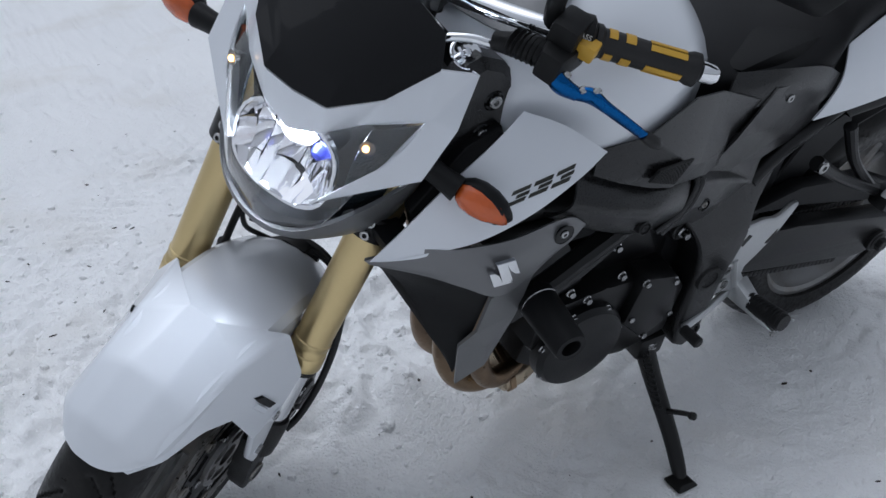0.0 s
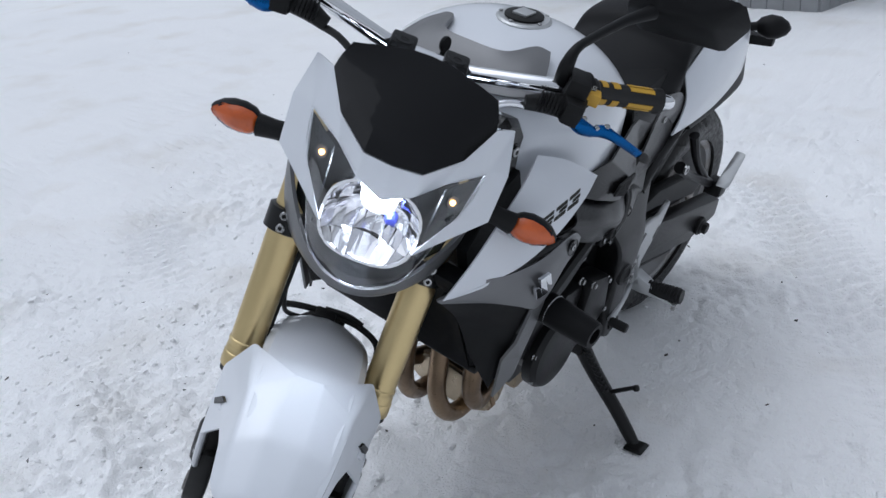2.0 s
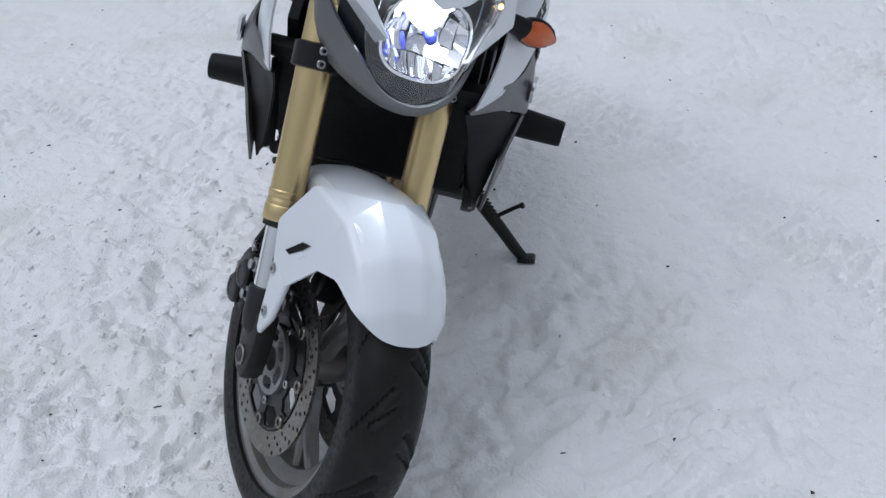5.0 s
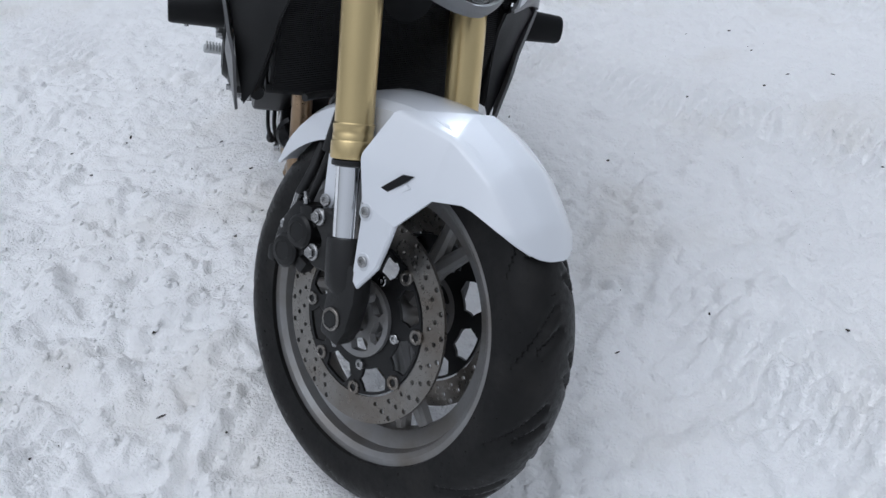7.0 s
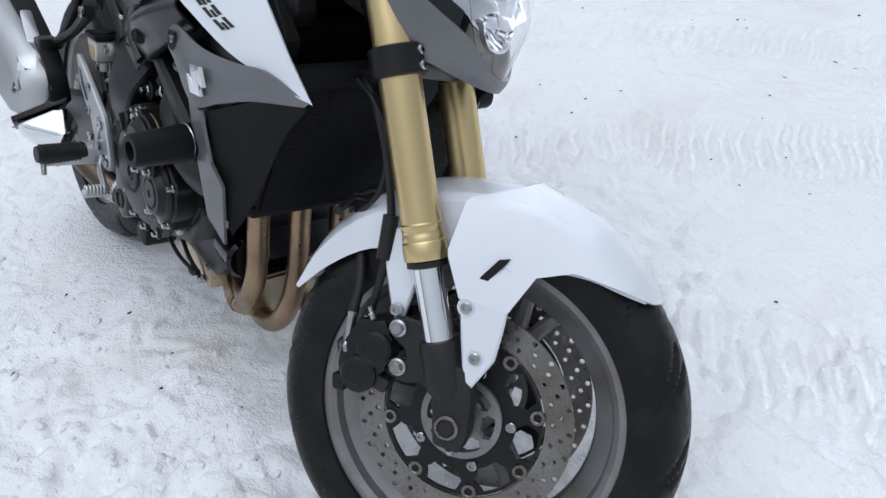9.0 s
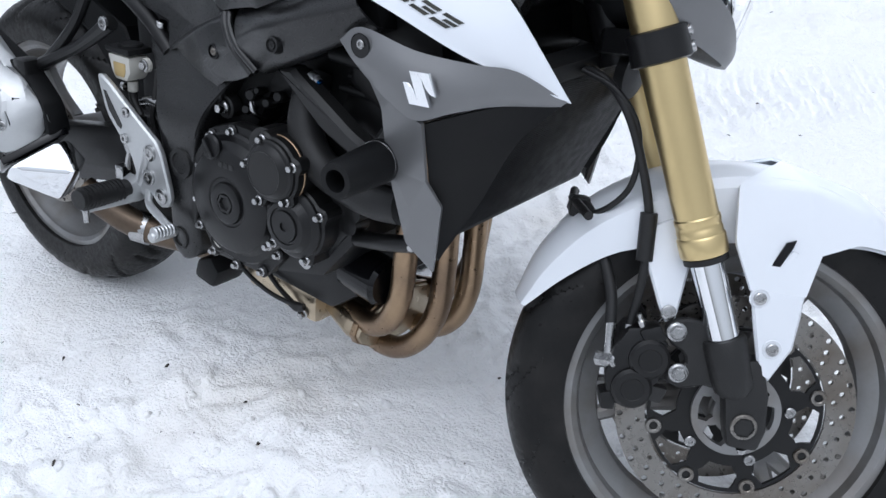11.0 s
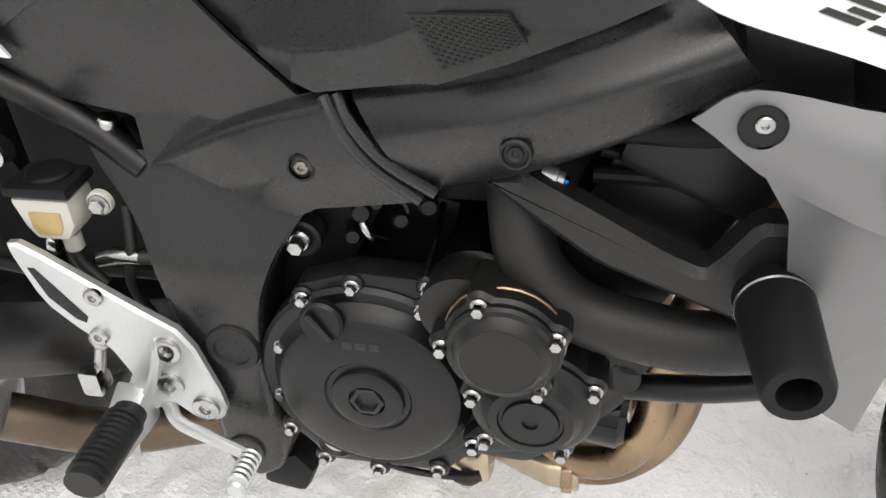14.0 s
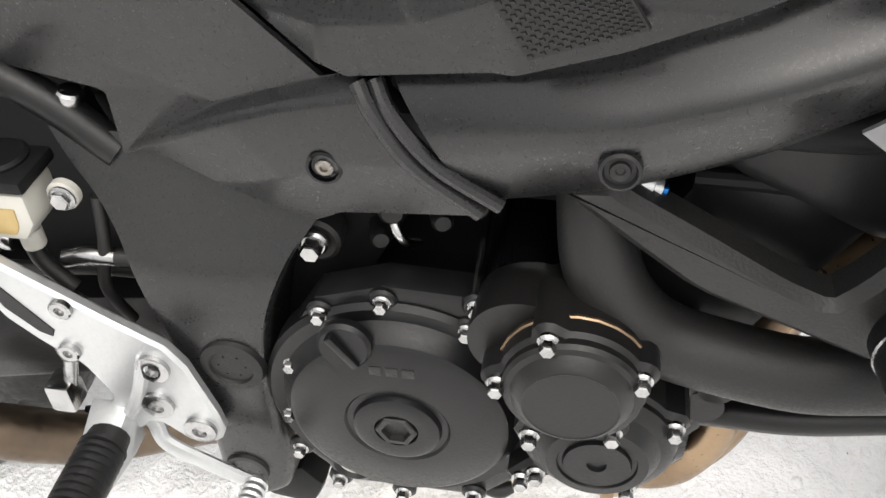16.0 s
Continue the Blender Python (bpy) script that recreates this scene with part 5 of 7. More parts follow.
    # main frame beam cover, front part
    beam = P("frame_cover", xz_sheet([
        [(0.719, 0.190, 0.730), (0.792, 0.200, 0.749), (0.847, 0.203, 0.770), (0.897, 0.203, 0.789), (0.960, 0.195, 0.812)],
        [(0.730, 0.210, 0.718), (0.797, 0.226, 0.741), (0.853, 0.231, 0.760), (0.902, 0.230, 0.779), (0.968, 0.221, 0.800)],
        [(0.749, 0.227, 0.697), (0.823, 0.252, 0.729), (0.875, 0.257, 0.747), (0.922, 0.255, 0.764), (0.985, 0.243, 0.785)],
        [(0.761, 0.226, 0.680), (0.838, 0.250, 0.710), (0.890, 0.253, 0.732), (0.931, 0.252, 0.750), (0.995, 0.240, 0.772)],
        [(0.784, 0.216, 0.656), (0.852, 0.234, 0.684), (0.908, 0.238, 0.709), (0.937, 0.238, 0.724), (1.005, 0.227, 0.756)],
        [(0.790, 0.205, 0.652), (0.855, 0.220, 0.680), (0.910, 0.226, 0.705), (0.940, 0.226, 0.720), (1.005, 0.215, 0.752)]], s, 0.004, (5, 6)), SATIN, "black frame spar cover", angle=60)
    P("frame_plug", lathe([(0.002, 0.003), (0.0026, 0.004), (0.0052, 0.005), (0.0058, 0.003), (0.0082, 0.003), (0.0092, 0.006), (0.0110, 0.005), (0.0120, -0.008)], (0.852, s * 0.2535, 0.709), (0, s, 0.10), 32), RUBBER, "", beam)
    P("frame_liner", hull([(x, s * y, z) for x, y, z in ((0.71, 0.14, 0.72), (0.99, 0.14, 0.81), (1.0, 0.14, 0.74), (0.80, 0.14, 0.66), (0.72, 0.200, 0.715), (0.98, 0.208, 0.800), (1.0, 0.21, 0.75), (0.80, 0.205, 0.660))], 0.004), BLACK, "")
    # raised double seam between the spar covers
    P("cover_seam", tube(side([(0.704, 0.208, 0.722), (0.713, 0.216, 0.708), (0.736, 0.224, 0.680), (0.776, 0.225, 0.649)]), 0.0058, 10), SATIN, "", beam)
    P("cover_seam", tube(side([(0.714, 0.207, 0.724), (0.724, 0.217, 0.708), (0.750, 0.226, 0.682), (0.788, 0.226, 0.656)]), 0.0052, 10), SATIN, "", beam)
    # rear frame cover: bulged lower face, a step, and the recessed upper faces under the seat
    mv = side([(0.530, 0.164, 0.636), (0.603, 0.172, 0.679), (0.642, 0.179, 0.696), (0.679, 0.187, 0.712), (0.704, 0.195, 0.720),
               (0.612, 0.187, 0.677), (0.655, 0.198, 0.696), (0.703, 0.208, 0.712), (0.727, 0.216, 0.676), (0.774, 0.222, 0.648),
               (0.721, 0.200, 0.627), (0.680, 0.190, 0.616), (0.660, 0.184, 0.603), (0.626, 0.182, 0.611), (0.594, 0.178, 0.622), (0.545, 0.168, 0.638),
               (0.516, 0.158, 0.676), (0.576, 0.163, 0.682), (0.541, 0.168, 0.746), (0.470, 0.152, 0.712), (0.440, 0.146, 0.684), (0.628, 0.182, 0.758),
               (0.490, 0.160, 0.815), (0.560, 0.170, 0.825), (0.400, 0.142, 0.750), (0.385, 0.140, 0.715), (0.648, 0.200, 0.646), (0.690, 0.208, 0.668)])
    mid = P("frame_cover", facets(mv, [(0, 1, 5), (1, 2, 6, 5), (2, 3, 4, 7, 6), (0, 5, 26, 14, 15), (5, 6, 27, 26), (6, 7, 8, 27), (8, 9, 10, 27), (27, 10, 11, 12, 13, 26), (26, 13, 14),
                                       (0, 16, 17), (0, 17, 1), (17, 18, 21, 3, 2, 1), (17, 19, 18), (16, 20, 19, 17), (18, 22, 23, 21), (19, 24, 22, 18), (20, 25, 24, 19)], 0.004, 0.003), SATIN, "black rear frame and side cover", angle=20)
    P("cover_bolt_cup", lathe([(0.003, -0.002), (0.0085, -0.001), (0.0095, 0.002), (0.0115, 0.0015), (0.0125, -0.008)], (0.678, s * 0.2095, 0.662), (0, s, 0.05), 24), GLOSS, "", mid)
    P("cover_bolt", bolt_mesh((0.678, s * 0.2085, 0.662), (0, s, 0), 0.0048, 0.003, False), STEEL, "", mid)
    # cast pivot plate with its round plugs
    levels = ((0.288, 0.562, 0.584), (0.296, 0.546, 0.597), (0.312, 0.5405, 0.6025), (0.352, 0.5395, 0.606), (0.42, 0.534, 0.605), (0.470, 0.526, 0.607), (0.512, 0.519, 0.615), (0.545, 0.512, 0.627), (0.570, 0.504, 0.640), (0.595, 0.492, 0.658), (0.620, 0.474, 0.680), (0.640, 0.462, 0.700))
    plate_rows = []
    for z, xl, xr in levels:
        yy, edge = 0.198 - 0.40 * max(0, z - 0.535), min(0.009, (xr - xl) * 0.3)
        plate_rows.append([(xl, s * (yy - 0.055), z), (xl + 0.001, s * (yy - 0.010), z), (xl + edge * 0.4, s * (yy - 0.0025), z), (xl + edge, s * yy, z), ((xl + xr) / 2, s * (yy + 0.001), z), (xr - edge, s * yy, z), (xr - edge * 0.4, s * (yy - 0.0025), z), (xr - 0.001, s * (yy - 0.010), z), (xr, s * (yy - 0.055), z)])
    foot_row = [(x, y * 0.995, 0.287) for x, y, z in plate_rows[0]]
    pivot = P("frame_pivot_plate", sheet([foot_row] + plate_rows, 0.004, (4, 2)), SATIN, "black cast frame plate at the swingarm pivot", angle=50)
    P("pivot_cap", lathe([(0.002, 0.005), (0.017, 0.005), (0.018, 0.0075), (0.025, 0.0065), (0.027, 0.0)], (0.578, s * 0.198, 0.459), (0, s, 0), 36), RUBBER, "", pivot)
    for k in range(6):
        ak = k * math.pi / 3
        P("cap_dimple", disc((0.578 + 0.011 * math.cos(ak), s * 0.2029, 0.459 + 0.011 * math.sin(ak)), (0, s, 0), 0.001, 0.0006, 8, 0.0002), GLOSS, "", pivot)
    P("plate_plug", lathe([(0.002, 0.001), (0.0135, 0.0015), (0.0145, 0.006), (0.019, 0.006), (0.0205, 0.0)], (0.566, s * 0.198, 0.322), (0, s, 0), 28), RUBBER, "", pivot)
    P("pivot_plate_bolt", join(lathe([(0.019, -0.02), (0.019, -0.002), (0.016, 0.0), (0.011, -0.003)], (0.647, s * 0.166, 0.562), (0, s, 0), 24)), RUBBER, "", pivot)
    P("pivot_plate_bolt", bolt_mesh((0.647, s * 0.165, 0.562), (0, s, 0), 0.008, 0.014), BOLT, "", pivot)
    # subframe tubes and side cover below the seat
    P("subframe_tube", tube([(0.510, s * 0.156, 0.622), (0.45, s * 0.150, 0.665), (0.34, s * 0.142, 0.715), (0.20, s * 0.125, 0.76)], 0.0135, 14), ENGINE, "black subframe tube")
    P("side_cover", xz_sheet([
        [(0.660, 0.165, 0.790), (0.58, 0.172, 0.80), (0.50, 0.164, 0.795), (0.40, 0.146, 0.742)],
        [(0.650, 0.158, 0.825), (0.56, 0.168, 0.825), (0.47, 0.162, 0.81), (0.39, 0.150, 0.775)],
        [(0.630, 0.145, 0.850), (0.53, 0.158, 0.845), (0.44, 0.155, 0.83), (0.38, 0.146, 0.80)]], s), SATIN, "black side cover under the seat")
    P("cover_bolt", bolt_mesh((0.515, s * 0.168, 0.795), (0, s, 0), 0.006, 0.004, False), BOLT, "")
    tail = P("tail_panel", xz_sheet([
        [(0.412, 0.156, 0.722), (0.320, 0.168, 0.738), (0.210, 0.168, 0.752), (0.090, 0.160, 0.786), (0.030, 0.140, 0.835)],
        [(0.395, 0.158, 0.755), (0.315, 0.172, 0.785), (0.205, 0.172, 0.808), (0.090, 0.158, 0.838), (0.020, 0.130, 0.868)],
        [(0.375, 0.152, 0.795), (0.300, 0.160, 0.840), (0.200, 0.158, 0.868), (0.100, 0.142, 0.888), (0.020, 0.110, 0.900)],
        [(0.360, 0.128, 0.840), (0.290, 0.128, 0.885), (0.200, 0.120, 0.915), (0.110, 0.105, 0.930), (0.030, 0.080, 0.925)]], s), WHITE, "white tail panel")
    P("tail_underside", xz_sheet([
        [(0.340, 0.155, 0.730), (0.210, 0.160, 0.748), (0.090, 0.155, 0.782), (0.028, 0.136, 0.832)],
        [(0.300, 0.150, 0.70), (0.180, 0.155, 0.715), (0.030, 0.150, 0.735), (-0.020, 0.130, 0.770)],
        [(0.280, 0.09, 0.69), (0.190, 0.10, 0.70), (0.030, 0.10, 0.720), (-0.030, 0.09, 0.750)]], s), BLACK, "", tail)
    rear_ind = P("rear_indicator", join(tube([(-0.02, s * 0.09, 0.850), (-0.045, s * 0.13, 0.862)], 0.011, 12), lathe([(0.008, 0), (0.020, 0.010), (0.029, 0.032), (0.027, 0.055), (0.016, 0.074), (0.003, 0.082)], (-0.045, s * 0.122, 0.862), (-0.35, s, 0.12), 24)), BLACK, "black rear indicator")
P("plate_hanger", hull([(-0.02, 0.06, 0.83), (-0.02, -0.06, 0.83), (0.02, 0.06, 0.76), (0.02, -0.06, 0.76), (-0.24, 0.055, 0.78), (-0.24, -0.055, 0.78), (-0.25, 0.055, 0.76), (-0.25, -0.055, 0.76)], 0.008), BLACK, "black rear hanger under the tail")
P("hanger_stub", hull([(-0.20, 0.05, 0.785), (-0.20, 0.05, 0.757), (-0.24, 0.122, 0.783), (-0.24, 0.122, 0.760), (-0.25, 0.05, 0.785), (-0.25, 0.05, 0.757), (-0.262, 0.122, 0.782), (-0.262, 0.122, 0.760)], 0.004), BLACK, "")
P("seat", sheet([ring_section(*r) for r in ((0.705, 0.10, 0.865, 0.775), (0.66, 0.128, 0.862, 0.76), (0.58, 0.148, 0.852, 0.745), (0.48, 0.152, 0.856, 0.735), (0.40, 0.145, 0.890, 0.76), (0.36, 0.135, 0.930, 0.83), (0.25, 0.122, 0.945, 0.87), (0.12, 0.10, 0.955, 0.90), (0.09, 0.07, 0.945, 0.91))], 0.006, (6, 2)), VINYL, "black vinyl dual seat", angle=60)
P("tail_core", hull([(0.62, 0.13, 0.84), (0.62, -0.13, 0.84), (0.08, 0.10, 0.90), (0.08, -0.10, 0.90), (0.08, 0.12, 0.77), (0.08, -0.12, 0.77), (0.55, 0.14, 0.70), (0.55, -0.14, 0.70), (0.35, 0.13, 0.71), (0.35, -0.13, 0.71)], 0.02), BLACK, "")

# ---- engine ----
P("crankcase", join(hull([(x, y, z) for y in (-0.185, 0.185) for x, z in ((0.62, 0.33), (0.61, 0.44), (0.66, 0.50), (0.80, 0.505), (0.93, 0.50), (0.94, 0.42), (0.88, 0.35), (0.72, 0.31))], 0.012),
                    hull([(x, y, z) for y in (-0.12, 0.12) for x, z in ((0.66, 0.33), (0.64, 0.27), (0.84, 0.255), (0.90, 0.30), (0.88, 0.38))], 0.012)), ENGINE, "black engine crankcase")
P("cylinder_block", hull([(x, y, z) for y in (-0.165, 0.165) for x, z in ((0.84, 0.52), (0.94, 0.48), (1.02, 0.62), (0.92, 0.67))], 0.008), ENGINE, "black cylinder block")
P("cylinder_head", hull([(x, y, z) for y in (-0.18, 0.18) for x, z in ((0.915, 0.66), (1.02, 0.61), (1.08, 0.70), (1.07, 0.76), (0.96, 0.79))], 0.012), ENGINE, "black cylinder head")
P("air_box", hull([(x, y, z) for y in (-0.13, 0.13) for x, z in ((0.70, 0.66), (0.66, 0.80), (0.98, 0.90), (1.06, 0.80), (0.95, 0.70))], 0.02), BLACK, "")
P("throttle_body", hull([(x, y, z) for y in (-0.15, 0.15) for x, z in ((0.72, 0.60), (0.78, 0.70), (0.92, 0.70), (0.88, 0.60))], 0.01), BLACK, "")
P("gearbox_top", hull([(x, y, z) for y in (-0.095, 0.14) for x, z in ((0.63, 0.44), (0.64, 0.54), (0.72, 0.58), (0.80, 0.56), (0.80, 0.5))], 0.01), ENGINE, "")

# right side: clutch cover
clutch = P("clutch_cover", join(
    lathe([(0.108, 0.0), (0.108, 0.020), (0.104, 0.024), (0.094, 0.024), (0.088, 0.030), (0.084, 0.038), (0.079, 0.041), (0.045, 0.043), (0.041, 0.043), (0.039, 0.041), (0.002, 0.041)], (0.711, -0.180, 0.434), (0, -1, 0), 80),
    hull([(x, -y, z) for y in (0.17, 0.198) for x, z in ((0.618, 0.36), (0.610, 0.44), (0.622, 0.49), (0.652, 0.538), (0.703, 0.555), (0.772, 0.552), (0.808, 0.50), (0.81, 0.36), (0.77, 0.318), (0.655, 0.318))], 0.006)), ENGINE, "black clutch cover")
P("clutch_cap", lathe([(0.002, 0.002), (0.016, 0.002), (0.017, 0.006), (0.029, 0.007), (0.033, 0.005), (0.0345, 0.0)], (0.711, -0.2205, 0.433), (0, -1, 0), 44), ENGINE, "", clutch)
P("clutch_cap_hex", lathe([(0.0165, 0.0), (0.0165, 0.0045), (0.0155, 0.0055), (0.0115, 0.0055), (0.0105, 0.001), (0.001, 0.001)], (0.711, -0.2225, 0.433), (0, -1, 0), 6), CAST, "", clutch)
P("oil_filler_cap", join(lathe([(0.020, 0.0), (0.020, 0.006), (0.0175, 0.009), (0.002, 0.009)], (0.678, -0.216, 0.516), (0, -1, 0.12), 28), turned(block((-0.0032, -0.004, -0.0165), (0.0032, 0.004, 0.0165), 0.002), lambda v: np.stack([0.678 + 0.82 * v[:, 0] - 0.57 * v[:, 2], -0.226 + v[:, 1], 0.516 + 0.57 * v[:, 0] + 0.82 * v[:, 2]], -1))), ENGINE, "black oil filler cap", clutch)
for k in range(3):
    P("raised_mark", block((0.694 + 0.012 * k, -0.2226, 0.4895), (0.7035 + 0.012 * k, -0.2206, 0.4985), 0.0008), CAST, "", clutch)
for x, z in ((0.656, 0.526), (0.703, 0.543), (0.762, 0.523), (0.769, 0.547), (0.801, 0.367), (0.620, 0.363), (0.627, 0.470), (0.618, 0.410), (0.650, 0.326), (0.705, 0.318), (0.765, 0.326)):
    P("cover_boss", disc((x, -0.196, z), (0, -1, 0), 0.0105, 0.006, 18), ENGINE, "", clutch)
    P("cover_bolt", bolt_mesh((x, -0.201, z), (0, -1, 0), 0.0052, 0.008), BOLT, "", clutch)
P("oil_sight_glass", lathe([(0.021, 0), (0.021, 0.010), (0.017, 0.012), (0.0135, 0.008), (0.002, 0.008)], (0.664, -0.192, 0.348), (0, -1, 0), 28), ENGINE, "", clutch)
P("sight_window", disc((0.664, -0.1995, 0.348), (0, -1, 0), 0.013, 0.002, 24, 0.0005), CLEAR_PLASTIC, "", clutch)


def bolted_cover(centre, bolts, y_seat, pad, dome):
    """A cover with a lobed flange that reaches its bolts, and a turned dome on it."""
    cx, cz = centre
    ring = []
    for k in range(72):
        ang = 2 * math.pi * k / 72
        dx, dz = math.cos(ang), math.sin(ang)
        r = dome[0][0] + 0.003
        for bx, bz in bolts:
            vx, vz = bx - cx, bz - cz
            along, across = vx * dx + vz * dz, abs(vx * dz - vz * dx)
            if along > 0 and across < pad:
                r = max(r, along + math.sqrt(pad**2 - across**2))
        ring.append((cx + r * dx, cz + r * dz))
    return join(plate(ring, -y_seat, 0.05, 0.004), lathe(dome, (cx, -y_seat + 0.002, cz), (0, -1, 0), 64))


gear_bolts = [(0.821, 0.570), (0.881, 0.543), (0.867, 0.488), (0.812, 0.475), (0.789, 0.526)]
starter_cover = P("starter_gear_cover", bolted_cover((0.838, 0.527), gear_bolts, 0.247, 0.0115, [(0.046, 0.0), (0.046, 0.006), (0.044, 0.009), (0.040, 0.010), (0.0335, 0.0175), (0.0315, 0.0185), (0.0305, 0.0178), (0.002, 0.018)]), ENGINE, "black starter gear cover")
for x, z in gear_bolts:
    P("cover_bolt", bolt_mesh((x, -0.247, z), (0, -1, 0), 0.0055, 0.010), BOLT, "", starter_cover)
P("cover_gasket", plate([(0.838 + 0.0505 * math.cos(k * 0.2618), 0.527 + 0.0505 * math.sin(k * 0.2618)) for k in range(24)], -0.232, 0.004, 0.001), PIPE, "", starter_cover)
pulse_bolts = [(0.911, 0.471), (0.885, 0.395), (0.817, 0.401), (0.806, 0.392)]
pulse = P("pulse_cover", bolted_cover((0.860, 0.447), pulse_bolts, 0.224, 0.011, [(0.054, 0.0), (0.054, 0.006), (0.050, 0.010), (0.044, 0.012), (0.036, 0.0225), (0.0285, 0.0235), (0.0275, 0.0215), (0.0245, 0.0215), (0.0235, 0.0245), (0.007, 0.0245), (0.0065, 0.022), (0.001, 0.022)]), ENGINE, "black ignition pulse cover")
for x, z in pulse_bolts:
    P("cover_bolt", bolt_mesh((x, -0.224, z), (0, -1, 0), 0.0055, 0.010), BOLT, "", pulse)
P("pulse_case", hull([(x, -y, z) for y in (0.15, 0.19) for x, z in ((0.80, 0.42), (0.80, 0.50), (0.86, 0.525), (0.925, 0.52), (0.935, 0.44), (0.89, 0.385), (0.82, 0.375))], 0.008), ENGINE, "", pulse)
P("drain_plug", bolt_mesh((0.855, -0.19, 0.372), (0, -1, 0), 0.010, 0.008, False), BOLT, "")
starter = P("starter_motor", join(lathe([(0.022, -0.11), (0.0285, -0.105), (0.0285, 0.03), (0.026, 0.036)], (0.799, -0.150, 0.545), (0, -1, 0), 36)), GLOSS, "black starter motor")
P("starter_flange", lathe([(0.028, -0.035), (0.030, -0.022), (0.034, -0.010), (0.036, 0.0), (0.036, 0.03)], (0.802, -0.195, 0.541), (0, -1, 0), 36), ENGINE, "", starter)
P("starter_stud", tube([(0.768, -0.12, 0.580), (0.768, -0.20, 0.556)], 0.003, 8, 1, False), BOLT, "", starter)
P("engine_lug", join(lathe([(0.010, -0.03), (0.016, -0.03), (0.016, 0.0), (0.010, 0.0)], (0.933, -0.190, 0.455), (0, -1, 0), 24), lathe([(0.014, -0.03), (0.014, 0.004)], (0.941, -0.186, 0.475), (0, -1, 0), 20)), ENGINE, "")
P("water_pump_hose", tube([(0.840, -0.160, 0.655), (0.844, -0.180, 0.617), (0.850, -0.192, 0.588), (0.865, -0.198, 0.560), (0.893, -0.201, 0.536), (0.934, -0.203, 0.524), (0.989, -0.203, 0.515), (1.04, -0.200, 0.520)], [0.025, 0.0255, 0.026, 0.026, 0.026, 0.026, 0.026, 0.027], 22), RUBBER, "thick black coolant hose")
P("oil_line", tube([(0.935, -0.17, 0.430), (1.00, -0.185, 0.448), (1.068, -0.19, 0.468)], 0.0125, 14), ENGINE, "black pipe across the engine")
P("oil_line_bolt", bolt_mesh((1.064, -0.20, 0.468), (0, -1, 0), 0.006, 0.01), BOLT, "")
P("oil_filter", lathe([(0.030, 0), (0.040, 0.004), (0.040, 0.075), (0.034, 0.082)], (0.862, -0.092, 0.334), (1, -0.12, -0.04), 30), GLOSS, "black oil filter")
for s in (-1, 1):
    hang = [(0.815, 0.668), (0.851, 0.674), (0.861, 0.666), (0.906, 0.640), (0.959, 0.608), (0.987, 0.596), (0.999, 0.609), (1.020, 0.640), (1.050, 0.640), (1.040, 0.575), (1.027, 0.545), (0.967, 0.570), (0.906, 0.596), (0.862, 0.630)]
    P("engine_hanger", plate(rounded(hang, 0.15, 1), s * 0.222, -s * 0.035, 0.007), CAST, "rough black cast engine hanger")
    P("frame_stay", tube([(0.90, s * 0.19, 0.70), (0.98, s * 0.185, 0.695), (1.06, s * 0.175, 0.70)], 0.012, 12), BLACK, "")
    slider_at = np.array((1.032, -0.218, 0.592) if s < 0 else (1.002, 0.218, 0.614))
    slider = P("crash_slider", lathe([(0.012, 0.012), (0.026, 0.014), (0.0285, 0.018), (0.0285, 0.035), (0.0245, 0.114), (0.0225, 0.119), (0.0145, 0.119), (0.0135, 0.085), (0.001, 0.085)], slider_at, (0.08, s, -0.01), 36), BLACK, "black crash slider")
    P("slider_ring", lathe([(0.0284, 0.0), (0.0292, 0.001), (0.0284, 0.0025)], slider_at + (0.002, s * 0.031, 0), (0.08, s, -0.01), 36), BOLT, "", slider)
P("fuel_rail_fitting", lathe([(0.0085, 0), (0.0085, 0.012), (0.0065, 0.013), (0.0065, 0.018)], (0.862, -0.196, 0.660), (0.95, 0, -0.3), 16), ALLOY, "zinc fuel fitting")
P("fitting_tip", lathe([(0.005, 0), (0.005, 0.003), (0.004, 0.004)], (0.8795, -0.196, 0.6545), (0.95, 0, -0.3), 16), BLUE, "")
P("seat_lock_pin", lathe([(0.0085, 0), (0.0095, 0.002), (0.0095, 0.020), (0.008, 0.022)], (0.476, -0.15, 0.646), (0.3, 0, 1), 18), BOLT, "")
for s in (-1, 1):
    P("frame_stay", tube([(0.90, s * 0.172, 0.648), (0.96, s * 0.170, 0.645), (1.02, s * 0.168, 0.636)], 0.0065, 10), BLACK, "")
    P("frame_stay", tube([(0.905, s * 0.162, 0.664), (0.96, s * 0.160, 0.652), (1.02, s * 0.158, 0.640)], 0.005, 10), BLACK, "")
P("engine_plug", lathe([(0.013, 0), (0.013, 0.006), (0.011, 0.008), (0.002, 0.008)], (0.906, -0.178, 0.606), (0, -1, 0), 20), BLUE, "")
P("sensor_wire", tube([(0.70, -0.14, 0.60), (0.705, -0.16, 0.585), (0.712, -0.165, 0.57), (0.72, -0.15, 0.555)], 0.004), BOLT, "")
for x, z, r in ((0.70, 0.59, 0.010), (0.735, 0.585, 0.008), (0.69, 0.565, 0.008), (0.76, 0.60, 0.009), (0.715, 0.60, 0.006)):
    P("engine_fitting", lathe([(r, 0), (r, 0.02), (r * 0.7, 0.024)], (x, -0.145, z), (0.3, -1, 0.2), 14), ENGINE, "")

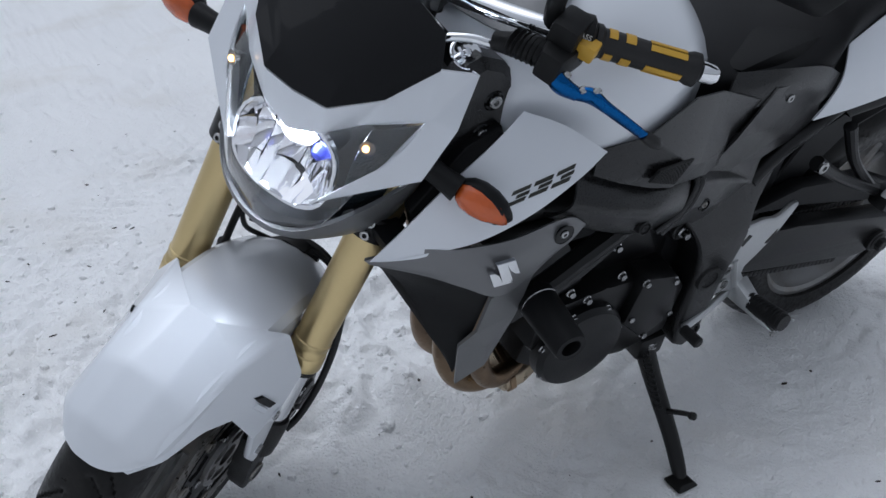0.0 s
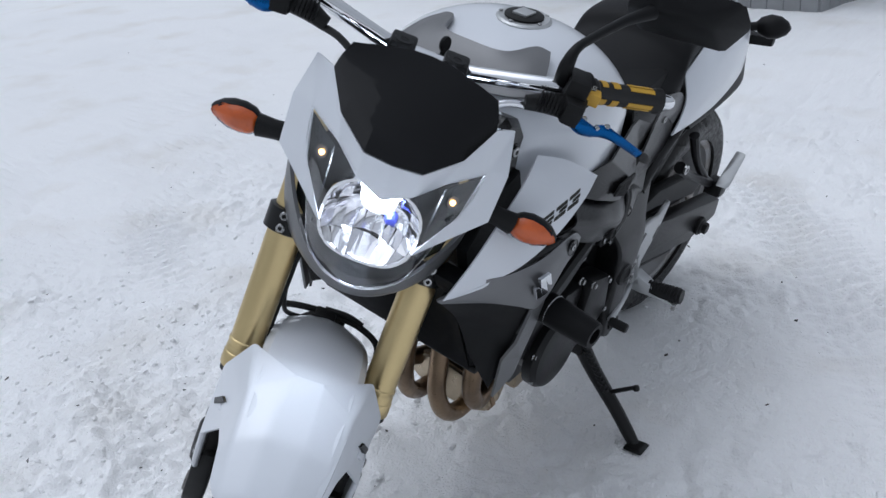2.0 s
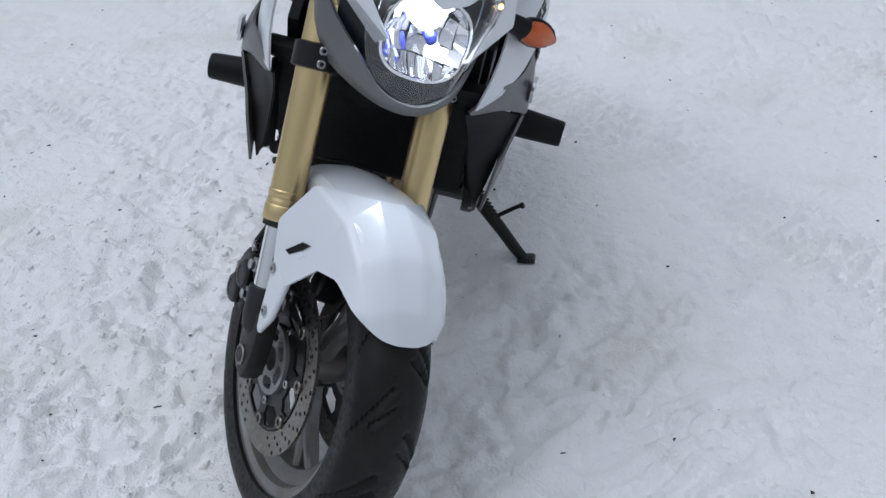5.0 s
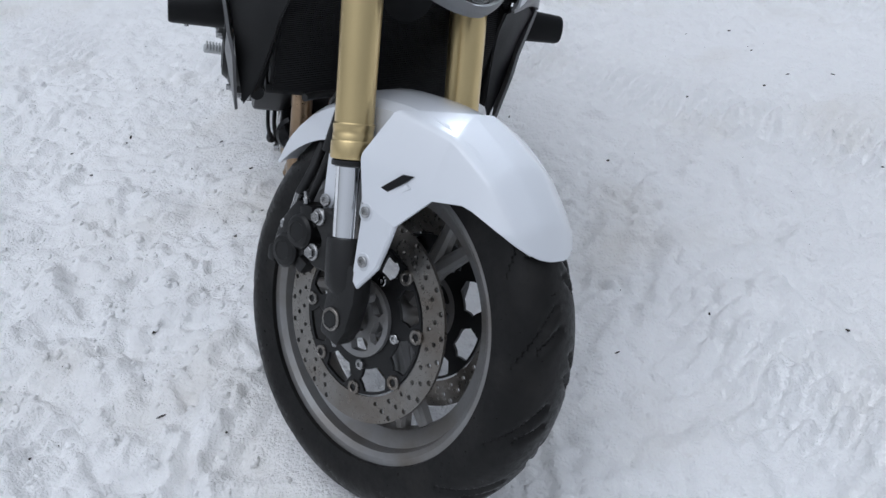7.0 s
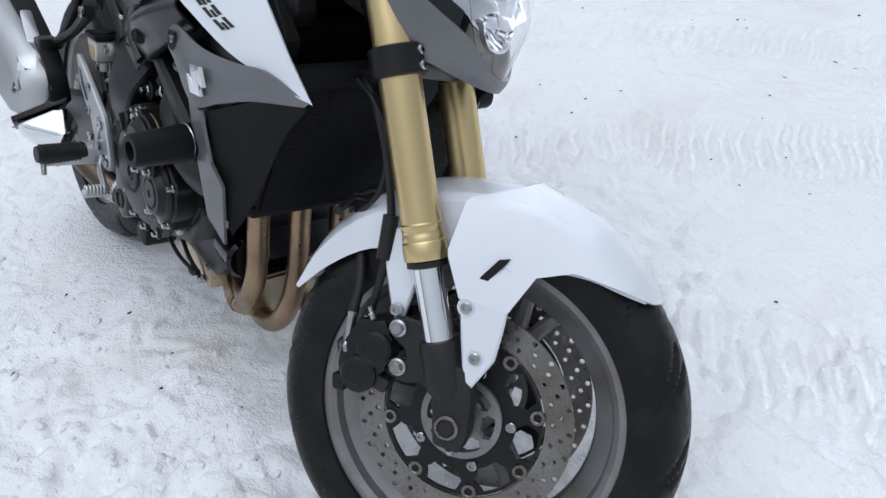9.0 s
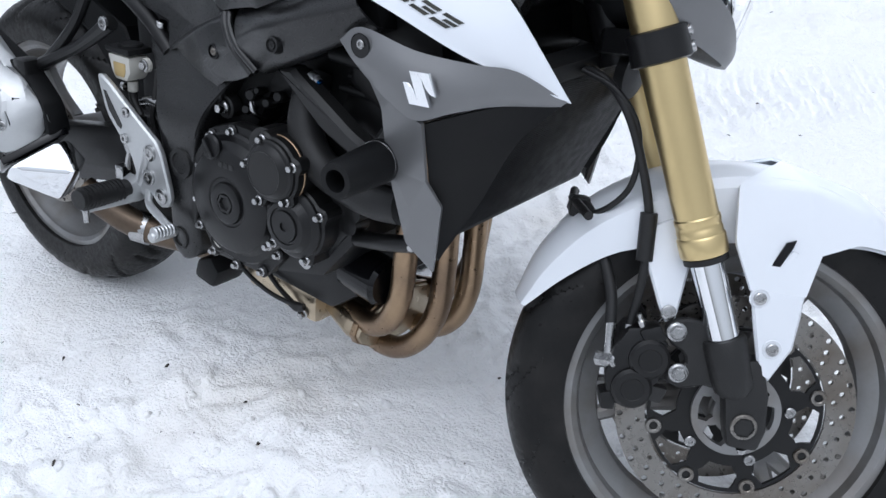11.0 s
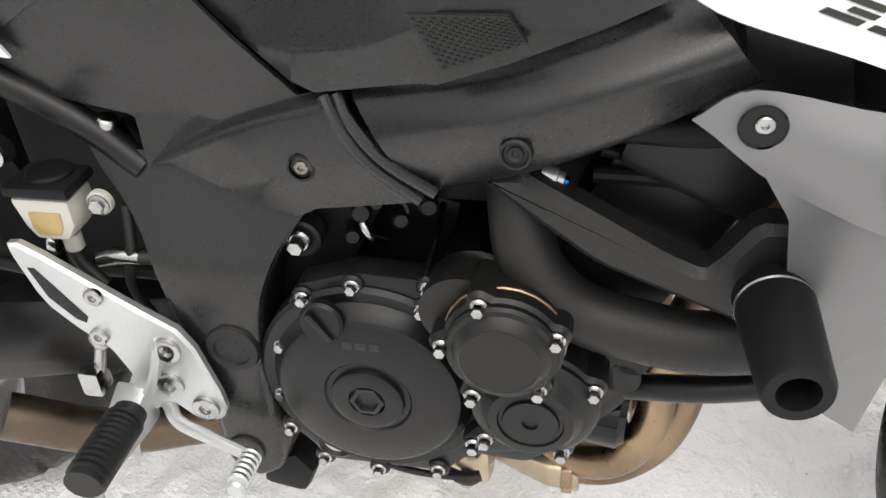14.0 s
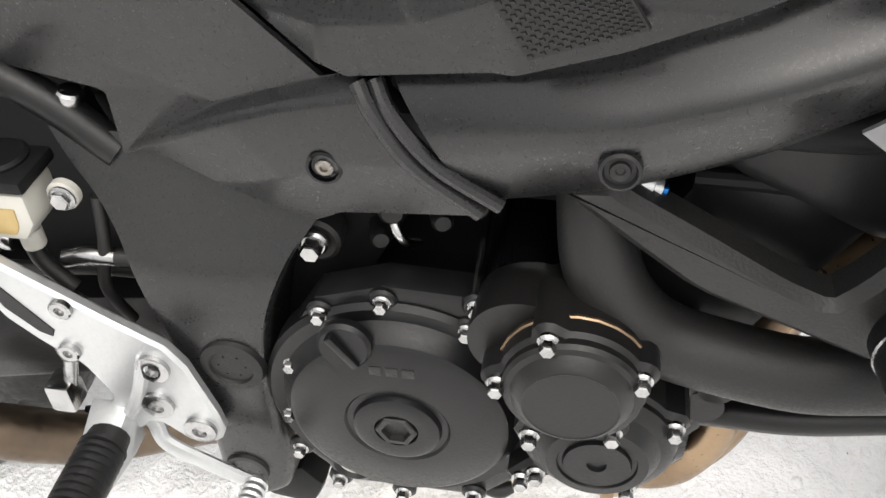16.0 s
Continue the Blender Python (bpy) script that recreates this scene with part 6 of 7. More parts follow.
# left side covers
gen = P("generator_cover", join(lathe([(0.085, 0), (0.085, 0.02), (0.078, 0.03), (0.06, 0.034), (0.002, 0.035)], (0.845, 0.18, 0.405), (0, 1, 0), 48)), ENGINE, "black generator cover")
for k in range(7):
    a = 0.3 + k * 0.9
    P("cover_bolt", bolt_mesh((0.845 + 0.08 * math.cos(a), 0.196, 0.405 + 0.08 * math.sin(a)), (0, 1, 0), 0.006, 0.007), BOLT, "", gen)
spr = P("sprocket_cover", hull([(x, y, z) for y in (0.15, 0.205) for x, z in ((0.64, 0.40), (0.66, 0.50), (0.74, 0.52), (0.76, 0.42), (0.70, 0.36))], 0.012), ENGINE, "black sprocket cover")
for x, z in ((0.655, 0.41), (0.668, 0.49), (0.735, 0.508), (0.745, 0.43), (0.70, 0.372), (0.80, 0.55), (0.86, 0.52), (0.90, 0.55), (0.83, 0.62)):
    P("cover_bolt", bolt_mesh((x, 0.2, z), (0, 1, 0), 0.006, 0.008), BOLT, "", spr)

# radiator
rad = P("radiator", hull([(x, y, z) for y in (-0.175, 0.175) for x, z in ((1.208, 0.72), (1.178, 0.725), (1.075, 0.50), (1.105, 0.492))], 0.006), MESH, "black radiator with fine fins")
for k in range(60):
    u = (k + 0.5) / 60
    x, z = 1.2095 - 0.1015 * u, 0.715 - 0.222 * u
    P("fin", block((x - 0.003, -0.168, z - 0.0010), (x + 0.0025, 0.168, z + 0.0010), 0.0003), FIN, "", rad)
P("radiator_tank", hull([(x, y, z) for y in (-0.19, 0.19) for x, z in ((1.218, 0.735), (1.18, 0.74), (1.175, 0.715), (1.213, 0.71))], 0.006), BLACK, "", rad)
P("radiator_tank", hull([(x, y, z) for y in (-0.18, 0.18) for x, z in ((1.112, 0.504), (1.08, 0.508), (1.073, 0.488), (1.106, 0.484))], 0.006), BLACK, "", rad)
P("horn", lathe([(0.02, 0), (0.036, 0.006), (0.036, 0.02), (0.01, 0.024)], (1.235, 0.0, 0.715), (1, 0, -0.1), 24), BLACK, "black horn")

# exhaust
for q in (-1, 1):
    P("exhaust_header", tube([(1.045, q * 0.150, 0.60), (1.012, q * 0.120, 0.52), (0.983, q * 0.104, 0.43), (0.975, q * 0.100, 0.36), (0.968, q * 0.099, 0.305), (0.944, q * 0.097, 0.256), (0.905, q * 0.090, 0.234), (0.85, q * 0.072, 0.230), (0.80, q * 0.060, 0.232)], 0.0192, 18, 6), PIPE, "heat-tinted exhaust header pipe", place=lambda v: np.asarray(v, float) + (-0.004, 0, 0.005))
    P("exhaust_header", tube([(1.050, q * 0.044, 0.60), (1.022, q * 0.042, 0.52), (1.010, q * 0.040, 0.43), (1.009, q * 0.040, 0.36), (1.004, q * 0.042, 0.285), (0.980, q * 0.046, 0.224), (0.938, q * 0.048, 0.185), (0.89, q * 0.048, 0.178), (0.83, q * 0.04, 0.195)], 0.0192, 18, 6), PIPE, "heat-tinted exhaust header pipe", place=lambda v: np.asarray(v, float) + (-0.004, 0, 0.005))
P("exhaust_collector", join(hull([(x, wy * math.cos(k * 0.3927), zc + wz * math.sin(k * 0.3927)) for x, wy, zc, wz in ((0.895, 0.112, 0.219, 0.042), (0.86, 0.112, 0.222, 0.042), (0.79, 0.088, 0.232, 0.030)) for k in range(16)], 0.003),
    hull([(0.80, y, z) for y in (-0.115, 0.115) for z in (0.206, 0.262)] + [(0.64, y, z) for y in (-0.115, 0.115) for z in (0.228, 0.285)] + [(0.585, y, z) for y in (-0.08, -0.03) for z in (0.235, 0.275)], 0.012)), PIPE_BOX, "straw-coloured exhaust collector box")
P("collector_band", hull([(x, 0.116 * math.cos(k * 0.3927), 0.220 + 0.046 * math.sin(k * 0.3927)) for x in (0.876, 0.888) for k in range(16)], 0.002), PIPE, "")
P("collector_bolt", bolt_mesh((0.775, -0.117, 0.222), (0, -1, -0.2), 0.007, 0.010), BOLT, "")
P("lambda_wire", tube([(0.685, -0.125, 0.285), (0.73, -0.128, 0.255), (0.77, -0.122, 0.228)], 0.0045, 8), RUBBER, "")
# the shade on this pipe is part of its darker colour
P("exhaust_link_pipe", tube([(0.60, -0.06, 0.242), (0.48, -0.105, 0.256), (0.38, -0.160, 0.278), (0.295, -0.205, 0.335)], 0.026, 18), PIPE_DARK, "brown exhaust link pipe with its shade put into the colour")
P("exhaust_clamp", lathe([(0.030, 0), (0.030, 0.03)], (0.405, -0.143, 0.268), (-1, -0.45, 0.15), 24), BOLT, "")
silencer = P("silencer", hull([(0.258, -0.236, 0.436), (0.225, -0.312, 0.397), (0.252, -0.236, 0.490), (0.230, -0.29, 0.47), (0.205, -0.265, 0.530), (0.200, -0.232, 0.535), (0.195, -0.295, 0.505), (-0.12, -0.30, 0.64), (-0.12, -0.24, 0.65), (-0.12, -0.335, 0.50), (-0.12, -0.24, 0.48), (0.15, -0.24, 0.40)], 0.016), ALLOY, "silver satin silencer")
P("silencer_shield", hull([(0.262, -0.195, 0.436), (0.262, -0.240, 0.434), (0.255, -0.20, 0.492), (0.250, -0.24, 0.494), (0.198, -0.20, 0.540), (0.198, -0.24, 0.540), (-0.12, -0.19, 0.655), (-0.12, -0.25, 0.655), (-0.12, -0.19, 0.47), (-0.12, -0.25, 0.47), (0.15, -0.20, 0.385)], 0.006), BLACK, "black inner silencer shield", silencer)
P("silencer_seam", hull([(0.270, -0.205, 0.436), (0.266, -0.236, 0.430), (0.229, -0.314, 0.390), (0.262, -0.205, 0.446), (0.256, -0.236, 0.440), (0.219, -0.315, 0.400), (0.165, -0.22, 0.350), (0.155, -0.22, 0.358), (0.190, -0.30, 0.360), (0.182, -0.30, 0.368)], 0.002), GLOSS, "dark seam", silencer)
P("silencer_cone", hull([(0.272, -0.210, 0.428), (0.268, -0.238, 0.424), (0.232, -0.308, 0.386), (0.300, -0.195, 0.392), (0.326, -0.235, 0.382), (0.288, -0.250, 0.322), (0.245, -0.195, 0.312), (0.178, -0.255, 0.322), (0.190, -0.295, 0.350), (0.170, -0.22, 0.345), (0.272, -0.272, 0.378)], 0.008), CHROME, "polished silencer end cone", silencer)
P("silencer_bolt", bolt_mesh((0.212, -0.297, 0.455), (0.45, -1, 0.1), 0.008, 0.005, False), BOLT, "", silencer)

# ---- rear end ----
rear_at = at(np.array((0.0, 0.0, 0.315)))
rear_wheel = P("rear_wheel", rim_mesh(0.2159, 0.075), RIM, "grey painted cast alloy rear wheel", place=rear_at)
for a in (20, 140, 260):
    P("spoke", spoke_mesh(radians(a), 0.05, 0.182, 0.036, 0.02, 0.018), RIM, "", rear_wheel, rear_at)
P("hub", lathe([(0.02, -0.08), (0.05, -0.075), (0.055, -0.05), (0.05, 0.05), (0.06, 0.07), (0.02, 0.08)], (0, 0, 0), (0, 1, 0), 36), RIM, "", rear_wheel, rear_at)
P("tyre", tyre_mesh(0.315, 0.09, 0.222, lead=-1.0), TYRE, "wide black road tyre", rear_wheel, rear_at)
P("brake_disc", turned(drilled_ring(0.085, 0.12, 0.005, 60, 3), lambda v: v + (0, -0.085, 0)), STEEL, "rear brake disc", rear_wheel, rear_at)
P("disc_carrier", star_ring(0.04, 0.06, 0.09, 5, 0.005, -0.0875), ENGINE, "", rear_wheel, rear_at)
P("sprocket", star_ring(0.06, 0.092, 0.098, 42, 0.006, 0.085), STEEL, "rear sprocket", rear_wheel, rear_at)
for s in (-1, 1):
    P("swingarm", join(hull([(x, s * y, z) for x, y, z in ((0.60, 0.10, 0.48), (0.60, 0.10, 0.40), (0.60, 0.145, 0.48), (0.60, 0.145, 0.40), (0.30, 0.11, 0.445), (0.30, 0.11, 0.355), (0.30, 0.15, 0.445), (0.30, 0.15, 0.355), (-0.115, 0.115, 0.365), (-0.12, 0.115, 0.30), (-0.115, 0.158, 0.36), (-0.12, 0.158, 0.305), (0.02, 0.115, 0.272), (0.02, 0.15, 0.275))], 0.008)), ENGINE, "black box-section swingarm")
    P("axle_nut", join(lathe([(0.024, -0.004), (0.026, 0.0), (0.026, 0.008), (0.022, 0.010)], (0.0, s * 0.156, 0.320), (0, s, 0), 28), bolt_mesh((0.0, s * 0.164, 0.320), (0, s, 0), 0.016, 0.016)), CAST, "")
P("swingarm_bridge", block((0.40, -0.12, 0.38), (0.52, 0.12, 0.46), 0.015), ENGINE, "")
P("chain_guard", plate([(0.44, 0.50), (0.28, 0.475), (0.05, 0.42), (-0.02, 0.445), (0.1, 0.50), (0.30, 0.53)], 0.128, -0.03, 0.004), BLACK, "black chain guard")
P("hugger", sheet([[(0.33 * math.cos(a), y, 0.315 + 0.335 * math.sin(a)) for y in (-0.09, -0.05, 0, 0.05, 0.09)] for a in (0.25, 0.6, 1.0, 1.5)], 0.004, (4, 3)), BLACK, "black inner rear mudguard")
# chain: rollers and plates run along both lengths
chain = []
for k in range(46):
    u = k / 45
    for z0, z1 in ((0.405, 0.47), (0.225, 0.36)):
        x, z = 0.02 + 0.64 * u, z0 + (z1 - z0) * u
        chain.append(block((x - 0.0062, 0.092, z - 0.007), (x + 0.0062, 0.108, z + 0.007), 0.0015))
chain_ob = P("drive_chain", join(*chain), CAST, "oily drive chain")
chain_ob["kind"] = "stuff"
# pillion footrest brackets
for s in (-1, 1):
    P("pillion_bracket", join(tube([(0.335, s * 0.180, 0.707), (0.29, s * 0.190, 0.63), (0.20, s * 0.20, 0.545)], [0.012, 0.010, 0.011], 10), tube([(0.402, s * 0.192, 0.655), (0.31, s * 0.195, 0.60), (0.19, s * 0.205, 0.545)], [0.014, 0.011, 0.012], 10), block((0.165, s * 0.22 - 0.02, 0.52), (0.205, s * 0.22 + 0.02, 0.56), 0.008)), ENGINE, "black pillion footrest bracket")
    P("pillion_peg", hull([(x + (0.04 if s > 0 else 0), y, z + (0.022 if s > 0 else 0)) for x, y, z in [(0.18, s * 0.225, 0.535), (0.175, s * 0.255, 0.535), (0.10, s * 0.225, 0.585), (0.10, s * 0.25, 0.59), (0.165, s * 0.225, 0.55), (0.16, s * 0.255, 0.55), (0.095, s * 0.225, 0.60), (0.095, s * 0.25, 0.602)]], 0.003), ALLOY, "folded alloy pillion peg")
    P("bracket_bolt", bolt_mesh((0.403, s * 0.204, 0.656), (0, s, 0), 0.0095, 0.006, False), BOLT, "")
# rider footrest plates
heel = [(0.388, 0.571), (0.404, 0.573), (0.495, 0.512), (0.543, 0.482), (0.566, 0.398), (0.558, 0.378), (0.535, 0.372), (0.507, 0.398), (0.487, 0.380), (0.470, 0.362), (0.440, 0.362), (0.445, 0.385), (0.470, 0.410), (0.476, 0.422), (0.458, 0.462), (0.436, 0.476), (0.406, 0.508)]
heel_left = [(0.400, 0.571), (0.414, 0.571), (0.443, 0.548), (0.480, 0.556), (0.528, 0.549), (0.537, 0.522), (0.525, 0.490), (0.548, 0.488), (0.566, 0.424), (0.577, 0.405), (0.566, 0.386), (0.545, 0.386), (0.526, 0.398), (0.494, 0.392), (0.474, 0.364), (0.440, 0.360), (0.446, 0.386), (0.486, 0.440), (0.446, 0.482), (0.418, 0.526)]
for s in (-1, 1):
    if s < 0:
        py, slots, bolts = 0.2175, [[(0.404, 0.548), (0.412, 0.548), (0.450, 0.496), (0.446, 0.488), (0.436, 0.492), (0.415, 0.515)]], ((0.521, 0.465, 0.0115), (0.5145, 0.421, 0.0115), (0.545, 0.395, 0.0115), (0.4635, 0.5215, 0.0075), (0.4555, 0.4745, 0.0075))
    else:
        py, slots, bolts = 0.195, [[(0.521, 0.512), (0.506, 0.532), (0.496, 0.526), (0.511, 0.505)], [(0.454, 0.494), (0.432, 0.523), (0.431, 0.510), (0.445, 0.492)]], ((0.531, 0.461, 0.0115), (0.5265, 0.421, 0.0115), (0.557, 0.397, 0.0115), (0.462, 0.377, 0.0085))
    rs = P("footrest_plate", plate(rounded(heel if s < 0 else heel_left, 0.18, 1), s * py, -s * 0.012, 0.003), ALLOY, "silver alloy footrest plate")
    for slot in slots:
        P("plate_slot", plate(slot, s * (py + 0.0007), -s * 0.015, 0.001), GLOSS, "", rs)
    P("plate_rib", tube([(0.480, s * (py - 0.001), 0.395), (0.500, s * (py + 0.0015), 0.430), (0.515, s * (py - 0.001), 0.475)], 0.006, 8), ALLOY, "", rs)
    for x, z, r in bolts:
        P("plate_bolt", bolt_mesh((x, s * py, z), (0, s, 0), r, 0.005, False), BOLT, "", rs)
    p0, p1 = (np.array((0.474, -0.236, 0.396)), np.array((0.478, -0.330, 0.400))) if s < 0 else (np.array((0.470, 0.205, 0.378)), np.array((0.463, 0.303, 0.396)))
    peg = P("footpeg", tube([p0, p0 * 0.6 + p1 * 0.4, p1], [0.015, 0.0175, 0.016], 14, 6, True, 1.15), RUBBER, "ribbed black rubber footpeg")
    for k in range(11):
        q = p0 + (p1 - p0) * (0.16 + 0.075 * k)
        P("peg_rib", lathe([(0.0165, -0.0025), (0.0198, -0.0016), (0.0198, 0.0016), (0.0165, 0.0025)], q, p1 - p0, 16), RUBBER, "", peg)
    P("peg_feeler", lathe([(0.005, 0), (0.006, 0.004), (0.005, 0.030)], p1 + (0, -s * 0.012, -0.012), (0, 0, -1), 12), BOLT, "", peg)
    P("peg_hinge", hull([(x, y if s < 0 else y - 0.022, z) for x, y, z in [(0.450, s * 0.212, 0.368), (0.490, s * 0.212, 0.372), (0.452, s * 0.212, 0.412), (0.486, s * 0.212, 0.412), (0.458, s * 0.240, 0.372), (0.492, s * 0.240, 0.376), (0.460, s * 0.320, 0.374), (0.480, s * 0.320, 0.374), (0.458, s * 0.24, 0.386), (0.490, s * 0.24, 0.386)]], 0.003), ALLOY, "", rs)
P("brake_pedal", join(tube([(0.478, -0.205, 0.400), (0.500, -0.212, 0.390), (0.512, -0.220, 0.372), (0.550, -0.228, 0.362), (0.590, -0.234, 0.351)], [0.011, 0.0095, 0.009, 0.0085, 0.008], 10, 6, True, 0.7), lathe([(0.008, -0.004), (0.0095, 0), (0.0095, 0.042), (0.007, 0.045)], (0.590, -0.234, 0.351), (0.0, -1, 0.04), 14)), ALLOY, "silver rear brake pedal")
for k in range(6):
    P("pedal_ridge", lathe([(0.0094, -0.002), (0.0108, 0), (0.0094, 0.002)], (0.592, -0.240 - 0.0065 * k, 0.3574 + 0.0004 * k), (0.0, -1, 0.06), 12), ALLOY, "")
P("gear_lever", join(tube([(0.475, 0.185, 0.385), (0.54, 0.198, 0.365), (0.598, 0.206, 0.348)], 0.008, 10)), ALLOY, "alloy gear lever")
P("gear_lever_rubber", lathe([(0.008, 0), (0.011, 0.003), (0.011, 0.04), (0.008, 0.043)], (0.600, 0.206, 0.347), (-0.08, 1, -0.02), 16), RUBBER, "")
# brake fluid reservoir and master cylinder
res = P("brake_reservoir", hull([(x, y, z) for y in (-0.196, -0.156) for x, z in ((0.392, 0.606), (0.450, 0.606), (0.450, 0.580), (0.440, 0.564), (0.408, 0.564), (0.400, 0.578))], 0.005), CLEAR_PLASTIC, "milky rear brake fluid reservoir, half full")
P("reservoir_fluid", hull([(x, -0.1975, z) for x, z in ((0.408, 0.594), (0.440, 0.594), (0.439, 0.578), (0.434, 0.570), (0.412, 0.570), (0.408, 0.578))] + [(x, -0.19, z) for x, z in ((0.408, 0.594), (0.440, 0.594), (0.434, 0.570), (0.412, 0.570))], 0.002), RES, "amber brake fluid", res)
P("reservoir_lid", join(hull([(x, y, z) for y in (-0.199, -0.151) for x, z in ((0.390, 0.609), (0.454, 0.609), (0.453, 0.619), (0.391, 0.619))], 0.003), lathe([(0.022, 0.0), (0.022, 0.004), (0.019, 0.006), (0.002, 0.006)], (0.422, -0.170, 0.617), (0, 0, 1), 24)), BLACK, "", res)
P("reservoir_neck", lathe([(0.009, 0.0), (0.009, 0.016), (0.007, 0.018)], (0.428, -0.176, 0.560), (0, 0, -1), 16), CLEAR_PLASTIC, "", res)
P("hose_clamp", lathe([(0.009, -0.004), (0.0095, 0.0), (0.009, 0.004)], (0.410, -0.178, 0.549), (1, 0, -0.1), 16), BOLT, "", res)
P("reservoir_tab", disc((0.468, -0.172, 0.595), (0, -1, 0), 0.012, 0.008, 20), CLEAR_PLASTIC, "", res)
P("reservoir_bolt", bolt_mesh((0.470, -0.181, 0.596), (0, -1, 0), 0.0075, 0.006), BOLT, "", res)
P("reservoir_hose", tube([(0.425, -0.175, 0.553), (0.430, -0.178, 0.530), (0.45, -0.180, 0.505)], 0.007), RUBBER, "", res)
P("rear_master_cylinder", join(lathe([(0.012, 0), (0.013, 0.05), (0.009, 0.06), (0.006, 0.062), (0.006, 0.10)], (0.452, -0.192, 0.50), (-0.30, -0.06, -1), 18), block((0.408, -0.212, 0.385), (0.430, -0.188, 0.415), 0.004)), BOLT, "zinc rear master cylinder")
P("rear_brake_pipe", tube([(0.448, -0.172, 0.528), (0.468, -0.172, 0.534), (0.490, -0.172, 0.534)], [0.009, 0.0085, 0.0075], 12), BOLT, "zinc brake hose fitting")
P("rear_brake_hose", tube([(0.488, -0.172, 0.534), (0.508, -0.168, 0.533), (0.535, -0.155, 0.528)], 0.0075), RUBBER, "")
P("breather_hose", tube([(0.488, -0.168, 0.590), (0.484, -0.172, 0.55), (0.474, -0.175, 0.505), (0.48, -0.165, 0.46)], 0.005), RUBBER, "")
P("side_stand_switch", hull([(x, y, z) for y in (-0.17, -0.10) for x, z in ((0.555, 0.235), (0.565, 0.27), (0.60, 0.285), (0.62, 0.26), (0.605, 0.225))], 0.01), BLACK, "black rubber-capped link under the engine")
# shock and inner clutter behind the frame plate
P("shock_absorber", join(lathe([(0.03, 0), (0.03, 0.22)], (0.56, 0.0, 0.42), (0.05, 0, 1), 20)), BLACK, "")
P("inner_fender", hull([(x, y, z) for y in (-0.10, 0.10) for x, z in ((0.345, 0.43), (0.335, 0.70), (0.50, 0.72), (0.56, 0.62), (0.56, 0.43))], 0.02), BLACK, "black inner mudguard")
P("inner_rear_guard", plate([(0.305, 0.44), (0.255, 0.525), (0.175, 0.607), (0.20, 0.66), (0.30, 0.62), (0.36, 0.50)], -0.095, 0.19, 0.004), BLACK, "black inner guard ahead of the rear wheel")
P("wire_loom", tube([(0.30, -0.14, 0.49), (0.38, -0.155, 0.495), (0.45, -0.15, 0.50), (0.52, -0.14, 0.49)], 0.007), RUBBER, "black wiring")

# ---- side stand ----
stood = lambda v: np.asarray(v, float) + (-0.012, 0.0, 0.008)
stand = P("side_stand", join(tube([(0.655, 0.165, 0.285), (0.650, 0.215, 0.225), (0.648, 0.29, 0.155), (0.652, 0.335, 0.115), (0.662, 0.362, 0.100)], [0.020, 0.0175, 0.0155, 0.0145, 0.012], 14),
    hull([(0.642, 0.342, 0.0985), (0.690, 0.342, 0.0985), (0.642, 0.388, 0.1085), (0.690, 0.388, 0.1085), (0.650, 0.345, 0.106), (0.682, 0.345, 0.106), (0.650, 0.38, 0.116), (0.682, 0.38, 0.116)], 0.003)), ENGINE, "black side stand standing in the snow", place=stood)
P("stand_tang", join(tube([(0.649, 0.26, 0.185), (0.645, 0.305, 0.225), (0.648, 0.318, 0.236)], [0.0055, 0.005, 0.005], 10), lathe([(0.003, -0.006), (0.0075, -0.004), (0.0075, 0.004), (0.003, 0.006)], (0.649, 0.320, 0.238), (0, 1, 0.8), 12)), ENGINE, "", stand, stood)
P("stand_bracket", block((0.625, 0.13, 0.265), (0.685, 0.19, 0.315), 0.008), ENGINE, "", stand, stood)
P("stand_pivot_bolt", bolt_mesh((0.655, 0.185, 0.29), (0, 1, -0.5), 0.010, 0.008), BOLT, "", stand, stood)
spring = [(0.672 + 0.0075 * math.cos(k * 0.9), 0.19 + 0.0011 * k + 0.0075 * math.sin(k * 0.9), 0.29 - 0.00125 * k) for k in range(70)]
P("stand_spring", tube(spring, 0.0016, 6, 1, False), ENGINE, "", stand, stood)

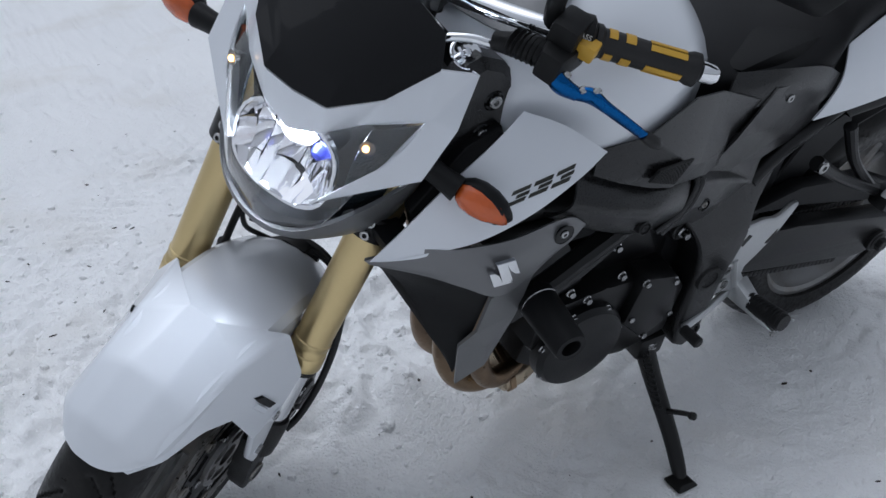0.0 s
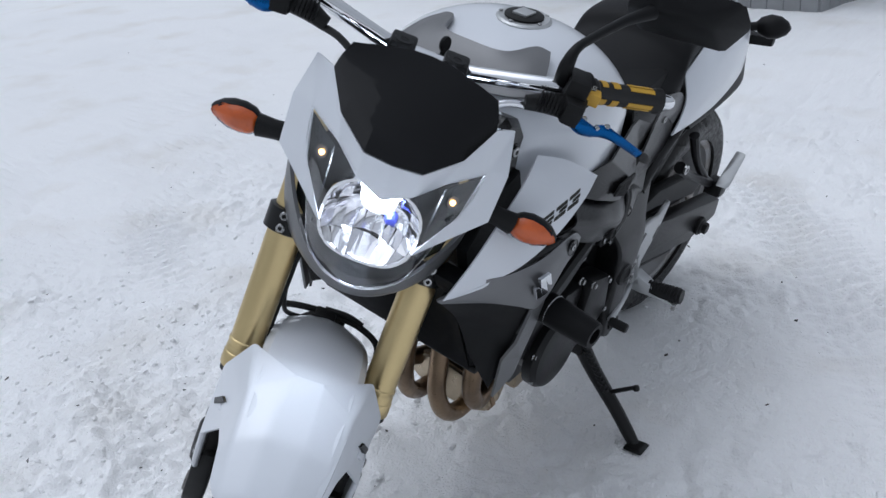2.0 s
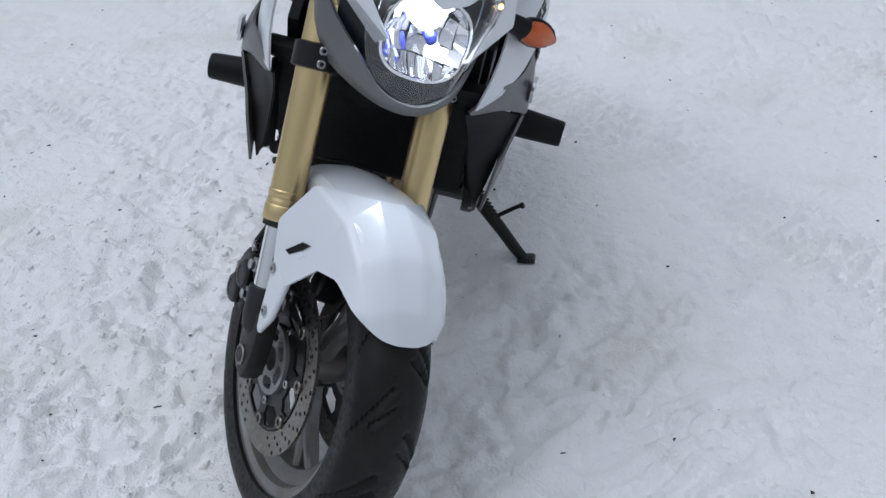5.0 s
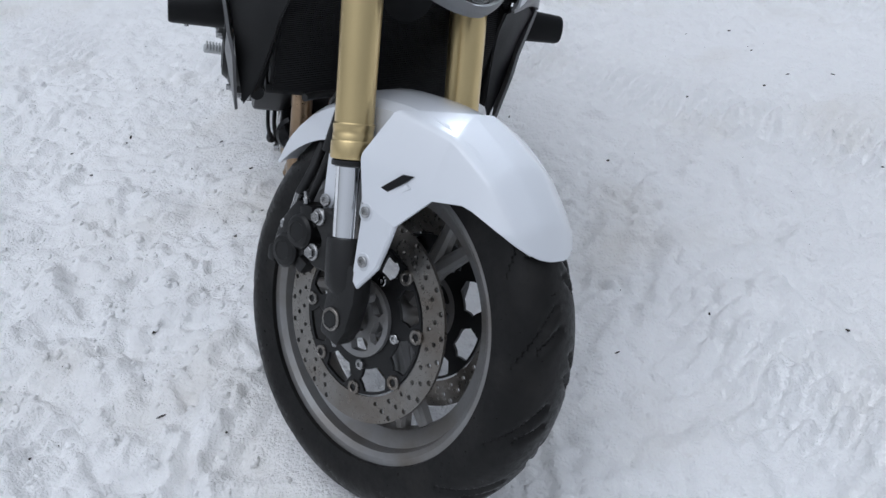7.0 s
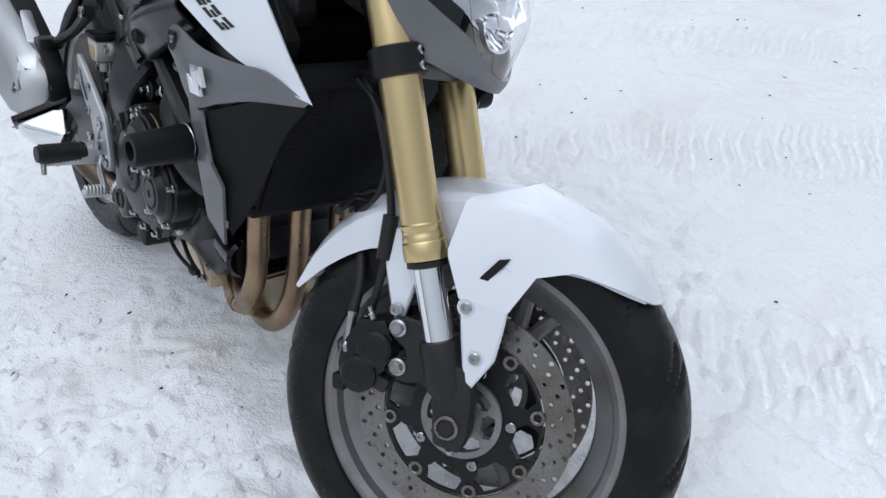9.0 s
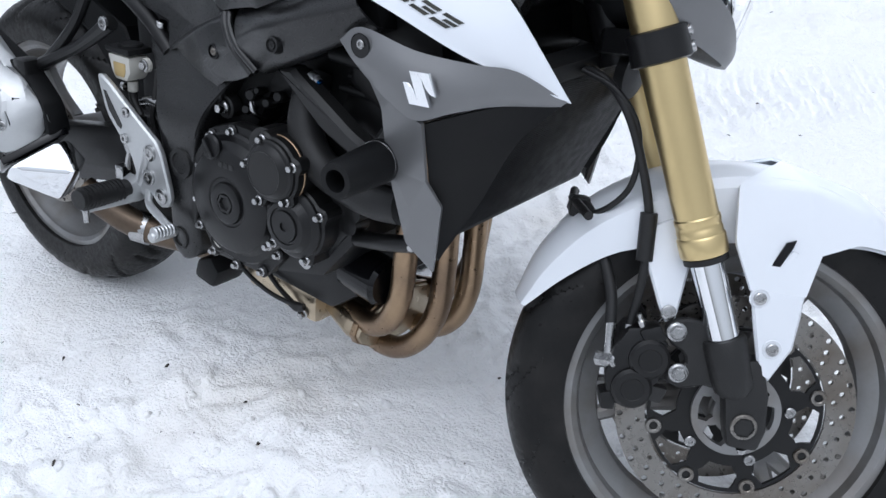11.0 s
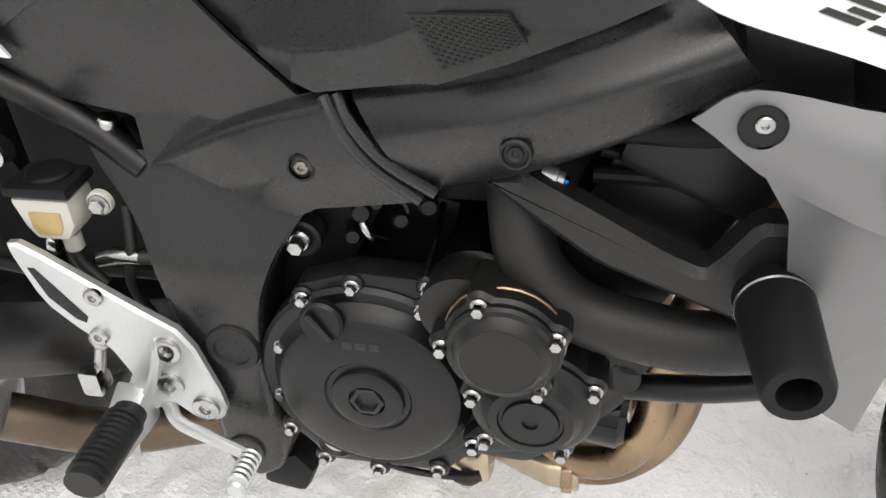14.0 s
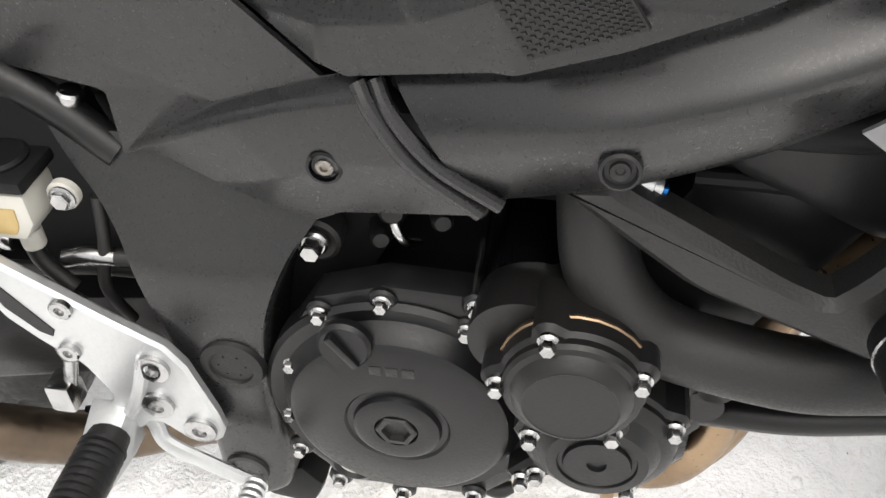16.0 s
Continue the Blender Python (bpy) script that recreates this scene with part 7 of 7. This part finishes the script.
P("sensor_lead", join(tube([(0.620, -0.135, 0.285), (0.665, -0.138, 0.262), (0.720, -0.140, 0.248), (0.775, -0.138, 0.244)], 0.004), tube([(0.765, -0.138, 0.245), (0.780, -0.137, 0.243), (0.792, -0.134, 0.246)], [0.006, 0.0085, 0.006])), RUBBER, "black sensor lead with a plug")
P("inner_frame", hull([(x, y, z) for y in (-0.14, 0.14) for x, z in ((0.56, 0.44), (0.55, 0.62), (0.62, 0.66), (0.76, 0.66), (0.70, 0.58), (0.64, 0.50), (0.62, 0.40))], 0.01), BLACK, "")

# decal beside the tank, as plain slanted strokes
def flank_point(s, u, v):
    """A place on the white flank: u along the word from its start, v up."""
    if s > 0:
        x, y, z = 1.086 - 0.087 * u - 0.004 * v, 0.2415 + 0.008 * u, 0.800 + 0.034 * u + 0.016 * v
    else:
        x, y, z = 1.030 + 0.090 * u + 0.012 * v, 0.2455 - 0.018 * u, 0.803 - 0.034 * u + 0.011 * v
    return np.array((x, s * y, z))


STROKES = [[(u0 + k + 0.25 * v0, v0), (u1 + k + 0.25 * v0, v0), (u1 + k + 0.25 * v1, v1), (u0 + k + 0.25 * v1, v1)]
           for k in range(3) for u0, u1, v0, v1 in ((0.0, 0.80, 0.0, 0.26), (0.30, 0.86, 0.38, 0.60), (0.0, 0.80, 0.74, 1.0))]
for s in (-1, 1):
    skin = np.array([v.co for v in flanks[s].data.vertices])
    for stroke in STROKES:
        flat = []
        for u, v in stroke:
            q = flank_point(s, u / 3.1, v)
            close = skin[np.argsort(np.hypot(skin[:, 0] - q[0], skin[:, 2] - q[2]))[:14]]
            fit = np.linalg.lstsq(np.c_[close[:, [0, 2]], np.ones(len(close))], close[:, 1], rcond=None)[0]
            flat.append(np.array((q[0], fit[0] * q[0] + fit[1] * q[2] + fit[2] + s * 0.0026, q[2])))
        n, lift = len(flat), np.array((0, s * 0.0012, 0))
        faces = [tuple(range(n)), tuple(range(2 * n - 1, n - 1, -1))] + [(q, q + n, (q + 1) % n + n, (q + 1) % n) for q in range(n)]
        P("lettering_stroke", (np.array([p + lift for p in flat] + [p - lift for p in flat]), faces), DECAL, "dark decal stroke")
